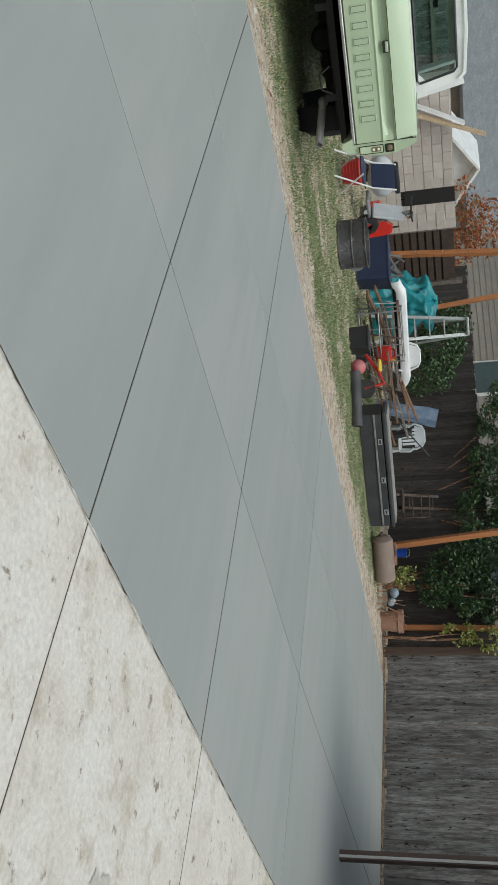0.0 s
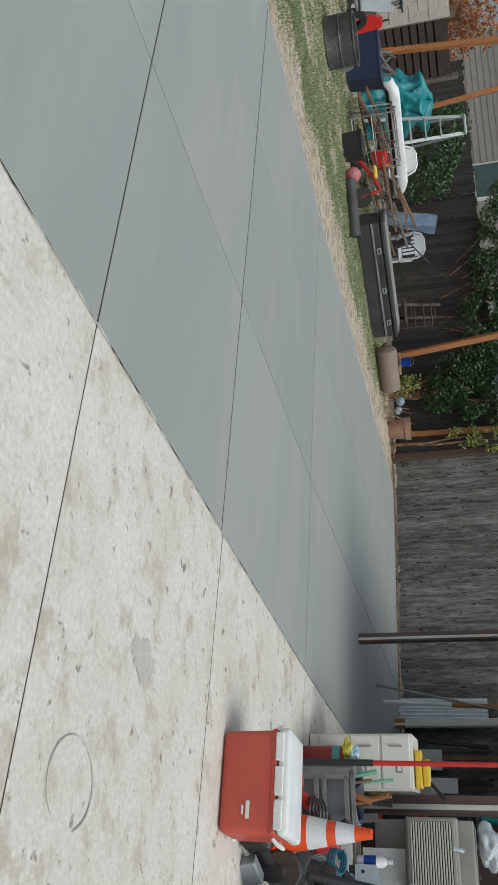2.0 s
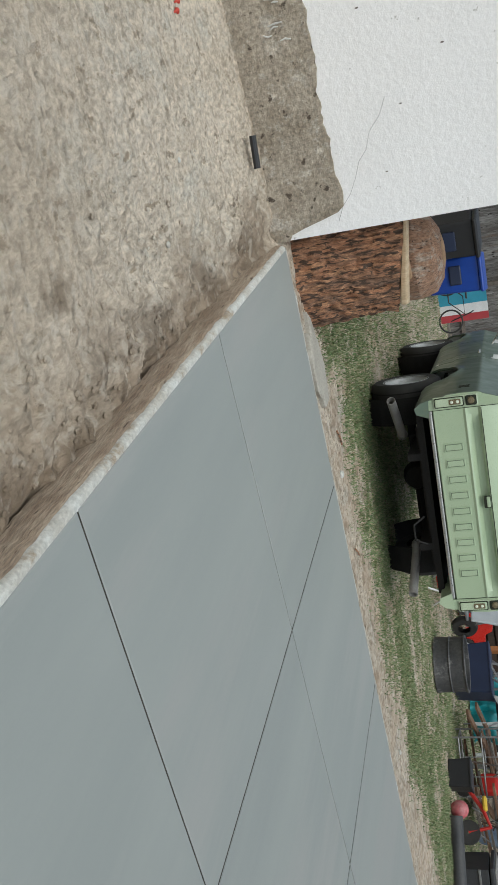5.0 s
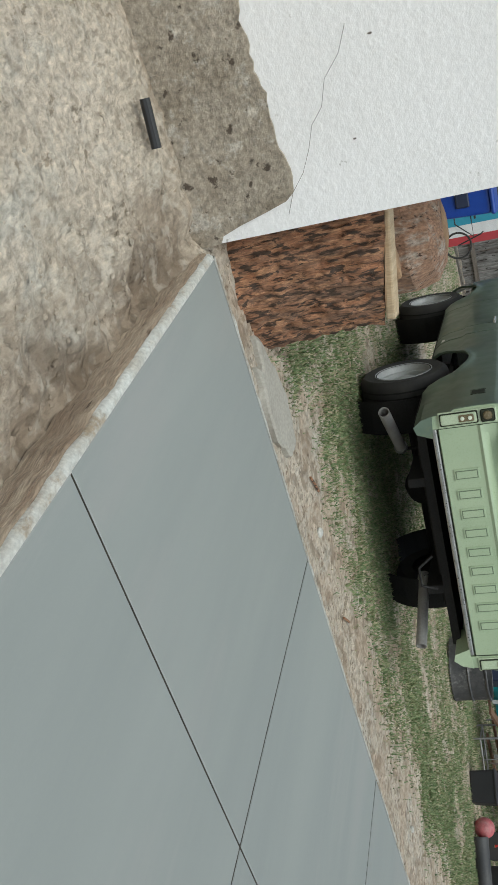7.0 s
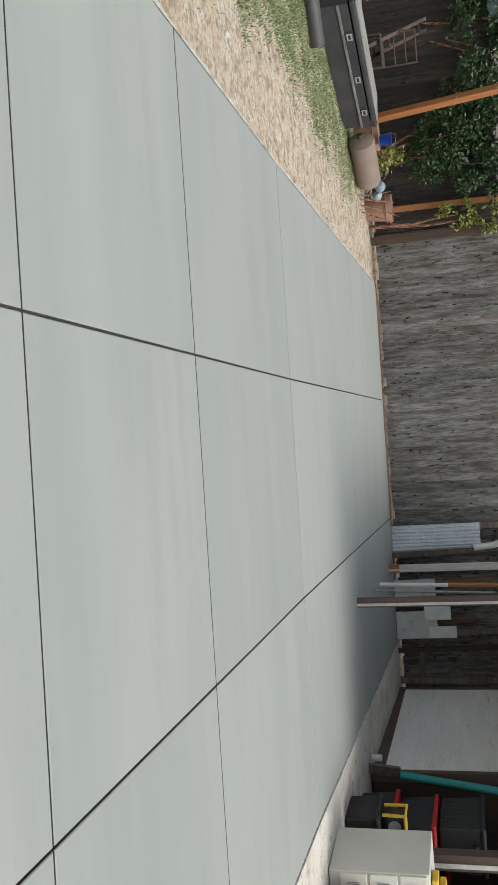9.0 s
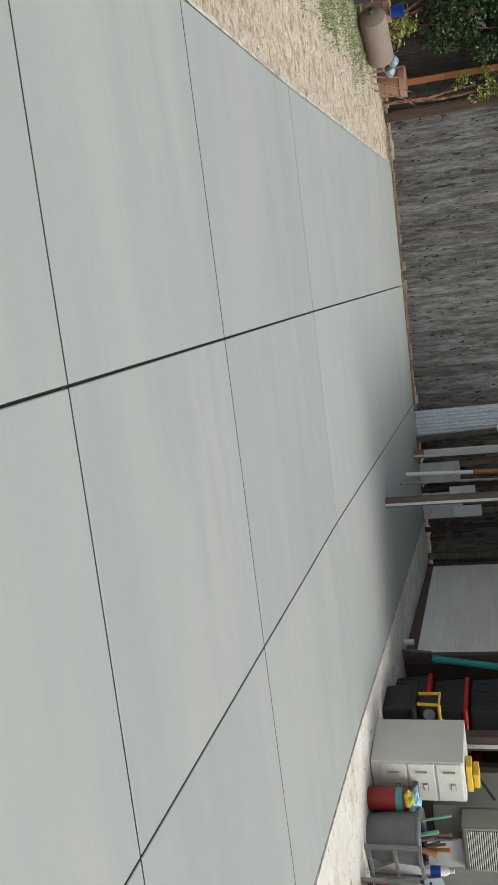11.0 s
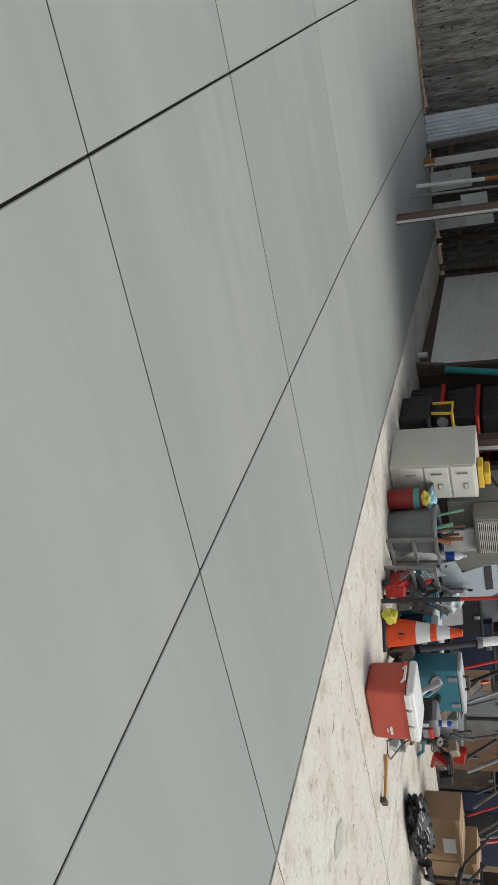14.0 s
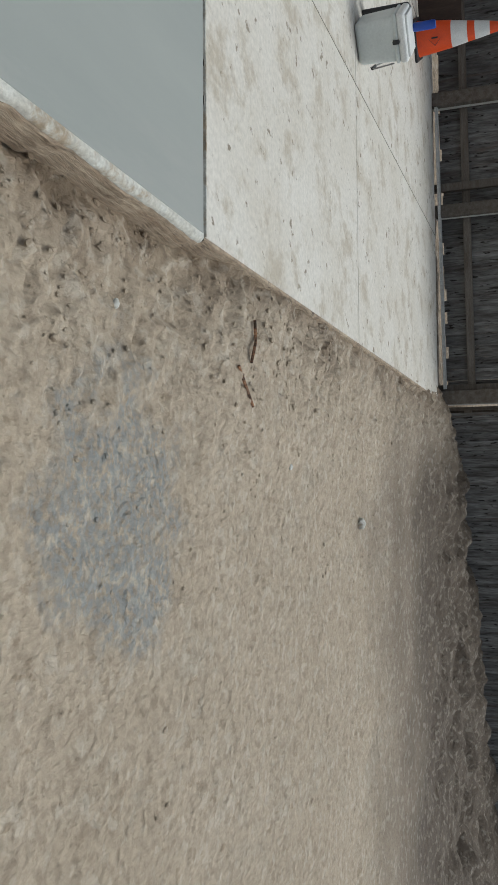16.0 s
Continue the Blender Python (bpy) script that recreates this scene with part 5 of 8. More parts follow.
step_ladder(on(-8.1, 8.75, 40), "grey aluminium step ladder standing open", 1.85, material("dull_aluminium", (0.46, 0.48, 0.45), (0.36, 0.38, 0.36), 4, 0.5, 0.5, 60, 0.15))
lean = thing("straight_ladder", "old grey ladder leaning low against the fence", "ladder", pose(0, 0, 0))
for dy in (0.0, 0.38):
    part("rail", bar((-4.75, 9.75 + dy, 0.10), (-5.6, 10.9 + dy, 1.15), 0.05, 0.03), M_RUSTY, lean)
for k in range(5):
    f = 0.1 + 0.2 * k
    p = Vector((-4.75, 9.75, 0.10)).lerp(Vector((-5.6, 10.9, 1.15)), f)
    part("rung", tube([p, p + Vector((0, 0.38, 0))], 0.014, 8), M_RUSTY, lean)

bm = bmesh.new()
rows = []
for j in range(33):
    v = j / 32
    row = []
    for k in range(80):
        a = 2 * math.pi * k / 80
        r = (0.42 + 0.10 * (1 - v)) * (1 - 0.9 * step(0.86, 1.0, v)) * (1 + 0.16 * math.sin(a * 9 + 3 * noise.noise((a, v * 3, 0))) * (1 - v * 0.5)) + 0.22 * noise.noise((math.cos(a) * 3, math.sin(a) * 3, v * 5)) - 0.12 * abs(noise.noise((math.cos(a) * 6, math.sin(a) * 6, v * 9)))
        row.append(bm.verts.new((r * 1.15 * math.cos(a), r * 0.8 * math.sin(a), 0.02 + 1.42 * v - 0.06 * v * v + 0.05 * math.cos(a * 2) * v)))
    rows.append(row)
for a, b in zip(rows, rows[1:]):
    for k in range(80):
        bm.faces.new((a[k], a[(k + 1) % 80], b[(k + 1) % 80], b[k]))
bm.faces.new(rows[-1])
bmesh.ops.transform(bm, matrix=on(-8.6, 8.45, 60) @ Matrix.Scale(0.92, 4), verts=bm.verts[:])
tagged(smooth(part("tarpaulin", bm, M_TEAL), 70), "crumpled teal tarpaulin draped over a heap", "tarpaulin")

black_box = thing("plastic_crate", "small black plastic crate on the grass", "crate", on(-5.02, 6.35, 30))
part("tub", box((0.36, 0.30, 0.30), (0, 0, 0.15), 0.02, taper=1.06), M_BLACK, black_box)
part("rim", box((0.40, 0.34, 0.03), (0, 0, 0.295), 0.01), M_BLACK, black_box)
trike = thing("toy_tricycle", "red toy tricycle tipped over in the scrap", "tricycle", on(-5.1, 7.05, 30))
part("frame", tube([(-0.3, 0, 0.15), (0, 0, 0.36), (0.25, 0, 0.46), (0.32, 0, 0.16)], 0.03, 8), M_RED, trike)
part("saddle", box((0.2, 0.15, 0.06), (-0.06, 0, 0.40), 0.03), M_YEL, trike)
for x, y, r in ((0.32, 0, 0.16), (-0.3, 0.16, 0.11), (-0.3, -0.16, 0.11)):
    part("wheel", lathe([(0.02, -0.025), (r, -0.03), (r * 1.04, 0), (r, 0.03), (0.02, 0.025)], 20, m=pose(x, y, r, 90, 0, 0)), M_RUBBER, trike)
ball = bmesh.new()
bmesh.ops.create_uvsphere(ball, u_segments=24, v_segments=14, radius=0.12)
bmesh.ops.translate(ball, vec=(-4.62, 6.55, 0.115), verts=ball.verts[:])
ball = tagged(smooth(part("ball", ball, M_PINK), 180), "faded red rubber ball on the grass", "ball")
tagged(smooth(part("black_pipe", lathe([(0.070, 0), (0.092, 0), (0.092, 0.86), (0.070, 0.86), (0.070, 0)], 24, m=Matrix.Translation((-4.48, 6.52, 0.07)) @ Vector((0.70, 0.52, 0.0)).to_track_quat("Z", "Y").to_matrix().to_4x4()), material("dull_black_pipe", (0.04, 0.04, 0.042), (0.07, 0.068, 0.066), 4, 0.6)), 30), "short length of black pipe on grass", "pipe")

chest = thing("truck_tool_chest", "long black truck tool chest with chrome latches", "tool chest", on(-3.95, 8.28, 68.5))
M_CHEST = material("scratched_black_paint", (0.035, 0.036, 0.04), (0.06, 0.06, 0.062), 3, 0.45, 0.1, 50, 0.3, 0.1, spots=(0.14, 0.14, 0.14), spot_scale=9, spot_size=0.30)
part("body", box((2.05, 0.46, 0.36), (0, 0.23, 0.20), 0.012), M_CHEST, chest)
part("lid", box((2.10, 0.50, 0.06), (0, 0.23, 0.425), 0.015), M_CHEST, chest)
part("lid_board", box((2.0, 0.44, 0.02), (-0.02, 0.24, 0.468), 0.004), material("grey_board_top", (0.30, 0.29, 0.27), (0.22, 0.21, 0.19), 3), chest)
part("rail", box((2.06, 0.02, 0.03), (0, -0.008, 0.26), 0.004), M_GREYST, chest)
for x in (-0.55, 0.15, 0.75):
    lt = part("latch", box((0.11, 0.015, 0.07), (x, -0.012, 0.33), 0.005), M_CHROME, chest, "chrome paddle latch")
    part("latch_slot", box((0.06, 0.006, 0.025), (x, -0.021, 0.33)), M_BLACK, lt)

tank = thing("steel_tank", "brown-grey steel tank lying at the lawn's edge", "tank", pose(-3.28, 9.72, 0.24, 0, 0, 60))
M_TANK = material("chalky_brown_steel", (0.25, 0.19, 0.155), (0.20, 0.15, 0.12), 3, 0.8, 0, 50, 0.15, 0.1, spots=(0.62, 0.60, 0.56), spot_scale=2.2, spot_size=0.27)
smooth(part("barrel", lathe([(0, -0.40), (0.10, -0.39), (0.17, -0.34), (0.18, -0.30), (0.18, 0.36), (0.175, 0.40), (0.15, 0.40), (0.15, 0.36), (0, 0.36)], 32, m=pose(0, 0, 0, 0, 90, 0)), M_TANK, tank), 35)
part("valve", tube([(-0.40, 0, 0), (-0.46, 0, 0)], 0.03, 10), M_RUSTY, tank)


def flower_pot(m, r, h, label):
    ob = thing("flower_pot", label, "flower pot", m)
    smooth(part("pot", lathe([(0, 0), (r * 0.74, 0), (r * 0.78, 0.03), (r * 0.94, h * 0.76), (r, h * 0.78), (r * 1.03, h * 0.97), (r, h), (r * 0.9, h), (r * 0.86, h * 0.84), (0, h * 0.82)], 36), M_TERRA, ob), 35)
    part("soil", lathe([(r * 0.88, h * 0.85), (0, h * 0.88)], 24), M_DIRT, ob)
    part("band", tube([(r * 1.0 * math.cos(a), r * 1.0 * math.sin(a), h * 0.79) for a in np.linspace(0, 6.283, 37)[:-1]], 0.010, 6, closed=True), M_TERRA, ob)
    return ob


flower_pot(on(-2.92, 11.13), 0.21, 0.40, "weathered terracotta flower pot against a board fence")
flower_pot(on(-3.75, 10.25), 0.20, 0.36, "terracotta flower pot beside a steel tank")
pail = thing("pail", "small blue pail among pots", "pail", on(-3.62, 10.05, 0, 0.38))
smooth(part("body", lathe([(0, 0), (0.07, 0), (0.09, 0.16), (0.095, 0.165), (0.085, 0.165), (0.065, 0.01), (0, 0.01)], 20), M_BLUE, pail), 40)
part("handle", tube([(-0.09, 0, 0.16), (-0.06, 0, 0.22), (0.06, 0, 0.22), (0.09, 0, 0.16)], 0.004, 6), M_STEEL, pail)
for k, (x, y, a) in enumerate(((-3.0, 10.62, 30), (-3.1, 10.5, 70))):
    bm = bmesh.new()
    bmesh.ops.create_icosphere(bm, subdivisions=3, radius=0.075)
    for v in bm.verts:
        v.co *= 1 + 0.4 * noise.noise(v.co * 9 + Vector((k * 3, 0, 0)))
    bmesh.ops.transform(bm, matrix=on(x, y, a, 0.24 + 0.06 * k), verts=bm.verts[:])
    tagged(part("plastic_bag", bm, plain("pale_blue_bag", (0.26, 0.33, 0.38), 0.4)), "crumpled pale plastic bag beside a flower pot", "bag", "bags by the pots")
for k in range(6):
    x, y = -3.15 + 0.08 * k, 10.35 + 0.06 * (k % 3)
    tagged(part("dead_branch", tube([(x, y, 0.08), (x - 0.15 + 0.06 * k, y + 0.15, 0.25 + 0.04 * k), (x - 0.3 + 0.12 * k, y + 0.2, 0.40 + 0.05 * k)], [0.012, 0.009, 0.004], 6), M_BARK), "thin dead branch beside a steel tank", "branch", "dead branches by the tank")


def timber_post(p, q, wd, label, mat=M_ORANGE_WOOD):
    ob = thing("timber_post", label, "post", pose(0, 0, 0))
    part("shaft", bar(p, q, wd, wd), mat, ob)
    for f in (0.35, 0.55, 0.75):
        c = Vector(p).lerp(Vector(q), f)
        part("bolt", lathe([(0, 0.012), (0.012, 0.010), (0.014, 0)], 10, m=Matrix.Translation(c + Vector((0, -wd / 2, 0))) @ pose(0, 0, 0, 90, 0, 0)), M_STEEL, ob)
    return ob


timber_post((-2.96, 11.40, 0.05), (-2.93, 11.41, 2.75), 0.09, "orange-stained upright timber post by the fence")
timber_post((-4.05, 10.46, 0.05), (-4.20, 10.18, 2.75), 0.10, "orange-stained leaning timber post in a bush")
timber_post((-9.6, 7.9, 0.0), (-9.7, 8.2, 2.7), 0.10, "orange-stained timber post behind a tarpaulin")
timber_post((-9.4, 9.4, 0.0), (-9.6, 9.2, 2.7), 0.10, "orange-stained timber post behind a ladder")
tagged(part("fence_post", slab_box(-2.56, -2.44, 11.40, 11.475, 0.1, 2.02), material("dark_brown_post", (0.10, 0.065, 0.045), (0.07, 0.045, 0.03), 3, 0.85, stretch=(6, 6, 0.6))), "dark brown post in the board fence", "post")

roll = bmesh.new()
rows = []
for j in range(15):
    v = j / 14
    rows.append([roll.verts.new(((0.13 + 0.05 * v + 0.04 * math.sin(5 * a + 7 * v)) * math.cos(a) + 0.05 * noise.noise((a, v * 3, 1)), (0.12 + 0.04 * math.cos(3 * a)) * math.sin(a), v * 1.2)) for a in np.linspace(0, 6.283, 25)[:-1]])
for a, b in zip(rows, rows[1:]):
    for k in range(24):
        roll.faces.new((a[k], a[(k + 1) % 24], b[(k + 1) % 24], b[k]))
roll.faces.new(rows[-1])
bmesh.ops.transform(roll, matrix=pose(-6.75, 9.45, 0.06, -14, 8, 0), verts=roll.verts[:])
tagged(smooth(part("cloth_roll", roll, M_DENIM), 70), "blue-grey bundle of cloth leaning by the fence", "cloth")
tagged(part("long_pole", tube([(-6.15, 9.2, 0.45), (-5.75, 9.9, 1.05)], 0.014, 6), M_BLACK), "thin black pole leaning on a chair", "pole")
for x, y, a in ((-5.0, 10.35, 20),):
    rack = thing("chair_frame", "dark bare metal chair frame by the fence", "chair", on(x, y, a))
    for sx in (-0.22, 0.22):
        for sy in (-0.2, 0.2):
            part("leg", tube([(sx, sy, 0), (sx, sy, 0.95 if sy > 0 else 0.46)], 0.014, 8), M_RUSTY, rack)
    part("seat", box((0.46, 0.42, 0.03), (0, 0, 0.46), 0.01), M_RUSTY, rack)
    for z in (0.62, 0.78, 0.93):
        part("back_rail", tube([(-0.22, 0.2, z), (0.22, 0.2, z)], 0.012, 8), M_RUSTY, rack)


# ---- shrubs ----
def leaves(count, where, size, rnd):
    """Folded pointed leaves, scattered by where()."""
    vs, fs = [], []
    for _ in range(count):
        c = Vector(where(rnd))
        d = Vector((rnd.gauss(0, 1), rnd.gauss(0, 1), rnd.gauss(-0.2, 0.8))).normalized()
        s = d.cross(Vector((rnd.gauss(0, 1), rnd.gauss(0, 1), rnd.gauss(0, 1)))).normalized()
        n = d.cross(s)
        ln = size * rnd.uniform(0.6, 1.3)
        k = len(vs)
        vs += [c, c + d * ln * 0.5 + s * ln * 0.28 + n * ln * 0.1, c + d * ln, c + d * ln * 0.5 - s * ln * 0.28 + n * ln * 0.1]
        fs += [(k, k + 1, k + 2), (k, k + 2, k + 3)]
    return vs, fs


def shrub(name, label, category, base, blobs, count, size, mat, seed, trunk=True):
    """Limbs from the base to clumps of leaves round several centres."""
    rnd = random.Random(seed)
    ob = thing(name, label, category, pose(*base))
    b0 = Vector(base)
    weights = [b[3] * b[4] * b[5] for b in blobs]

    def where(r):
        b = r.choices(blobs, weights)[0]
        while True:
            v = Vector((r.uniform(-1, 1), r.uniform(-1, 1), r.uniform(-1, 1)))
            if v.length < 1 and v.length > r.uniform(0.1, 0.95):
                p = Vector((b[0] + v.x * b[3], b[1] + v.y * b[4], b[2] + v.z * b[5]))
                if noise.noise(p * 3.2) > -0.12:
                    return p - b0

    vs, fs = leaves(count, where, size, rnd)
    me = bpy.data.meshes.new("crown")
    me.from_pydata([tuple(v) for v in vs], [], fs)
    me.materials.append(mat)
    crown = new("crown", me)
    crown.parent = ob
    if trunk:
        for b in blobs:
            t = Vector(b[:3]) - b0
            part("limb", tube([(0, 0, 0), t * 0.4 + Vector((rnd.uniform(-0.1, 0.1), 0, 0.1)), t * 0.8, t], [0.03, 0.022, 0.014, 0.006], 7), M_BARK, ob)
    return ob


shrub("shrub", "dense dark green leafy shrub against the fence", "shrub", (-3.7, 11.2, 0.1),
      [(-3.9, 11.05, 1.5, 0.62, 0.35, 0.65), (-3.4, 11.15, 1.9, 0.55, 0.3, 0.55), (-4.5, 11.1, 1.9, 0.6, 0.35, 0.6), (-3.6, 11.1, 1.1, 0.4, 0.25, 0.4), (-3.6, 11.1, 2.5, 0.9, 0.4, 0.4)], 8500, 0.075, M_LEAF, 21)
shrub("shrub", "yellow-green leafy sprigs hanging beside a timber post", "shrub", (-2.7, 11.3, 0.1), [(-2.72, 11.25, 1.45, 0.22, 0.15, 0.35), (-2.62, 11.25, 1.95, 0.25, 0.15, 0.25)], 420, 0.075, M_YLEAF, 22)
shrub("shrub", "low yellow-green plant growing among flower pots", "shrub", (-3.45, 10.5, 0.1), [(-3.45, 10.55, 0.55, 0.22, 0.2, 0.25)], 160, 0.08, M_YLEAF, 23)
shrub("shrub", "green climber spilling over the fence top", "shrub", (-6.0, 11.7, 0.1), [(-8.9, 11.45, 2.75, 0.55, 0.3, 0.5), (-8.2, 11.4, 2.5, 0.55, 0.3, 0.5), (-7.4, 11.4, 2.75, 0.6, 0.3, 0.5), (-6.5, 11.4, 2.6, 0.6, 0.3, 0.55), (-5.6, 11.4, 2.6, 0.6, 0.3, 0.6), (-4.9, 11.35, 2.75, 0.6, 0.3, 0.5), (-6.6, 11.35, 2.05, 0.8, 0.25, 0.32), (-5.6, 11.35, 1.9, 0.5, 0.25, 0.45), (-7.5, 11.4, 2.2, 0.6, 0.25, 0.25), (-5.0, 11.35, 2.2, 0.6, 0.25, 0.4)], 9500, 0.085, M_LEAF, 24)
shrub("shrub", "dark green shrub behind chairs and a ladder", "shrub", (-9.3, 10.4, 0.1), [(-9.4, 10.4, 1.2, 0.7, 0.4, 0.7), (-8.7, 10.5, 1.0, 0.5, 0.4, 0.6), (-10.1, 10.2, 1.5, 0.6, 0.4, 0.6)], 4500, 0.085, M_LEAF, 25)

# ---- beyond the yard ----
M_BLOCK = material("pale_concrete_block", (0.50, 0.45, 0.40), (0.42, 0.375, 0.33), 3, 0.9, 0, 50, 0.15, 0.2, shift=0.08)
M_ROOF = material("grey_shingles", (0.20, 0.215, 0.22), (0.16, 0.17, 0.175), 3, 0.9, 0, 18, 0.3, 0.3)
M_SIDING = material("beige_siding", (0.34, 0.315, 0.275), (0.29, 0.27, 0.235), 2, 0.8)
M_BROWN = material("dark_brown_boards", (0.065, 0.043, 0.031), (0.04, 0.027, 0.02), 3, 0.85, 0, 25, 0.4, 0.2, stretch=(6, 6, 0.7))
block_wall = tagged(thing("block_wall", "pale concrete block wall with narrow mortar joints", "wall", pose(-11.6, 5.25, -0.05)), kind="structure")
part("core", slab_box(-0.16, 0.085, 0.0, 3.45, 0, 1.86), M_BLOCK, block_wall)
bm = box((0.10, 0.385, 0.19), (0, 0, 0), 0.006, seg=1)
me = bpy.data.meshes.new("block")
bm.to_mesh(me)
bm.free()
me.materials.append(M_BLOCK)
for j in range(9):
    for i in range(9):
        y = 0.2 + 0.4 * i + (0.2 if j % 2 else 0.0)
        if y > 3.3 or (2.35 < y < 2.85 and 3 < j < 9):
            continue
        b = new("block", me)
        b.parent = block_wall
        b.matrix_basis = pose(0.05, y, 0.1 + 0.205 * j)
part("dark_opening", slab_box(0.087, 0.10, 2.42, 2.78, 0.72, 1.86), M_DARK, block_wall)
gate2 = tagged(thing("slatted_gate", "brown slatted wooden gate beside a block wall", "gate", pose(-11.6, 8.7, 0.0)), kind="structure")
for k in range(9):
    part("slat", slab_box(-0.02, 0.02, 0.02, 1.5, 0.12 + 0.17 * k, 0.25 + 0.17 * k), M_BROWN, gate2)
part("backing", slab_box(-0.06, -0.03, 0.0, 1.5, 0.05, 1.75), M_BROWN, gate2)
for y in (0.0, 1.5):
    part("post", slab_box(-0.05, 0.06, y - 0.05, y + 0.05, 0, 1.9), M_RAIL, gate2)
tagged(part("leaning_board", bar((-11.3, 5.55, 0.9), (-11.2, 6.1, 2.05), 0.22, 0.04), M_WHITE), "wide white board leaning on a block wall", "board")
tagged(part("leaning_plank", bar((-11.15, 5.60, 0.7), (-11.1, 6.35, 2.45), 0.13, 0.05), M_CUT2), "grey-tan driftwood plank leaning on a wall", "plank")


def far_house(name, label, at, size, ridge, wallmat, windows):
    """A plain house with a gable roof along y and framed windows on its +x side."""
    ob = thing(name, label, "house", pose(*at))
    L, W, H = size
    part("wall", slab_box(-W, 0, 0, L, 0, H), wallmat, ob)
    bm = bmesh.new()
    pts = [(0.5, H - 0.15), (-W / 2, ridge), (-W - 0.5, H - 0.15)]
    prev = None
    for x, z in pts:
        cur = [bm.verts.new((x, -0.5, z)), bm.verts.new((x, L + 0.5, z))]
        if prev:
            bm.faces.new((prev[0], cur[0], cur[1], prev[1]))
        prev = cur
    bm.normal_update()
    bmesh.ops.solidify(bm, geom=bm.faces[:], thickness=0.12)
    part("roof", bm, M_ROOF, ob, "grey shingle roof")
    for y, z, w, h in windows:
        win = part("window", slab_box(0.002, 0.05, y, y + w, z, z + h), M_WHITE, ob)
        part("pane", slab_box(0.052, 0.06, y + 0.07, y + w - 0.07, z + 0.07, z + h - 0.07), plain("dark_window_glass", (0.10, 0.13, 0.14), 0.08), win)
    return ob


far_house("house", "low house with a wide grey shingle roof", (-24, 4.0, 0), (15, 9, 2.45), 5.2, M_SIDING, [(9.3, 1.0, 1.2, 1.1)])
awning = thing("gable_porch", "small white gabled porch roof", "porch", pose(-21.5, 12.6, 0))
for s in (-1, 1):
    part("roof_slope", bar((0, 1.4 * s, 1.8), (0, 0, 2.75), 1.8, 0.08), M_WHITE, awning)
    part("post", slab_box(0.6, 0.7, 1.25 * s - 0.06, 1.25 * s + 0.06, 0, 1.85), M_WHITE, awning)
part("gable", prism([(-1.3, 1.8), (1.3, 1.8), (0, 2.68)], 0.05, m=pose(0.5, 0, 0, 0, 0, 90)), M_WHITE, awning)
north = thing("house", "beige sided house with white framed windows beyond the fence", "house", pose(-22, 16.2, 0))
for k in range(24):
    part("siding_board", box((34, 0.03, 0.21), (17, -0.02, 0.19 * k + 0.1), 0, (-6, 0, 0)), M_SIDING, north)
for x, w in ((6.6, 1.5), (17.9, 1.4), (20.4, 1.2), (21.85, 1.3), (13.5, 1.5), (25.0, 1.2)):
    win = part("window", slab_box(x, x + w, -0.10, -0.03, 2.15, 3.5), M_WHITE, north, "white window frame")
    part("pane", slab_box(x + 0.08, x + w - 0.08, -0.115, -0.102, 2.24, 3.42), plain("sky_dark_glass", (0.08, 0.12, 0.12), 0.06), win)
part("eave", slab_box(-0.4, 34.4, -0.5, 0.6, 4.55, 4.7), M_BROWN, north)
fence("fence_west", (-17.0, 8.0, 0.0), (-17.0, -12.0, 0.0), 1.85, 1, "dark brown board fence at the street side", 9, board=0.2)


def wheelie_bin(m, label, mat):
    ob = thing("wheelie_bin", label, "bin", m)
    part("body", box((0.62, 0.66, 0.95), (0, 0, 0.52), 0.05, seg=3, taper=1.12), mat, ob)
    part("lid", box((0.74, 0.80, 0.08), (0, -0.02, 1.04), 0.035, (3, 0, 0)), mat, ob)
    part("handle", tube([(-0.28, 0.44, 0.98), (0.28, 0.44, 0.98)], 0.02, 8), mat, ob)
    part("recess", box((0.36, 0.03, 0.22), (0, -0.37, 0.55), 0.02), M_NAVY, ob)
    for s in (-1, 1):
        part("wheel", lathe([(0.02, -0.03), (0.12, -0.03), (0.13, 0), (0.12, 0.03), (0.02, 0.03)], 16, m=pose(s * 0.30, 0.33, 0.13, 0, 90, 0)), M_RUBBER, ob)
    return ob


wheelie_bin(pose(-13.1, 1.75, -0.02, 0, 0, 75), "blue wheeled rubbish bin standing on grass", M_BLUE)
wheelie_bin(pose(-12.6, 0.85, -0.02, 0, 0, 95), "black wheeled rubbish bin standing on grass", M_BLACK)
for k, (c, y) in enumerate((((0.55, 0.22, 0.22), 2.45), ((0.05, 0.30, 0.42), 2.75), ((0.75, 0.75, 0.74), 2.98), ((0.45, 0.05, 0.06), 3.15))):
    tagged(part("painted_board", slab_box(-15.3 - 0.01 * k, -15.26 - 0.01 * k, y, y + 0.28, -0.05, 1.0), plain("painted_board", c, 0.6)), "bright painted upright board near the street fence", "board", "painted boards by the fence")
bike = thing("bicycle", "small dark bicycle lying near painted boards", "bicycle", pose(-14.6, 2.75, -0.02, 0, 0, 80))
for x in (-0.4, 0.4):
    w = part("wheel", tube([(x + 0.24 * math.cos(a), 0, 0.25 + 0.24 * math.sin(a)) for a in np.linspace(0, 6.283, 25)[:-1]], 0.02, 6, closed=True), M_RUBBER, bike)
part("frame", tube([(-0.4, 0, 0.25), (-0.1, 0, 0.55), (0.28, 0, 0.55), (0.0, 0, 0.25), (-0.4, 0, 0.25)], 0.015, 6), M_BLACK, bike)
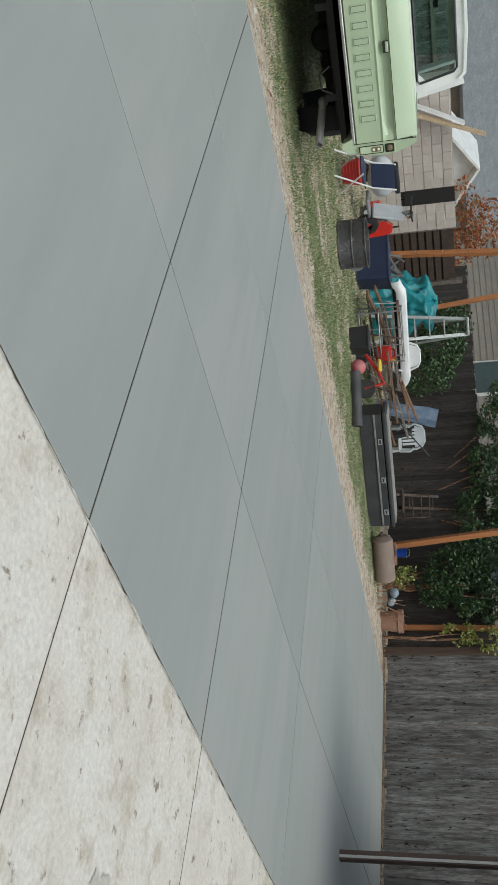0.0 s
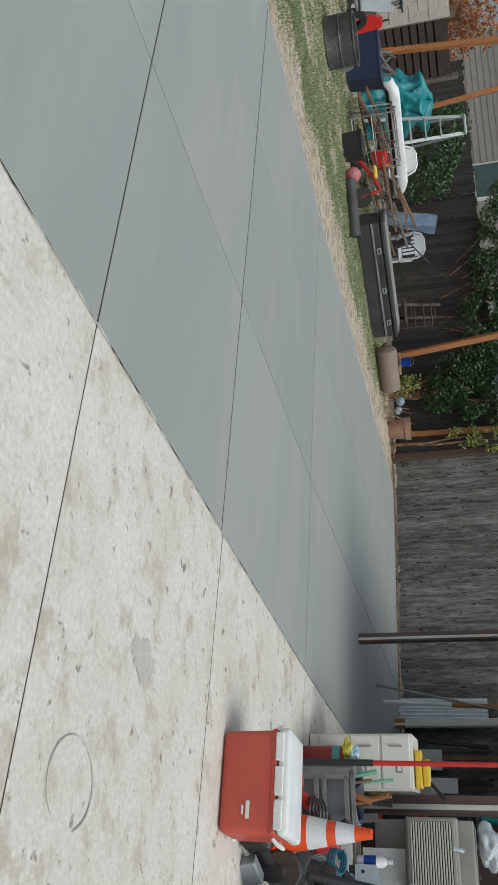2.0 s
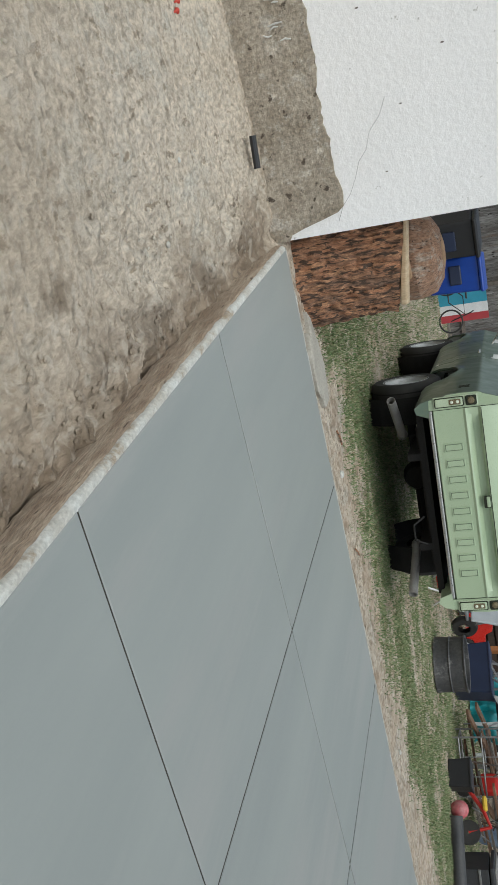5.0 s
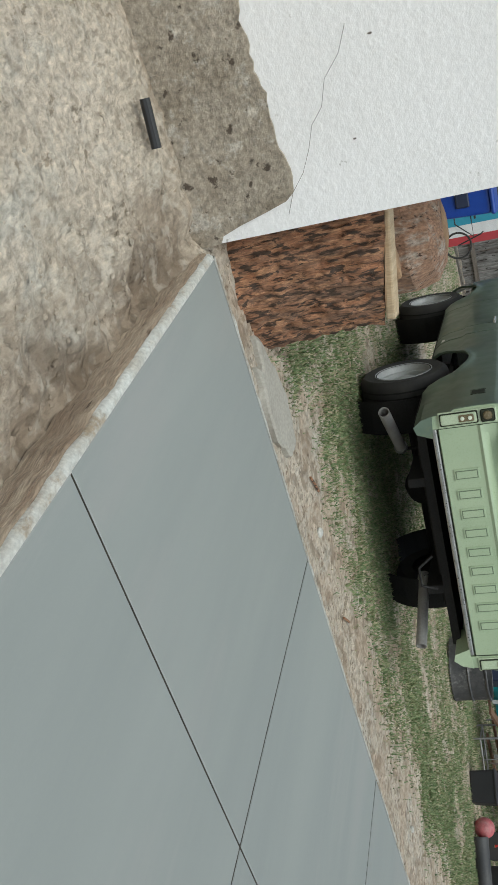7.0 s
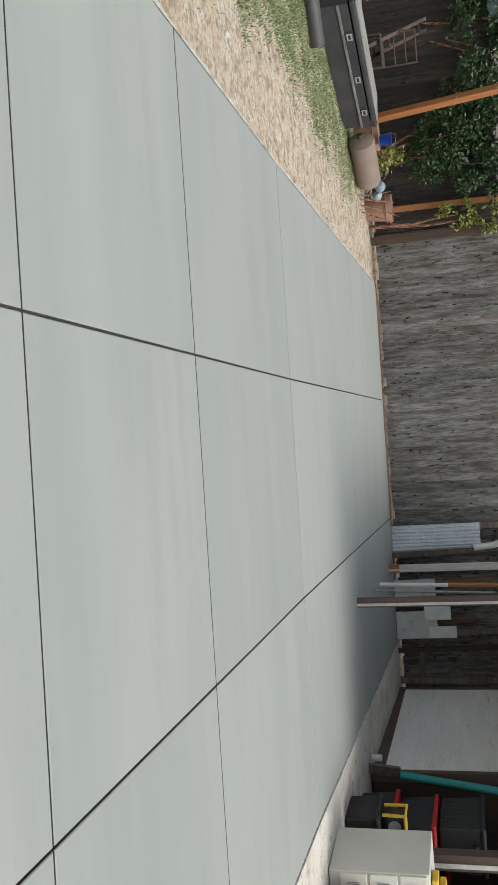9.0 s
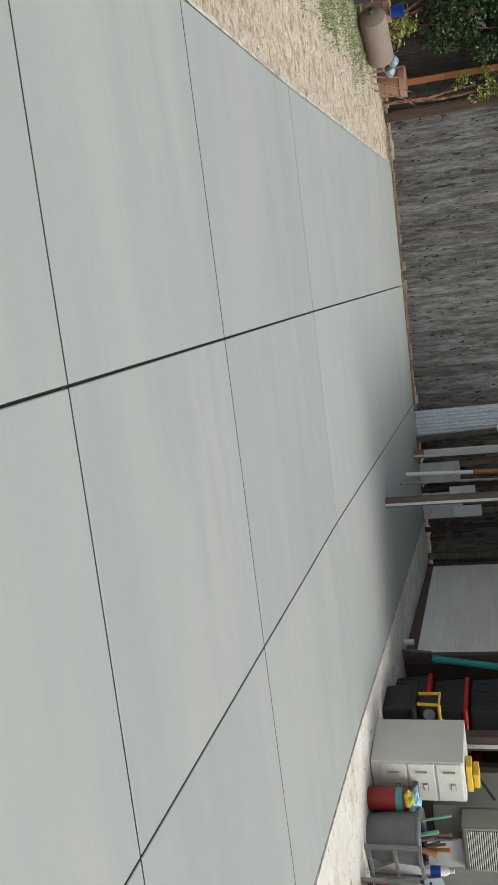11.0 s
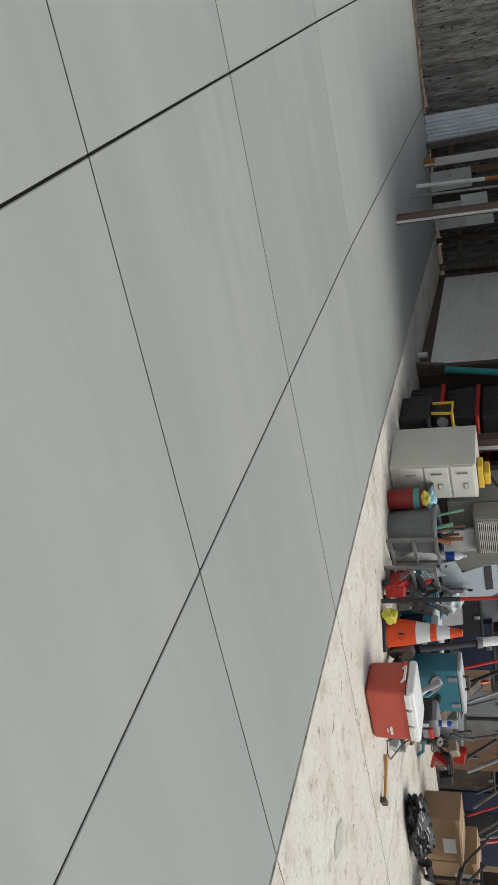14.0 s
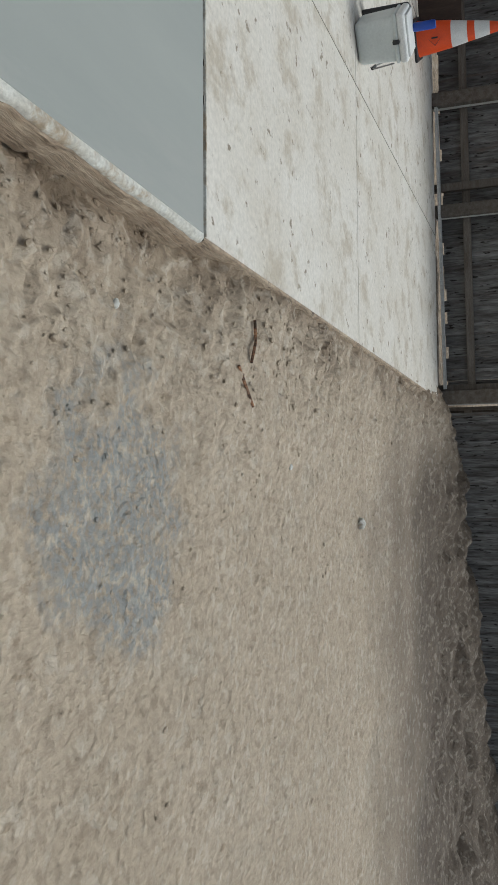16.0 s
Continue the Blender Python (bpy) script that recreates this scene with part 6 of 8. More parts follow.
part("fork", tube([(0.4, 0, 0.25), (0.26, 0, 0.68), (0.26, 0.2, 0.72)], 0.014, 6), M_BLACK, bike)
part("saddle", box((0.2, 0.1, 0.04), (-0.14, 0, 0.62), 0.015), M_BLACK, bike)


def far_tree(base, height, spread, label, mat, seed, count=2600, size=0.22):
    rnd = random.Random(seed)
    blobs = [(base[0] + rnd.uniform(-1, 1) * spread * 0.7, base[1] + rnd.uniform(-1, 1) * spread * 0.7, base[2] + height * rnd.uniform(0.55, 0.95), spread * rnd.uniform(0.35, 0.6), spread * rnd.uniform(0.35, 0.6), height * rnd.uniform(0.12, 0.22)) for _ in range(8)]
    ob = shrub("tree", label, "tree", base, blobs, count, size, mat, seed)
    part("trunk", tube([(0, 0, -0.1), (0.1, 0.05, height * 0.3), (0.0, 0.1, height * 0.7)], [0.2, 0.15, 0.06], 10), M_BARK, ob)
    return ob


M_RUSTLEAF = leafy("rust_leaves", (0.25, 0.07, 0.025), (0.32, 0.12, 0.05), (0.2, 0.14, 0.06))
far_tree((-16.5, 12.0, 0), 3.2, 1.5, "small tree with rust-orange leaves beyond the wall", M_RUSTLEAF, 41, 1500, 0.14)
far_tree((-33, 10, 0), 9, 5, "large green tree far behind a roof", M_LEAF, 42)
far_tree((-30, -4, 0), 8, 4.5, "green tree far beyond the street fence", M_LEAF, 43)
far_tree((-14, 22, 0), 7, 3.5, "green tree behind the neighbouring house", M_LEAF, 44)

# ---- covered storage corner ----
M_BROWNPAINT = material("brown_painted_timber", (0.115, 0.075, 0.06), (0.09, 0.058, 0.047), 3, 0.6, 0, 40, 0.2, 0.1, stretch=(5, 5, 0.6), spots=(0.33, 0.30, 0.27), spot_scale=6, spot_size=0.27)
M_WHITEWOOD = material("flaking_white_timber", (0.66, 0.65, 0.61), (0.52, 0.50, 0.46), 4, 0.75, 0, 40, 0.2, 0.2, stretch=(5, 5, 0.7), spots=(0.30, 0.15, 0.08), spot_scale=4, spot_size=0.30)
M_PANELW = material("grimy_white_panel", (0.88, 0.87, 0.83), (0.80, 0.78, 0.74), 1.5, 0.6, 0, 20, 0.12, 0.05, stretch=(1, 0.5, 5), spots=(0.40, 0.38, 0.35), spot_scale=3, spot_size=0.33)
M_BEIGE = material("beige_sheet_metal", (0.33, 0.32, 0.285), (0.28, 0.27, 0.235), 3, 0.5, 0.1, 60, 0.12, 0.05)
M_CABINET = material("off_white_cabinet_paint", (0.68, 0.66, 0.59), (0.63, 0.61, 0.54), 2, 0.45, 0, 60, 0.06, 0.03, spots=(0.38, 0.34, 0.28), spot_scale=5, spot_size=0.25)
M_ORANGE = material("orange_cone_plastic", (0.78, 0.085, 0.012), (0.68, 0.07, 0.012), 5, 0.5, 0, 60, 0.1, 0.03)
M_REFLECT = plain("white_reflective_band", (0.76, 0.76, 0.75), 0.4)
M_COOLER = material("faded_red_plastic", (0.50, 0.085, 0.055), (0.45, 0.07, 0.045), 3, 0.5, 0, 60, 0.08, 0.03)
M_REDCAN = material("scuffed_red_paint", (0.28, 0.02, 0.018), (0.22, 0.016, 0.015), 4, 0.5, 0, 50, 0.15, 0.05, spots=(0.5, 0.45, 0.42), spot_scale=14, spot_size=0.27)
M_BLUEGREY = material("pressed_galvanised_sheet", (0.42, 0.46, 0.48), (0.36, 0.40, 0.42), 3, 0.4, 0.5, 50, 0.1)
M_POLY = plain("cloudy_plastic_wrap", (0.48, 0.52, 0.54), 0.3)
M_TEALBOX = plain("teal_plastic", (0.02, 0.15, 0.22), 0.45)
M_MARBLE = material("mottled_white_board", (0.58, 0.57, 0.55), (0.50, 0.49, 0.48), 4, 0.6, 0, 30, 0.1, 0.05, spots=(0.30, 0.29, 0.28), spot_scale=8, spot_size=0.36)
M_GREENC = plain("pale_green_plastic", (0.20, 0.45, 0.30), 0.5)
M_RAGY = material("yellow_cloth", (0.68, 0.62, 0.08), (0.55, 0.5, 0.07), 8, 0.9)
M_RAGB = material("pale_blue_cloth", (0.25, 0.50, 0.66), (0.42, 0.62, 0.70), 10, 0.9)

roof = tagged(thing("patio_roof", "low timber patio roof on brown posts", "roof", pose(0, 0, 0)), kind="structure")
part("deck", slab_box(2.70, 11.2, 6.1, 11.9, 2.52, 2.60), M_BROWN, roof)
for k in range(12):
    part("rafter", slab_box(3.0 + 0.72 * k, 3.05 + 0.72 * k, 6.1, 11.8, 2.38, 2.518), M_BROWN, roof)
part("fascia", slab_box(2.9, 11.22, 6.02, 6.065, 2.34, 2.62), M_BROWNPAINT, roof)
part("beam", slab_box(2.36, 2.47, 5.8, 11.6, 2.24, 2.378), M_BROWNPAINT, roof)


def roof_post(x, y, wd, mat, label, top=2.24, dx=0.0, dy=0.0, foot=None):
    ob = thing("roof_post", label, "post", pose(x, y, rise(y)))
    part("shaft", bar((0, 0, 0), (dx, dy, top - rise(y)), wd, wd), mat, ob)
    part("edge_strip", bar((wd * 0.18, -wd / 2 - 0.003, 0), (wd * 0.18 + dx, -wd / 2 - 0.003 + dy, top - rise(y)), wd * 0.3, 0.006), M_WHITEWOOD, ob)
    if foot:
        part("foot", bar((0, 0, 0.0), (0, 0, 0.16), wd * 1.1, wd * 1.1), foot, ob, "bare rusty foot")
    return ob


roof_post(2.44, 7.50, 0.10, M_BROWNPAINT, "brown painted post standing on the fresh slab")
roof_post(2.55, 10.75, 0.10, M_WHITEWOOD, "flaking white post with a rusty foot", foot=M_ORANGE_WOOD)
roof_post(4.62, 5.92, 0.15, M_BROWNPAINT, "brown painted post behind a file cabinet", top=2.34)
p1 = thing("thin_pole", "thin white pole leaning under the roof", "pole", pose(0, 0, 0))
part("shaft", tube([(2.58, 9.55, 0.085), (2.62, 9.60, 1.0)], 0.028, 10), M_WHITE, p1)
part("wood_end", tube([(2.62, 9.60, 1.0), (2.66, 9.65, 2.2)], 0.032, 10), M_ORANGE_WOOD, p1)
tagged(part("grey_pole", tube([(2.55, 8.90, 0.075), (2.72, 9.5, 1.6)], 0.018, 10), M_GREYST), "thin grey pole leaning under the roof", "pole")

sheet = thing("corrugated_sheet", "upright corrugated metal sheet against the fence", "metal sheet", pose(1.98, 11.36, 0.11, -3, 0, 0))
bm = bmesh.new()
a = [bm.verts.new((0.44 * k / 60, 0.014 * math.sin(k / 60 * 2 * math.pi * 8), 0)) for k in range(61)]
b = [bm.verts.new((0.44 * k / 60, 0.014 * math.sin(k / 60 * 2 * math.pi * 8), 1.35)) for k in range(61)]
for k in range(60):
    bm.faces.new((a[k], a[k + 1], b[k + 1], b[k]))
bm.normal_update()
bmesh.ops.solidify(bm, geom=bm.faces[:], thickness=0.003)
part("sheet", bm, material("zinc_sheet", (0.72, 0.76, 0.80), (0.62, 0.66, 0.70), 3, 0.4, 0.3), sheet)
strip = thing("metal_trim", "curved white metal trim leaning on the fence", "trim", pose(0, 0, 0))
part("channel", bar((2.40, 11.34, 0.11), (2.36, 11.40, 1.35), 0.10, 0.02), M_LGREY, strip)
part("hook", tube([(2.36, 11.40, 1.35), (2.33, 11.40, 1.65), (2.24, 11.38, 1.85)], 0.05, 8), M_WHITE, strip)
rnd = random.Random(8)
for k in range(8):
    x = 2.45 + 0.21 * k + rnd.uniform(-0.04, 0.04)
    h = rnd.uniform(1.2, 2.1)
    tagged(part("old_plank", bar((x, 11.28, rise(11.28)), (x + rnd.uniform(-0.08, 0.08), 11.48, h), rnd.uniform(0.05, 0.10), 0.025), (M_RAIL, M_BROWN, M_PLANK)[k % 3]), "weathered board leaning against the fence", "board", "boards leaning on the fence")
for x, z, w, h, m in ((2.95, 0.12, 0.30, 0.62, M_MARBLE), (3.32, 0.55, 0.22, 0.40, M_WHITE), (3.50, 0.12, 0.42, 0.62, M_MARBLE), (3.62, 0.6, 0.18, 0.42, M_WHITE)):
    tagged(part("sign_board", box((w, 0.02, h), (x, 11.22 + 0.03 * z, z + h / 2), 0.004, (-4, 0, 0)), m), "stained white board leaning under the roof", "board", "white boards under the roof")

shed = tagged(thing("shed", "white panelled shed wall on a brown plinth", "shed", pose(4.45, 7.70, rise(9.0))), kind="structure")
part("plinth", slab_box(0.02, 0.6, -0.02, 3.45, -0.05, 0.13), M_BROWNPAINT, shed)
part("panel", slab_box(0.0, 0.06, 0.03, 3.35, 0.134, 2.28), M_PANELW, shed, "grimy white wall panel")
part("corner_trim", slab_box(-0.01, 0.10, -0.08, 0.026, 0.0, 2.28), M_BROWNPAINT, shed)
part("corner_trim", slab_box(-0.01, 0.10, 3.354, 3.46, 0.0, 2.28), M_BROWNPAINT, shed)
part("side", slab_box(0.10, 3.5, -0.06, 0.0, 0.0, 2.28), M_BROWN, shed)
tagged(part("plumbing_cap", tube([(4.36, 7.86, rise(7.8)), (4.36, 7.86, 0.17)], 0.04, 14), M_WHITE), "short white plumbing cap beside a shed", "pipe cap")
paddle = thing("paddle", "teal boat paddle leaning against the shed", "paddle", pose(0, 0, 0))
part("shaft", tube([(4.40, 7.45, 0.42), (4.52, 7.30, 1.7)], 0.042, 10), plain("teal_shaft", (0.03, 0.30, 0.30), 0.5), paddle)
part("blade", box((0.22, 0.035, 0.36), (4.37, 7.50, 0.24), 0.016, (4, 5, 40)), M_RAIL, paddle, "brown wooden blade")


def tote(m, size, mat, lid, label, ribs=7):
    ob = thing("storage_tote", label, "tote", m)
    w, d, h = size
    part("body", box((w, d, h), (0, 0, h / 2), 0.025, taper=1.08, seg=2), mat, ob)
    part("lid", box((w * 1.14, d * 1.14, 0.05), (0, 0, h + 0.012), 0.018), lid, ob)
    for k in range(ribs):
        part("rib", box((0.018, d * 1.06, h * 0.7), (-w * 0.42 + w * 0.84 * k / max(ribs - 1, 1), 0, h * 0.45), 0.006), mat, ob)
    for s in (-1, 1):
        part("handle", box((0.03, d * 0.4, 0.04), (s * w * 0.58, 0, h * 0.86), 0.012), lid, ob)
    return ob


tote(on(4.66, 6.62, 92), (0.76, 0.44, 0.38), M_BLACK, M_RED, "black ribbed storage tote with a red lid")
tote(on(4.70, 6.65, 90, 0.43), (0.74, 0.44, 0.36), M_BLACK, M_RED, "black storage tote with a red lid, stacked")
tote(on(4.70, 6.66, 91, 0.85), (0.74, 0.44, 0.42), M_BLACK, M_BLACK, "black storage tote with a black lid, stacked on top")
tote(on(4.36, 6.05, 95), (0.46, 0.34, 0.30), M_BLACK, M_BLACK, "small black ribbed storage crate on the patio", 9)
tote(on(5.35, 6.7, 90), (0.7, 0.44, 0.40), M_NAVY, M_BLACK, "dark storage tote deep under the roof")
tote(on(5.35, 6.7, 90, 0.46), (0.7, 0.44, 0.40), M_BLACK, M_RED, "black storage tote deep under the roof")
radio = thing("jobsite_radio", "yellow and black jobsite radio beside a tote", "radio", on(4.36, 6.02, 5, 0.345))
part("body", box((0.28, 0.2, 0.2), (0, 0, 0.12), 0.03), M_BLACK, radio)
part("speaker", lathe([(0, 0.0), (0.06, 0.005), (0.065, 0.0)], 18, m=pose(-0.04, -0.105, 0.12, 90, 0, 0)), M_GREYP, radio)
for s in (-1, 1):
    part("guard", tube([(s * 0.16, -0.1, 0.01), (s * 0.16, -0.12, 0.23), (s * 0.16, 0.1, 0.23), (s * 0.16, 0.1, 0.01)], 0.018, 8), M_YEL, radio, "yellow guard bar")
part("guard", tube([(-0.16, -0.12, 0.23), (0.16, -0.12, 0.23)], 0.018, 8), M_YEL, radio)

cabinet = thing("file_cabinet", "off-white steel file cabinet with drawers shut", "cabinet", on(4.26, 4.86, 10))
part("body", box((0.45, 0.62, 0.86), (0.225, 0.31, 0.44), 0.006), M_CABINET, cabinet)
for k, (z, h) in enumerate(((0.10, 0.24), (0.36, 0.24), (0.62, 0.23))):
    dr = part("drawer", box((0.42, 0.02, h), (0.225, -0.008, z + h / 2), 0.006), M_CABINET, cabinet)
    part("handle", box((0.012, 0.018, 0.11), (0.10, -0.026, z + h / 2), 0.004), M_STEEL, dr)
    part("label_holder", box((0.075, 0.008, 0.05), (0.27, -0.022, z + h * 0.62), 0.003), M_STEEL, dr)
    part("label_card", box((0.055, 0.004, 0.032), (0.27, -0.0285, z + h * 0.62)), M_WHITE, dr)
for k, (x, y, z, s) in enumerate(((4.50, 5.08, 0.91, 0.30), (4.52, 5.10, 0.97, 0.20))):
    tagged(part("foam_block", box((s, 0.16, 0.055), (x, y, z), 0.012, (0, 0, 10 + 12 * k)), M_YEL), "yellow foam block on a file cabinet", "foam block", "foam blocks on the cabinet")
tagged(part("dark_rod", tube([(4.50, 5.2, 0.92), (4.75, 5.05, 1.12)], 0.015, 6), M_BLACK), "black rod lying on a file cabinet", "rod")


def crumple(name, at, r, mat, label, category, seed, flat=0.6, group=""):
    bm = bmesh.new()
    bmesh.ops.create_icosphere(bm, subdivisions=4, radius=r)
    for v in bm.verts:
        n = noise.noise(v.co * (1.3 / r) + Vector((seed, 0, 0)))
        n2 = abs(noise.noise(v.co * (2.2 / r) + Vector((0, seed, 0))))
        v.co *= 1 + 0.5 * n - 0.35 * n2
        v.co.x *= 1.25
        v.co.z *= flat
    lo = min(v.co.z for v in bm.verts)
    bmesh.ops.translate(bm, vec=(at[0], at[1], at[2] - lo), verts=bm.verts[:])
    return tagged(smooth(part(name, bm, mat), 120), label, category, group)


can = thing("red_canister", "scuffed red metal canister on the patio", "canister", on(4.52, 4.66))
smooth(part("body", lathe([(0, 0), (0.098, 0), (0.105, 0.01), (0.105, 0.34), (0.098, 0.355), (0, 0.36)], 28), M_REDCAN, can), 35)
part("sticker", lathe([(0.1065, 0.26), (0.1065, 0.32)], 28), plain("teal_sticker", (0.08, 0.35, 0.36), 0.5), can)
crumple("rag", (4.53, 4.64, 0.355), 0.10, M_RAGB, "pale blue rag on a red canister", "rag", 3)
crumple("rag", (4.47, 4.58, 0.34), 0.07, M_RAGY, "yellow rag on a red canister", "rag", 5)

bin_ = thing("dustbin", "scratched grey plastic dustbin full of odds", "bin", on(4.80, 4.50))
smooth(part("tub", lathe([(0, 0), (0.19, 0), (0.20, 0.02), (0.235, 0.44), (0.25, 0.45), (0.255, 0.49), (0.235, 0.495), (0.225, 0.46), (0.185, 0.03), (0, 0.03)], 32), material("scratched_grey_plastic", (0.17, 0.18, 0.19), (0.13, 0.14, 0.15), 4, 0.55, 0, 50, 0.12, 0.05, spots=(0.42, 0.44, 0.45), spot_scale=9, spot_size=0.27), bin_), 40)
part("rim", tube([(0.252 * math.cos(a), 0.252 * math.sin(a), 0.475) for a in np.linspace(0, 6.283, 33)[:-1]], 0.014, 6, closed=True), M_GREYP, bin_)
rnd = random.Random(31)
for k in range(9):
    a = rnd.uniform(0, 6.28)
    x, y = 4.80 + 0.12 * math.cos(a), 4.50 + 0.12 * math.sin(a)
    tagged(part("loose_stick", tube([(x, y, 0.32), (x + rnd.uniform(-0.1, 0.14), y + rnd.uniform(-0.1, 0.1), rnd.uniform(0.56, 0.74))], rnd.uniform(0.012, 0.028), 8), (M_PLANK, M_BLACK, M_GREENC, M_ORANGE_WOOD)[k % 4]), "old tool handle sticking out of a dustbin", "tool", "tools in the dustbin")
for k in range(3):
    tagged(smooth(part("spray_can", lathe([(0, 0), (0.033, 0), (0.033, 0.15), (0.02, 0.17), (0.015, 0.2), (0, 0.2)], 16, m=pose(4.72 + 0.09 * k, 4.62, 0.44, 70, 0, 20 * k)), M_NAVY), 40), "dark spray can lying in a dustbin", "spray can", "spray cans in the dustbin")

frame_ob = thing("metal_stand", "grey tubular metal stand on the patio", "stand", on(4.95, 4.12, 20))
for x in (-0.20, 0.20):
    part("leg", bar((x, -0.16, 0), (x, -0.16, 0.50), 0.035, 0.03), M_GREYST, frame_ob)
    part("leg", bar((x, 0.16, 0), (x, 0.16, 0.50), 0.035, 0.03), M_GREYST, frame_ob)
for z in (0.03, 0.26, 0.48):
    for y in (-0.16, 0.16):
        part("rail", bar((-0.2, y, z), (0.2, y, z), 0.03, 0.03), M_GREYST, frame_ob)
jack = thing("trolley_jack", "red trolley jack with a long handle", "jack", on(4.98, 3.86, 70))
part("chassis", box((0.46, 0.12, 0.10), (0, 0, 0.08), 0.02), M_RED, jack)
part("lift_arm", bar((-0.18, 0, 0.1), (0.1, 0, 0.22), 0.07, 0.05), M_RED, jack)
part("saddle", lathe([(0, 0), (0.05, 0), (0.06, 0.03), (0, 0.03)], 16, m=pose(0.1, 0, 0.22)), M_BLACK, jack)
for x in (-0.18, 0.18):
    for s in (-1, 1):
        part("wheel", lathe([(0.01, -0.015), (0.035, -0.02), (0.035, 0.02), (0.01, 0.015)], 14, m=pose(x, s * 0.075, 0.035, 90, 0, 0)), M_RUBBER, jack)
part("socket", box((0.10, 0.09, 0.12), (-0.22, 0, 0.16), 0.02), M_RED, jack)
pole = thing("striped_pole", "tall pole, black below and red above", "pole", pose(0, 0, 0))
part("grip", tube([(4.83, 3.42, 0.03), (4.83, 3.45, 0.74)], 0.022, 10), M_BLACK, pole)
part("shaft", tube([(4.83, 3.45, 0.74), (4.83, 3.49, 1.62)], 0.017, 10), M_RED, pole)


def cone(m, label, s=1.0, cloth=False):
    ob = thing("traffic_cone", label, "traffic cone", m, "traffic cones")
    part("base", box((0.34 * s, 0.34 * s, 0.03), (0, 0, 0.015), 0.012), M_BLACK, ob, "black rubber base")
    smooth(part("cone", lathe([(0.145 * s, 0.028), (0.14 * s, 0.05), (0.108 * s, 0.30 * s + 0.0), (0.104 * s, 0.301 * s)], 32), M_ORANGE, ob), 40)
    part("band", lathe([(0.1065 * s, 0.30 * s), (0.083 * s, 0.43 * s)], 32), M_REFLECT, ob, "white reflective band")
    part("collar", lathe([(0.0825 * s, 0.43 * s), (0.073 * s, 0.49 * s)], 32), M_ORANGE, ob)
    part("band", lathe([(0.0735 * s, 0.49 * s), (0.052 * s, 0.61 * s)], 32), M_REFLECT, ob, "white reflective band")
    smooth(part("tip", lathe([(0.0515 * s, 0.61 * s), (0.036 * s, 0.69 * s), (0.034 * s, 0.72 * s), (0.026 * s, 0.725 * s), (0.024 * s, 0.69 * s)], 32), M_ORANGE, ob), 40)
    mark = part("emblem", tube([(0.06 * s, -0.128 * s, 0.17 * s), (0, -0.122 * s, 0.225 * s), (-0.06 * s, -0.128 * s, 0.17 * s), (0, -0.138 * s, 0.115 * s)], 0.005, 5, closed=True), M_BLACK, ob, "black diamond mark")
    part("emblem_bar", tube([(0, -0.134 * s, 0.145 * s), (0, -0.128 * s, 0.195 * s)], 0.009, 5), M_BLACK, mark)
    return ob


cone(on(5.27, 3.50, -35), "orange traffic cone with white bands on the patio")
crumple("rag", (5.04, 3.47, 0.0), 0.065, M_RAGY, "yellow cloth lying against a traffic cone", "rag", 9, 1.2)
cone(on(9.75, 1.72, -60), "tall orange traffic cone behind a pale bucket", 1.25)
cone(on(9.75, 2.45, -60), "tall orange traffic cone beside a cart", 1.25)

cooler = thing("cooler_box", "faded red cooler box with a white lid", "cooler", on(4.905, 2.35, 1))
smooth(part("body", box((0.56, 0.36, 0.33), (0.28, 0.18, 0.168), 0.04, seg=4, taper=1.02), M_COOLER, cooler), 50)
part("rim", box((0.58, 0.38, 0.04), (0.28, 0.18, 0.318), 0.018, seg=3), M_COOLER, cooler)
smooth(part("lid", box((0.585, 0.385, 0.07), (0.28, 0.18, 0.376), 0.028, seg=4), M_WHITE, cooler, "white plastic lid"), 50)
for x in (0.0, 0.19, 0.37):
    part("lid_tab", box((0.16, 0.02, 0.05), (0.095 + x, -0.012, 0.352), 0.008), M_WHITE, cooler)
for s in (0, 1):
    part("side_handle", tube([(-0.012 + 0.584 * s, 0.10, 0.30), (-0.045 + 0.65 * s, 0.11, 0.33), (-0.045 + 0.65 * s, 0.25, 0.33), (-0.012 + 0.584 * s, 0.26, 0.30)], 0.012, 8), M_WHITE, cooler, "white carry handle")
part("drain_cap", lathe([(0, 0.012), (0.018, 0.01), (0.02, 0)], 14, m=pose(0.572, 0.18, 0.05, 0, 90, 0)), M_WHITE, cooler)
part("emblem", box((0.095, 0.003, 0.022), (0.44, -0.0075, 0.175), 0.001), M_WHITE, cooler, "white emblem bar")
part("emblem", box((0.05, 0.003, 0.012), (0.44, -0.0068, 0.145), 0.001), M_WHITE, cooler)

toolbox = thing("battery_tool_box", "black and red upright job box on the patio", "tool box", on(5.76, 2.87, 10))
part("case", box((0.30, 0.26, 0.42), (0.15, 0.13, 0.215), 0.02, seg=3), M_BLACK, toolbox)
part("top_cap", box((0.27, 0.23, 0.06), (0.15, 0.13, 0.445), 0.02, seg=3), M_GREYP, toolbox)
part("red_panel", box((0.15, 0.02, 0.045), (0.19, -0.002, 0.405), 0.008), M_RED, toolbox, "red control panel")
part("panel_screen", box((0.13, 0.012, 0.05), (0.19, -0.004, 0.355), 0.004), M_GREYP, toolbox)
part("latch", box((0.05, 0.016, 0.06), (0.06, -0.004, 0.37), 0.006), M_LGREY, toolbox)
for k in range(2):
    part("side_rib", box((0.014, 0.01, 0.30), (0.02 + 0.26 * k, -0.003, 0.19), 0.004), M_BLACK, toolbox)
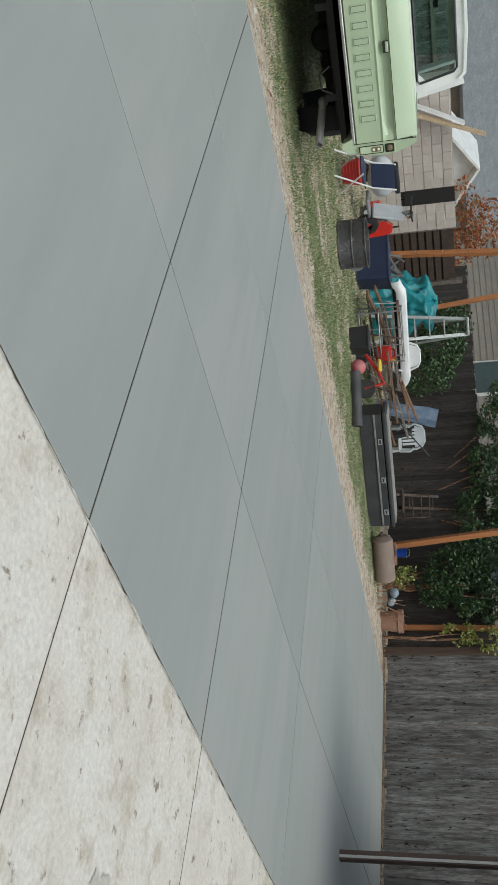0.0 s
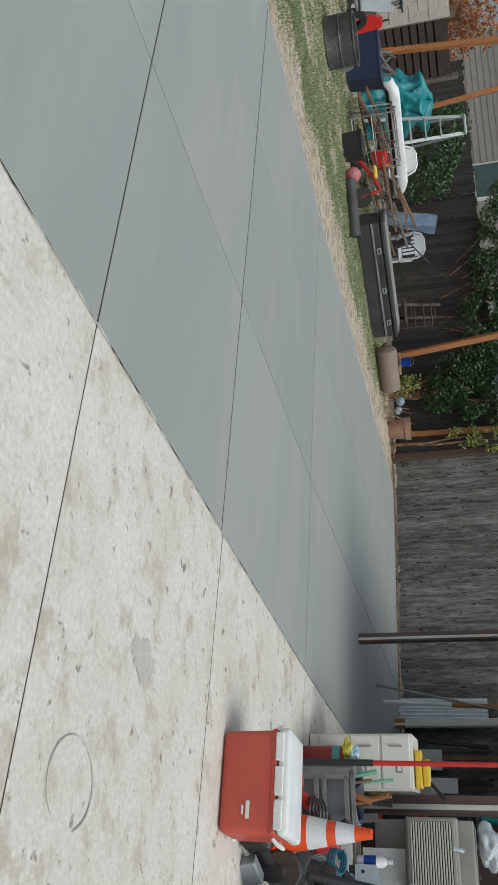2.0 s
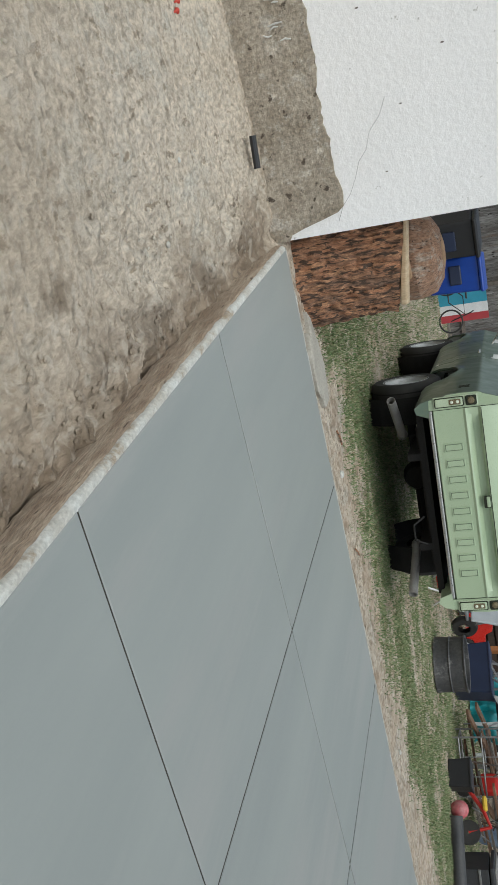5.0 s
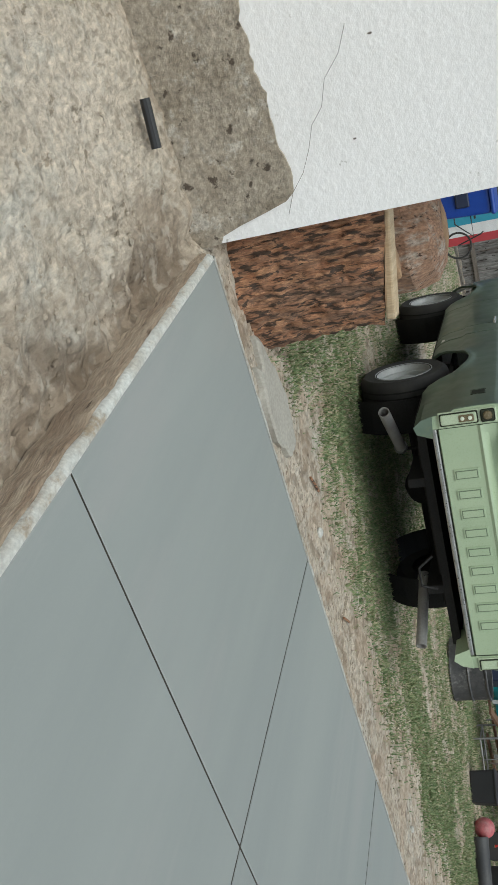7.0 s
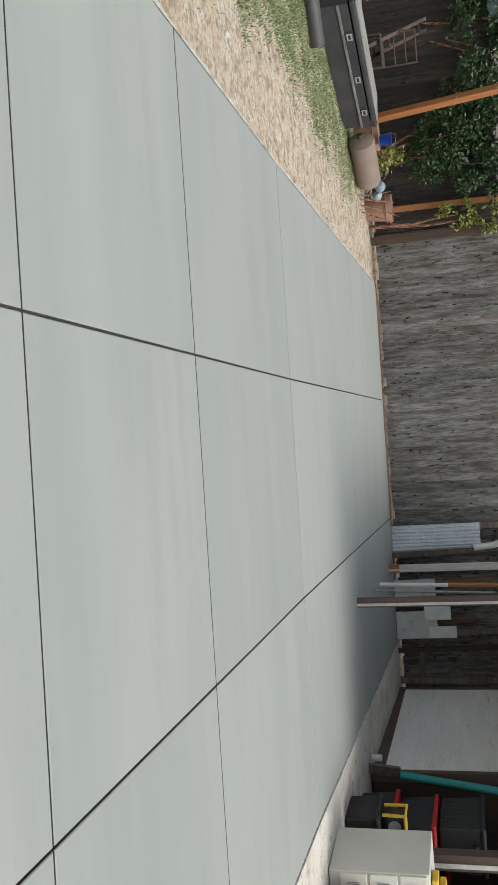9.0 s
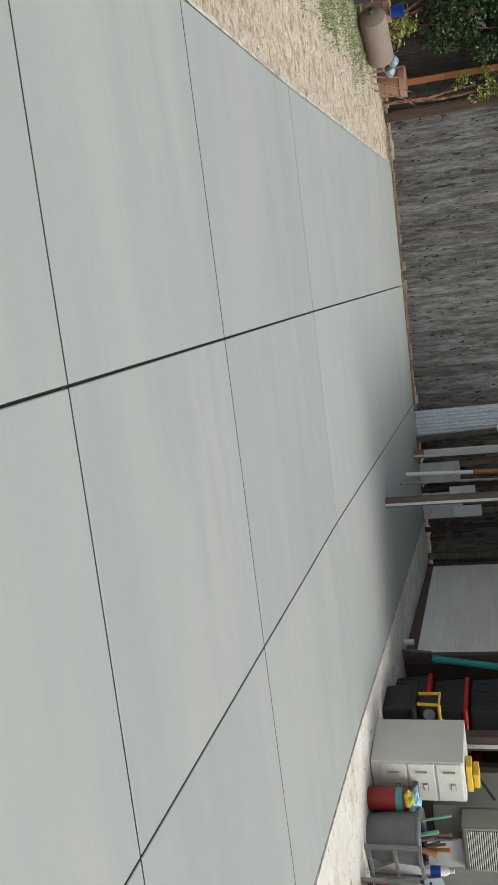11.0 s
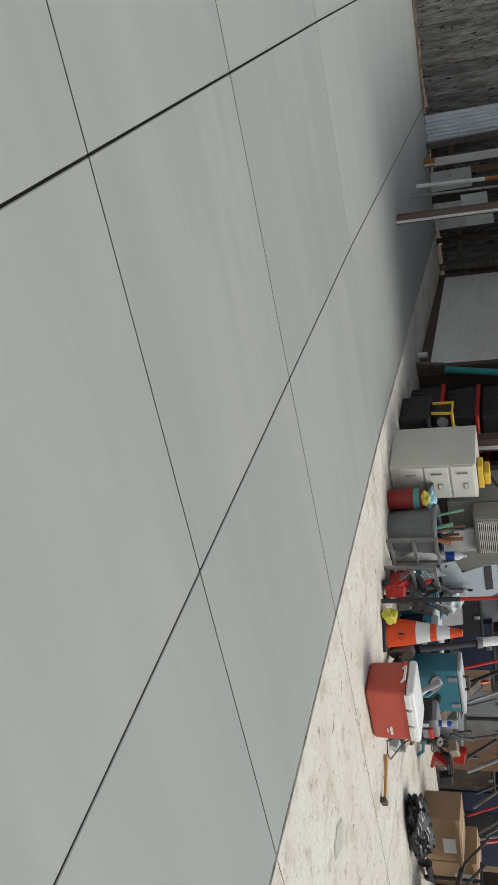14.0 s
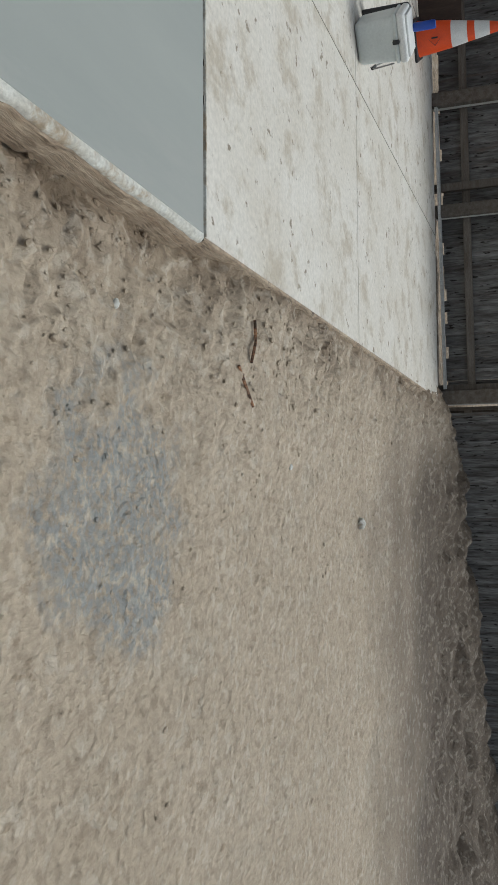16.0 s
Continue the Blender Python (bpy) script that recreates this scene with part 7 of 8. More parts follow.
cord = [(6.05, 3.0, 0.30), (6.15, 2.95, 0.12), (6.2, 2.80, 0.012), (6.05, 2.72, 0.012), (5.95, 2.78, 0.012), (6.1, 2.95, 0.014), (6.3, 3.1, 0.012)]
tagged(part("power_cord", tube(cord, 0.006, 6), M_BLACK), "black power cord looped on the patio", "cord")
hammer = thing("hammer", "small sledge hammer lying on the patio", "hammer", pose(0, 0, 0))
part("handle", tube([(6.10, 2.27, 0.03), (6.02, 2.46, 0.028), (5.94, 2.62, 0.022)], [0.013, 0.014, 0.017], 10), material("yellow_hickory", (0.55, 0.32, 0.08), (0.48, 0.27, 0.07), 4, 0.5), hammer, "yellow wooden handle")
part("head", box((0.13, 0.05, 0.05), (6.11, 2.25, 0.027), 0.010, (0, 0, 25)), M_RUSTY, hammer, "dark steel head")

# ---- heap of salvaged goods behind the cooler ----
def crate_box(name, label, category, at, size, mat, turn=0.0, extra=None):
    ob = thing(name, label, category, pose(*at, 0, 0, turn))
    part("body", box(size, (0, 0, size[2] / 2), 0.01), mat, ob)
    if extra:
        extra(ob, size)
    return ob


def grille(ob, size):
    w, d, h = size
    part("front_frame", box((w * 0.96, 0.02, h * 0.92), (0, -d / 2 - 0.008, h / 2), 0.006), M_BEIGE, ob)
    for k in range(16):
        part("louvre", box((w * 0.86, 0.012, h * 0.022), (0, -d / 2 - 0.022, h * (0.12 + 0.05 * k)), 0.0, (25, 0, 0)), M_CABINET, ob)
    part("slot_backing", box((w * 0.86, 0.006, h * 0.8), (0, -d / 2 - 0.0195, h * 0.5)), M_DARK, ob)


crate_box("evaporative_cooler", "large beige sheet-metal air cooler in the heap", "air cooler", (5.35, 5.45, 0.52), (0.98, 0.55, 0.80), M_BEIGE, 4)
crate_box("air_conditioner", "cream window air conditioner with a louvred grille", "air conditioner", (5.15, 5.02, 0.80), (0.52, 0.24, 0.40), M_BEIGE, 8, grille)
crate_box("wooden_crate", "rough wooden crate holding up appliances", "crate", (5.30, 5.45, 0.0), (1.0, 0.55, 0.515), M_BROWN, 4)
shelf = thing("workbench", "weathered plank bench under the heap", "bench", pose(0, 0, 0))
part("top", box((1.55, 0.30, 0.045), (5.25, 4.78, 0.42), 0.006, (0, 0, 4)), M_RAIL, shelf)
for x in (4.75, 5.35, 5.95):
    part("leg", bar((x, 4.80, 0), (x, 4.80, 0.40), 0.07, 0.05), M_RAIL, shelf)
tagged(part("marble_board", box((0.26, 0.03, 0.42), (5.18, 4.60, 0.21), 0.004, (-6, 0, 5)), M_MARBLE), "mottled white board under a bench", "board")
tagged(part("marble_board", box((0.30, 0.03, 0.34), (5.28, 4.98, 0.62), 0.004, (-8, 0, 5)), M_MARBLE), "mottled white board behind a bottle", "board")
white_panel = thing("pressed_panel", "pale pressed steel panel under a bench", "panel", pose(5.42, 4.55, 0, -6, 0, 5))
part("sheet", box((0.34, 0.015, 0.40), (0, 0, 0.20), 0.005), M_BLUEGREY, white_panel)
part("inset", box((0.10, 0.012, 0.30), (0.02, -0.014, 0.22), 0.004), M_MARBLE, white_panel)
bracket = thing("seat_bracket", "bent galvanised sheet bracket with bolt holes", "bracket", pose(5.52, 4.62, 0.44, -12, 0, 3))
part("plate", prism([(-0.22, 0.0), (-0.22, 0.16), (-0.05, 0.22), (-0.10, 0.42), (-0.10, 0.58), (0.28, 0.58), (0.34, 0.45), (0.30, 0.0)], 0.012), M_BLUEGREY, bracket)
# Slots and bolt holes are dark pieces on the plate, standing for their shade.
part("slot", box((0.20, 0.008, 0.08), (0.12, -0.006, 0.48), 0.003), M_BLACK, bracket)
part("slot", box((0.12, 0.008, 0.08), (-0.03, -0.006, 0.48), 0.003), M_BLACK, bracket)
for x in (-0.17, 0.24, 0.28):
    part("bolt_hole", lathe([(0, 0.003), (0.014, 0.003), (0.014, 0)], 12, m=pose(x, 0, 0.06, 90, 0, 0)), M_DARK, bracket)
crumple("plastic_wrap", (5.72, 4.52, 0.42), 0.12, M_POLY, "crumpled clear plastic wrap on a bench", "plastic wrap", 13, 0.9)
steer = thing("shock_absorber", "long black and white shock absorber propped upright", "shock absorber", pose(0, 0, 0))
part("tube", tube([(5.52, 3.55, 0.30), (5.60, 3.75, 0.86)], 0.034, 14), M_BLACK, steer)
part("sleeve", tube([(5.60, 3.75, 0.86), (5.64, 3.83, 1.10)], 0.045, 14), M_WHITE, steer, "white dust sleeve")
part("joint", tube([(5.64, 3.83, 1.10), (5.70, 3.90, 1.18), (5.80, 3.92, 1.22)], 0.035, 10), M_BLACK, steer)
part("collar", lathe([(0.04, 0), (0.055, 0), (0.055, 0.05), (0.04, 0.05)], 14, m=pose(5.59, 3.73, 0.82, -10, 5, 0)), M_GREYST, steer)
hub = thing("brake_drum", "rusty brake drum standing on edge", "brake drum", pose(5.50, 3.50, 0.13, 0, 0, 20))
smooth(part("drum", lathe([(0.03, -0.04), (0.12, -0.04), (0.13, 0), (0.12, 0.04), (0.03, 0.04)], 24, m=pose(0, 0, 0, 90, 0, 0)), M_RUSTY, hub), 35)
part("hub", tube([(0, -0.07, 0), (0, 0.05, 0)], 0.035, 12), M_RUSTY, hub)
blower = thing("leaf_blower", "black leaf blower lying behind the cooler", "leaf blower", pose(0, 0, 0))
part("nozzle", tube([(5.42, 3.05, 0.07), (5.60, 3.50, 0.10)], [0.055, 0.042], 14), M_BLACK, blower)
part("housing", box((0.22, 0.24, 0.2), (5.36, 2.92, 0.11), 0.06, (0, 0, 20), seg=3), M_BLACK, blower)
part("grip", tube([(5.32, 2.86, 0.2), (5.34, 2.92, 0.27), (5.40, 3.02, 0.22)], 0.016, 8), M_BLACK, blower)


def bottle(x, y, z, r, h, mat, cap, label):
    ob = thing("bottle", label, "bottle", pose(x, y, z))
    smooth(part("body", lathe([(0, 0), (r, 0), (r, h * 0.72), (r * 0.5, h * 0.84), (0, h * 0.84)], 18), mat, ob), 40)
    part("cap", lathe([(r * 0.42, h * 0.84), (r * 0.42, h), (0, h)], 14), cap, ob)
    part("label_band", lathe([(r + 0.001, h * 0.2), (r + 0.001, h * 0.55)], 18), M_BLUE if cap is M_WHITE else M_WHITE, ob)
    return ob


bottle(5.27, 4.70, 0.445, 0.045, 0.27, M_WHITE, M_WHITE, "white spray bottle with a blue label")
bottle(5.80, 4.60, 0.445, 0.04, 0.20, M_WHITE, M_WHITE, "white plastic bottle on a bench")
bottle(5.90, 2.98, 0.475, 0.028, 0.14, M_BLUE, M_LGREY, "small blue drink can on a job box")
bottle(5.66, 4.62, 0.445, 0.035, 0.30, M_STEEL, M_BLACK, "steel canister on a bench")
tote(on(5.95, 4.55, 8), (0.62, 0.42, 0.36), M_TEALBOX, M_LGREY, "teal storage tote with a grey lid")
tote(on(6.0, 4.15, 12), (0.50, 0.34, 0.22), M_NAVY, M_BLACK, "dark blue open case of loose tools")
for k in range(6):
    tagged(part("timber_offcut", bar((6.62 + 0.06 * k, 3.35 + 0.12 * k, 0.03 + 0.05 * k), (6.80 + 0.05 * k, 4.3 + 0.08 * k, 0.25 + 0.09 * k), 0.10, 0.035), (M_CUT2, M_PLANK, M_RAIL)[k % 3]), "timber offcut stacked in the heap", "timber", "timber offcuts in the heap")
coil = thing("cable_coil", "tangled coil of black cable", "cable", on(6.55, 4.35, 0, 0.02))
rnd = random.Random(77)
for k in range(9):
    r, t, u = rnd.uniform(0.14, 0.24), rnd.uniform(-30, 30), rnd.uniform(-30, 30)
    part("loop", tube([pose(0, 0, 0.10 + 0.035 * k, t, u, 0) @ Vector((r * math.cos(a), r * math.sin(a) * 0.8, 0)) for a in np.linspace(0, 6.283, 25)[:-1]], 0.011, 6, closed=True), M_BLACK if k % 3 else M_GREYP, coil)
crate_box("red_tool_case", "red metal tool case under the roof", "tool case", (6.95, 4.35, 0), (0.40, 0.28, 0.26), M_RED, 8)
crate_box("battery_charger", "red and black battery charger in the heap", "charger", (6.55, 4.75, 0), (0.30, 0.25, 0.35), M_BLACK, -6)
crate_box("grey_machine", "dark grey machine housing under the roof", "machine", (7.45, 4.55, 0), (0.50, 0.40, 0.48), M_GREYP, 5)
crate_box("storage_tower", "grey plastic storage tower in the heap", "storage tower", (6.25, 5.35, 0), (0.55, 0.45, 0.95), M_GREYP, 3)
crate_box("wooden_cupboard", "dark wooden cupboard under the roof", "cupboard", (7.15, 5.45, 0), (0.9, 0.5, 1.2), M_BROWN, 2)
crate_box("wooden_cupboard", "brown wooden cupboard at the back of the heap", "cupboard", (8.3, 5.55, 0), (1.0, 0.5, 1.0), M_BROWN, -2)
rnd = random.Random(55)
for k in range(26):
    x, y = rnd.uniform(5.0, 7.6), rnd.uniform(4.9, 5.6)
    z = rnd.uniform(0.95, 1.32) if x < 5.9 else rnd.uniform(0.95, 1.2)
    a = rnd.uniform(0, 6.28)
    ln = rnd.uniform(0.15, 0.45)
    tagged(part("bent_pipe", tube([(x, y, z), (x + ln * 0.5 * math.cos(a), y + 0.1 * math.sin(a), z + rnd.uniform(0.02, 0.12)), (x + ln * math.cos(a), y + 0.2 * math.sin(a), z + rnd.uniform(-0.03, 0.1))], rnd.uniform(0.012, 0.03), 7), (M_GREYST, M_BLACK, M_LGREY, M_BLUEGREY, M_WHITE)[k % 5]), "loose metal or plastic hardware on the heap", "hardware", "loose hardware on the heap")
for k, (x, y, z, m) in enumerate(((5.05, 5.3, 1.33, M_POLY), (6.1, 5.2, 0.98, M_BLACK), (6.3, 5.1, 0.98, M_DENIM), (7.0, 5.3, 1.2, M_POLY), (7.4, 5.4, 1.2, M_BLACK))):
    crumple("crumpled_sheet", (x, y, z), 0.13, m, "crumpled plastic sheet on top of the heap", "plastic sheet", 60 + k, 0.8, "crumpled sheets on the heap")

bagb = bmesh.new()
bmesh.ops.create_icosphere(bagb, subdivisions=5, radius=1.0)
for v in bagb.verts:
    n = noise.noise(v.co * 1.6) * 0.3 + abs(noise.noise(v.co * 2.6)) * -0.35 + abs(noise.noise(v.co * 6)) * -0.12
    v.co *= 1 + n
    v.co = Vector((v.co.x * 0.48, v.co.y * 0.22, max(v.co.z, -0.75) * 0.14 + 0.105))
bmesh.ops.transform(bagb, matrix=pose(7.55, 3.12, 0.0, 0, 0, 4), verts=bagb.verts[:])
tagged(smooth(part("bin_bag", bagb, plain("black_bin_bag", (0.014, 0.014, 0.015), 0.22)), 100), "shiny black bin bag lying on the patio", "bag")


def carton(ob, size):
    w, d, h = size
    part("flap", box((w * 0.98, d * 0.45, 0.008), (0, -d * 0.62, h - 0.04), 0, (-25, 0, 0)), M_BOXCARD, ob)
    part("tape", box((w * 0.12, d * 1.01, 0.004), (0, 0, h + 0.002)), M_CUT2, ob)
    part("paper_label", box((w * 0.34, 0.004, h * 0.35), (w * 0.12, -d / 2 - 0.003, h * 0.68)), M_WHITE, ob)


crate_box("cardboard_box", "brown cardboard box with a white paper label", "cardboard box", (8.55, 3.95, 0), (0.60, 0.45, 0.42), M_BOXCARD, -8, carton)
crate_box("cardboard_box", "brown cardboard box standing on the patio", "cardboard box", (9.2, 4.05, 0), (0.62, 0.45, 0.55), M_BOXCARD, 12, carton)
crate_box("cardboard_box", "flattened brown cardboard box behind a cart", "cardboard box", (9.75, 3.5, 0), (0.5, 0.35, 0.34), M_BOXCARD, 20, carton)
for x, y in ((7.98, 2.72), (8.45, 2.60)):
    tagged(part("blue_clip", box((0.10, 0.045, 0.03), (x, y, 0.016), 0.01, (0, 0, 30)), M_BLUE), "small blue plastic clip on the patio", "clip", "clips on the patio")
cart = thing("hand_cart", "dark hand cart with pneumatic wheels", "hand cart", pose(9.04, 2.68, 0, 0, 0, 62.7))
for x in (-0.36, 0.36):
    w = smooth(part("wheel", lathe([(0.07, -0.045), (0.12, -0.05), (0.155, -0.03), (0.16, 0), (0.155, 0.03), (0.12, 0.05), (0.07, 0.045)], 26, m=pose(x, 0.0, 0.16, 90, 0, 59)), M_RUBBER, cart), 35)
    part("rim", lathe([(0, -0.02), (0.05, -0.03), (0.075, -0.035), (0.075, 0.035), (0.05, 0.03), (0, 0.02)], 20, m=pose(x, 0.0, 0.16, 90, 0, 59)), M_RIMW, w)
part("axle", tube([(-0.36, 0, 0.16), (0.36, 0, 0.16)], 0.018, 8), M_RUSTY, cart)
part("deck", box((0.62, 0.9, 0.03), (0.0, 0.42, 0.30), 0.008, (18, 0, 0)), M_BROWN, cart)
for x in (-0.28, 0.28):
    part("rail", tube([(x, 0.0, 0.2), (x, 0.9, 0.48), (x, 1.2, 0.75)], 0.016, 8), M_BLACK, cart)
stool = thing("kick_scooter", "black folded kick scooter leaning by boxes", "scooter", pose(8.55, 3.35, 0, 0, 0, 20))
part("deck", box((0.50, 0.12, 0.03), (0, 0, 0.09), 0.01), M_BLACK, stool)
part("stem", tube([(0.22, 0, 0.10), (0.30, 0.02, 0.62)], 0.02, 8), M_BLACK, stool)
part("handlebar", tube([(0.30, -0.2, 0.62), (0.30, 0.22, 0.62)], 0.016, 8), M_BLACK, stool)
for x in (-0.27, 0.27):
    part("wheel", lathe([(0.02, -0.02), (0.07, -0.022), (0.075, 0), (0.07, 0.022), (0.02, 0.02)], 18, m=pose(x, 0, 0.075, 90, 0, 0)), M_RUBBER, stool)
tagged(part("brown_board", box((0.9, 0.03, 0.45), (9.85, 2.15, 0.24), 0.005, (-10, 0, -75)), M_BROWN), "dark brown board leaning behind cones", "board")
crate_box("black_case", "low black case on the patio by a bucket", "case", (7.05, 0.62, 0), (0.12, 0.06, 0.36), M_BLACK, 15)

bucket = thing("square_bucket", "pale grey square bucket with a white lid", "bucket", pose(6.88, 0.34, 0, 0, 0, 38))
M_PAIL = material("grubby_pale_plastic", (0.66, 0.69, 0.67), (0.59, 0.62, 0.60), 4, 0.5, 0, 60, 0.08, 0.03, spots=(0.3, 0.3, 0.28), spot_scale=7, spot_size=0.25)
part("body", box((0.30, 0.30, 0.30), (0, 0, 0.152), 0.035, taper=1.10, seg=3), M_PAIL, bucket)
part("collar", box((0.345, 0.345, 0.03), (0, 0, 0.30), 0.012), M_PAIL, bucket)
part("lid", box((0.35, 0.35, 0.06), (0, 0, 0.345), 0.022, seg=3), M_WHITE, bucket, "white lid")
part("lid_tray", box((0.29, 0.29, 0.02), (0, 0, 0.382), 0.008), M_WHITE, bucket)
part("handle", tube([(-0.12, -0.175, 0.26), (-0.08, -0.20, 0.10), (0.0, -0.205, 0.06), (0.10, -0.19, 0.20)], 0.006, 6), M_GREYST, bucket)
part("grip", tube([(-0.05, -0.204, 0.08), (0.03, -0.204, 0.09)], 0.012, 8), M_BLACK, bucket)
part("drain_plug", lathe([(0, 0.012), (0.02, 0.01), (0.022, 0)], 14, m=pose(0.08, -0.158, 0.07, 90, 0, 0)), M_BLACK, bucket)
part("buckle", box((0.05, 0.03, 0.05), (-0.175, -0.02, 0.30), 0.008), M_BLACK, bucket)
text = bpy.data.curves.new("number", "FONT")
text.body, text.size, text.extrude = "26", 0.075, 0.001
tmp = bpy.data.objects.new("tmp", text)
scene.collection.objects.link(tmp)
me = bpy.data.meshes.new_from_object(tmp.evaluated_get(bpy.context.evaluated_depsgraph_get()))
bpy.data.objects.remove(tmp)
me.materials.clear()
me.materials.append(M_GREYP)
num = new("painted_number", me)
num.parent = bucket
num.matrix_basis = pose(-0.06, -0.172, 0.20, 87, 0, 0)
tagged(smooth(part("drink_can", lathe([(0, 0), (0.03, 0), (0.033, 0.01), (0.033, 0.15), (0.028, 0.165), (0, 0.165)], 18, m=pose(6.98, 0.42, 0.392)), M_BLUE), 40), "blue drink can on a bucket lid", "can")

# ---- dark clutter at the back of the cover ----
# Added backing sheet: stands in for the dark gaps behind the clutter.
tagged(part("wall_store", slab_box(5.0, 10.95, 6.05, 6.15, 0.0, 2.5), M_BROWN), "dark brown backing sheet added behind the clutter", "wall", kind="structure")
rnd = random.Random(91)
LOT = (("toolbox", "black steel toolbox in the clutter", "toolbox", M_RUSTY, 0.42, 0.25), ("plastic_bin", "grey plastic bin in the clutter", "bin", M_GREYP, 0.45, 0.45),
       ("black_case", "black moulded case in the clutter", "case", M_BLACK, 0.50, 0.30), ("timber_box", "rough timber box in the clutter", "box", M_PLANK, 0.55, 0.40),
       ("small_carton", "brown carton in the clutter", "carton", M_BOXCARD, 0.48, 0.36), ("blue_bin", "dark plastic bin in the clutter", "bin", M_NAVY, 0.46, 0.40),
       ("steel_housing", "scratched steel housing in the clutter", "housing", M_GREYST, 0.40, 0.42), ("travel_chest", "dark blue travel chest in the clutter", "chest", M_NAVY, 0.70, 0.40))


def lidded(ob, size):
    w, d, h = size
    part("lid", box((w * 1.03, d * 1.03, 0.035), (0, 0, h + 0.012), 0.01), M_BLACK, ob)
    part("clasp", box((0.05, 0.02, 0.06), (0, -d / 2 - 0.01, h - 0.03), 0.005), M_STEEL, ob)


x = 6.35
for k in range(11):
    name, label, cat, mat, wd, ht = LOT[(k * 3) % 8]
    dep = rnd.uniform(0.3, 0.42)
    yy = 4.75 + rnd.uniform(-0.1, 0.1) + (0.0 if x < 8 else -0.15)
    if not (8.1 < x < 9.6):
        crate_box(name, label, cat, (x, yy, 0), (wd, dep, ht), mat, rnd.uniform(-12, 12), lidded)
    n2, l2, c2, m2, w2, h2 = LOT[(k * 5 + 2) % 8]
    crate_box(n2, l2, c2, (x + 0.05, 5.25, 0.0), (w2, 0.4, h2 + 0.45), m2, rnd.uniform(-6, 6), lidded)
    x += 0.44
for k in range(16):
    x, y = rnd.uniform(6.3, 10.3), rnd.uniform(4.2, 5.0)
    ln = rnd.uniform(0.3, 0.9)
    tagged(part("scrap_rod", tube([(x, y, 0.42 + rnd.uniform(0, 0.1)), (x + rnd.uniform(-0.3, 0.3), y + 0.25, 0.42 + ln)], rnd.uniform(0.012, 0.024), 7), (M_BLACK, M_GREYST, M_RED, M_RAIL)[k % 4]), "metal or wooden bar leaning in the clutter", "bar", "bars in the clutter")
for k in range(14):
    x = rnd.uniform(4.75, 6.1)
    p = (x, rnd.uniform(4.25, 4.5), 0.0)
    tagged(part("sheet_metal_piece", bar(p, (x + rnd.uniform(-0.12, 0.12), 4.66, rnd.uniform(0.3, 0.62)), rnd.uniform(0.05, 0.2), 0.012), (M_BLUEGREY, M_GREYST, M_BLACK, M_MARBLE, M_RAIL)[k % 5]), "sheet or bar leaning against the bench", "panel", "panels against the bench")

M_TEALCASE = plain("blue_teal_case_plastic", (0.045, 0.19, 0.25), 0.45)
case = thing("tool_case", "blue-teal plastic tool case with a pale rim", "tool case", pose(6.26, 3.88, 0, 0, 0, 6))
part("body", box((0.64, 0.24, 0.60), (0, 0, 0.30), 0.025, seg=3), M_TEALCASE, case)
part("rim", box((0.66, 0.26, 0.04), (0, 0, 0.615), 0.014), M_LGREY, case, "pale grey rim")
part("handle", tube([(-0.1, 0, 0.63), (-0.09, 0, 0.68), (0.09, 0, 0.68), (0.1, 0, 0.63)], 0.013, 8), M_BLACK, case)
for x in (-0.2, 0.2):
    part("latch", box((0.06, 0.02, 0.09), (x, -0.125, 0.54), 0.006), M_GREYP, case)
crate_box("timber_box", "dark rough timber box behind a hand cart", "box", (10.1, 3.95, 0), (0.95, 0.5, 0.75), M_BROWN, 4)
crate_box("timber_box", "low dark timber box beside the fence", "box", (10.45, 3.05, 0), (0.5, 0.62, 0.5), M_PLANK, -6)

# ---- dense hardware between the cone and the cooler ----
rnd = random.Random(203)
M_DARKST = material("oily_dark_steel", (0.07, 0.07, 0.072), (0.13, 0.12, 0.11), 6, 0.5, 0.5, 50, 0.3, 0.1)
M_TAN = material("dusty_tan_plastic", (0.34, 0.29, 0.22), (0.28, 0.24, 0.18), 5, 0.7)
MIX = (M_DARKST, M_GREYST, M_BLACK, M_BLUEGREY, M_DARKST, M_RED, M_TEALBOX, M_LGREY, M_TAN, M_BLACK)
KINDS = (("pipe_offcut", "short length of old pipe in the clutter", "pipe"), ("angle_bracket", "bent steel bracket in the clutter", "bracket"), ("hose_coil", "coil of dark hose in the clutter", "hose"), ("parts_carton", "small box of hardware in the clutter", "box"), ("flange_disc", "round steel flange in the clutter", "flange"))
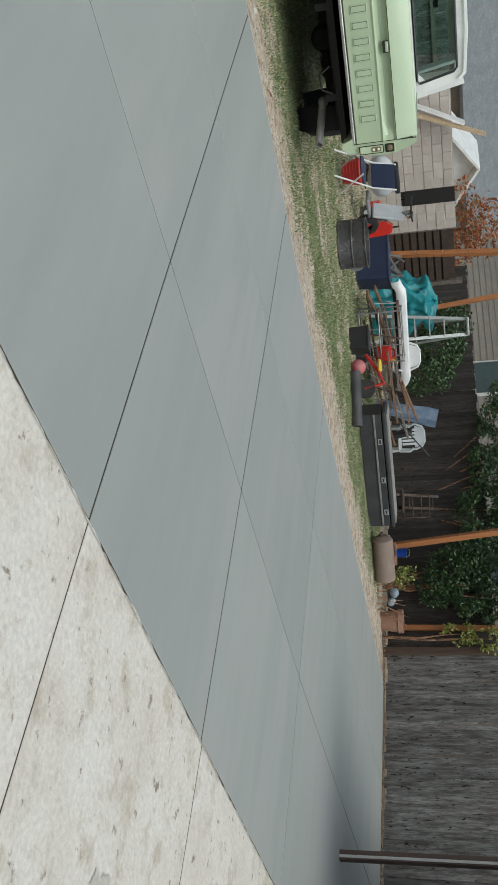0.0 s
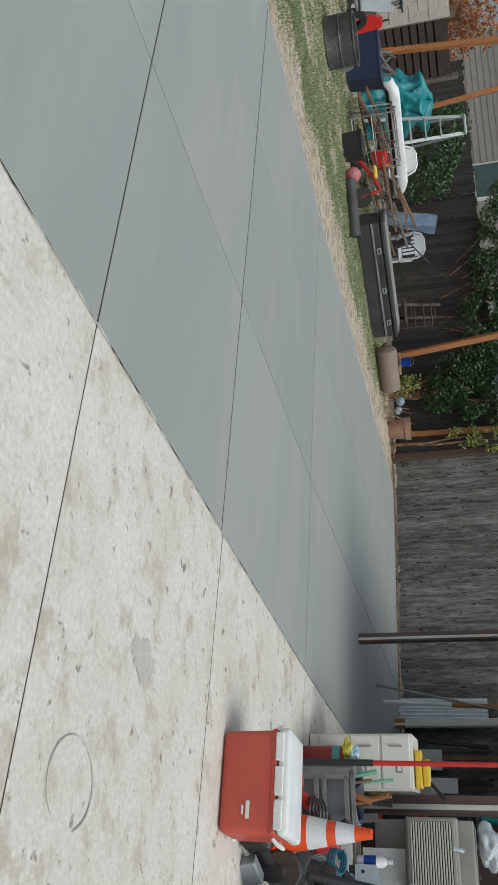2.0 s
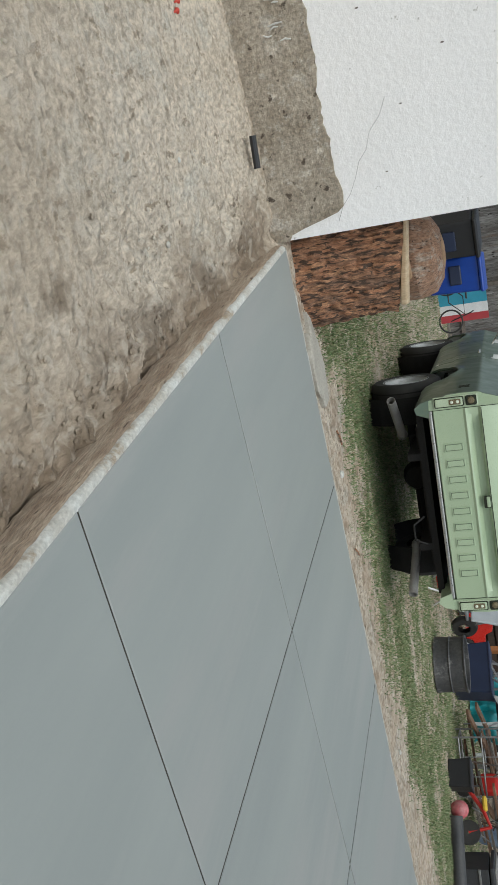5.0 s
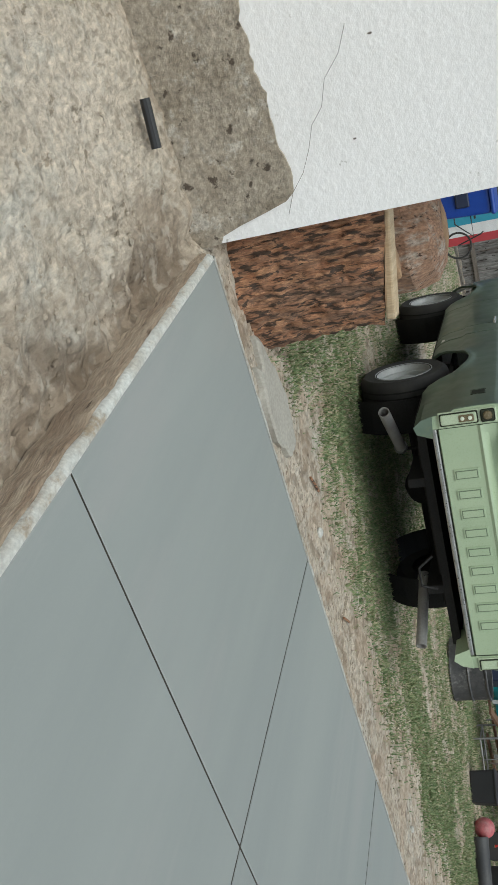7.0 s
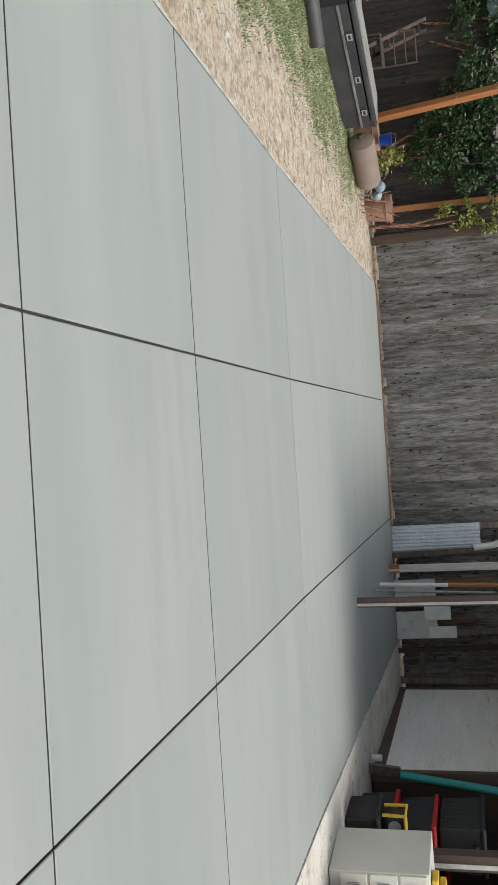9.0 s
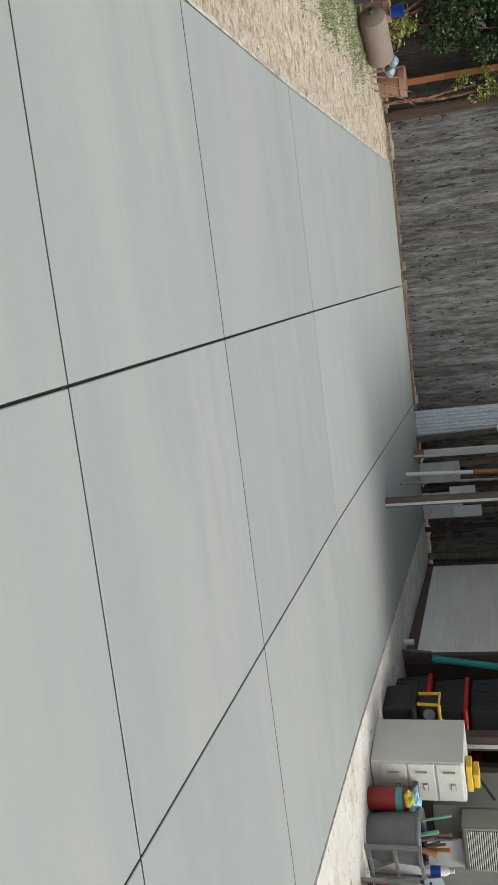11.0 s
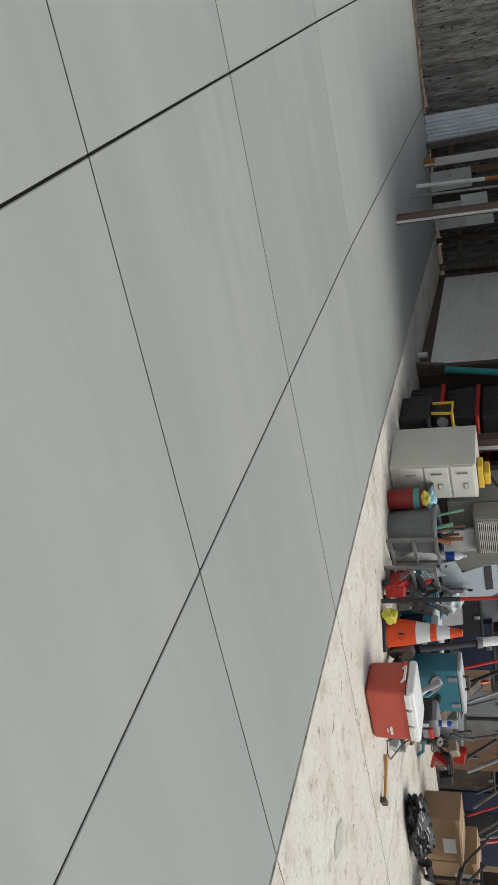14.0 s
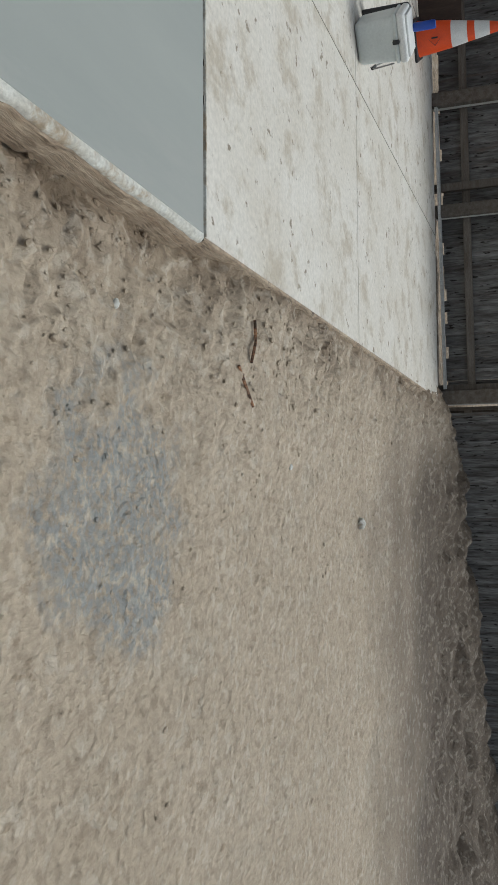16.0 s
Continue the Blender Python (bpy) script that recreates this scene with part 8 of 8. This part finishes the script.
for k in range(130):
    x = rnd.uniform(5.05, 7.9)
    y = rnd.uniform(2.95, 4.5) if 5.45 < x < 6.3 else rnd.uniform(3.7, 4.6)
    if x > 6.6:
        y = rnd.uniform(4.0, 4.6)
    if 5.2 < x < 5.56 and y < 4.0:
        continue
    z = rnd.uniform(0.0, 0.42) * step(2.9, 3.9, y)
    kind, label, cat = KINDS[k % 5]
    mat = MIX[rnd.randrange(10)]
    bm = bmesh.new()
    m = pose(x, y, z + 0.03, rnd.uniform(-40, 40), rnd.uniform(-40, 40), rnd.uniform(0, 180))
    if k % 5 == 0:
        tube([m @ Vector((0, 0, 0)), m @ Vector((rnd.uniform(0.1, 0.25), 0, 0.05)), m @ Vector((rnd.uniform(0.25, 0.4), 0.05, rnd.uniform(0, 0.2)))], rnd.uniform(0.012, 0.032), 9, bm)
    elif k % 5 == 1:
        prism([(0, 0), (0.22, 0), (0.22, 0.03), (0.04, 0.04), (0.03, 0.20), (0, 0.2)], rnd.uniform(0.03, 0.12), bm, m)
    elif k % 5 == 2:
        r = rnd.uniform(0.07, 0.14)
        tube([m @ Vector((r * math.cos(a) * (1 - a * 0.01), r * math.sin(a), 0.004 * a)) for a in np.linspace(0, 20, 64)], 0.009, 6, bm)
    elif k % 5 == 3:
        box((rnd.uniform(0.1, 0.24), rnd.uniform(0.08, 0.16), rnd.uniform(0.06, 0.16)), (0, 0, 0.04), 0.012, bm=bm)
        bmesh.ops.transform(bm, matrix=pose(x, y, z, rnd.uniform(-12, 12), rnd.uniform(-12, 12), rnd.uniform(0, 90)), verts=bm.verts[:])
    else:
        r = rnd.uniform(0.05, 0.11)
        lathe([(r * 0.3, -0.02), (r * 0.5, -0.02), (r * 0.55, -0.008), (r, -0.008), (r, 0.012), (r * 0.3, 0.012), (r * 0.3, -0.02)], 20, bm, m)
    tagged(part(kind, bm, mat), label, cat, "hardware in the clutter")

# ---- litter along the fence foot ----
rnd = random.Random(17)
vs, fs = [], []
for k in range(1500):
    x, y = rnd.uniform(-3.4, 3.6), 11.42 + rnd.gauss(0, 0.035) - (0.12 * rnd.random() if x < -1.9 else 0)
    z, a, s = 0.105 + rise(0) + 0.02 * rnd.random(), rnd.uniform(0, 6.28), rnd.uniform(0.012, 0.032)
    o = len(vs)
    c, d = math.cos(a) * s, math.sin(a) * s
    vs += [(x, y, z), (x + c - d * 0.4, y + d + c * 0.4, z + rnd.uniform(-0.005, 0.018)), (x + 2 * c, y + 2 * d, z + rnd.uniform(0, 0.02)), (x + c + d * 0.4, y + d - c * 0.4, z + rnd.uniform(-0.005, 0.018))]
    fs += [(o, o + 1, o + 2), (o, o + 2, o + 3)]
me = bpy.data.meshes.new("leaf_litter")
me.from_pydata(vs, [], fs)
me.materials.append(leafy("dry_leaves", (0.16, 0.09, 0.05), (0.28, 0.18, 0.10), (0.40, 0.29, 0.17), 0.8))
tagged(new("leaf_litter", me), "dry brown leaves along the fence foot", "leaves", kind="stuff")

# ---- east fence base and stains ----
tagged(part("sill_board", bar((10.93, 1.45, 0.05), (11.30, -1.85, 0.05), 0.10, 0.03, spin=0), M_WHITEWOOD), "flaking white board along a fence base", "board")
big = roof_post(11.0, 1.55, 0.16, M_RAIL, "thick grey timber post at the east fence", top=2.3)
roof_post(11.12, 0.25, 0.14, M_RAIL, "grey timber post at the east fence", top=2.3)
roof_post(11.40, -1.95, 0.16, M_RAIL, "grey timber post at the fence end", top=2.3)
fence("fence_south_east", (11.9, -2.1, -0.1), (17.5, -9.5, -0.1), 1.8, 1, "dark weathered board fence behind a dirt bank", 14)


def stain(x, y, rx, ry, mat, label, seed, z=0.0035):
    """A flat blot with an uneven edge."""
    bm = bmesh.new()
    c = bm.verts.new((x, y, z))
    ring = [bm.verts.new((x + rx * math.cos(a) * (1 + 0.55 * noise.noise((math.cos(a) * 2.5, math.sin(a) * 2.5, seed)) + 0.25 * noise.noise((math.cos(a) * 7, math.sin(a) * 7, seed))), y + ry * math.sin(a) * (1 + 0.55 * noise.noise((math.cos(a) * 2.5, math.sin(a) * 2.5, seed)) + 0.25 * noise.noise((math.cos(a) * 7, math.sin(a) * 7, seed))), z)) for a in np.linspace(0, 6.283, 91)[:-1]]
    for k in range(90):
        bm.faces.new((c, ring[k], ring[(k + 1) % 90]))
    return tagged(part("stain", bm, mat), label, "stain", kind="structure")


M_OIL = material("oil_stain", (0.17, 0.155, 0.13), (0.26, 0.24, 0.20), 9, 0.6, 0, 40, 0.3)
M_DAMP = material("faint_grey_stain", (0.45, 0.43, 0.385), (0.50, 0.475, 0.42), 8, 0.85, 0, 40, 0.2)
stain(6.08, 0.47, 0.10, 0.15, M_OIL, "dark oil stain on the old patio", 2.0)
stain(6.12, 0.60, 0.06, 0.06, M_OIL, "small dark oil stain on the patio", 4.0, 0.0075)
stain(4.95, 0.95, 0.08, 0.16, M_DAMP, "faint grey stain on the patio", 6.0)
tagged(part("chalk_ring", tube([(5.62 + 0.17 * math.cos(a), 0.42 + 0.20 * math.sin(a), 0.0035) for a in np.linspace(0.4, 5.6, 30)], 0.0045, 4), M_DAMP), "faint worn ring mark on the patio", "mark", kind="structure")
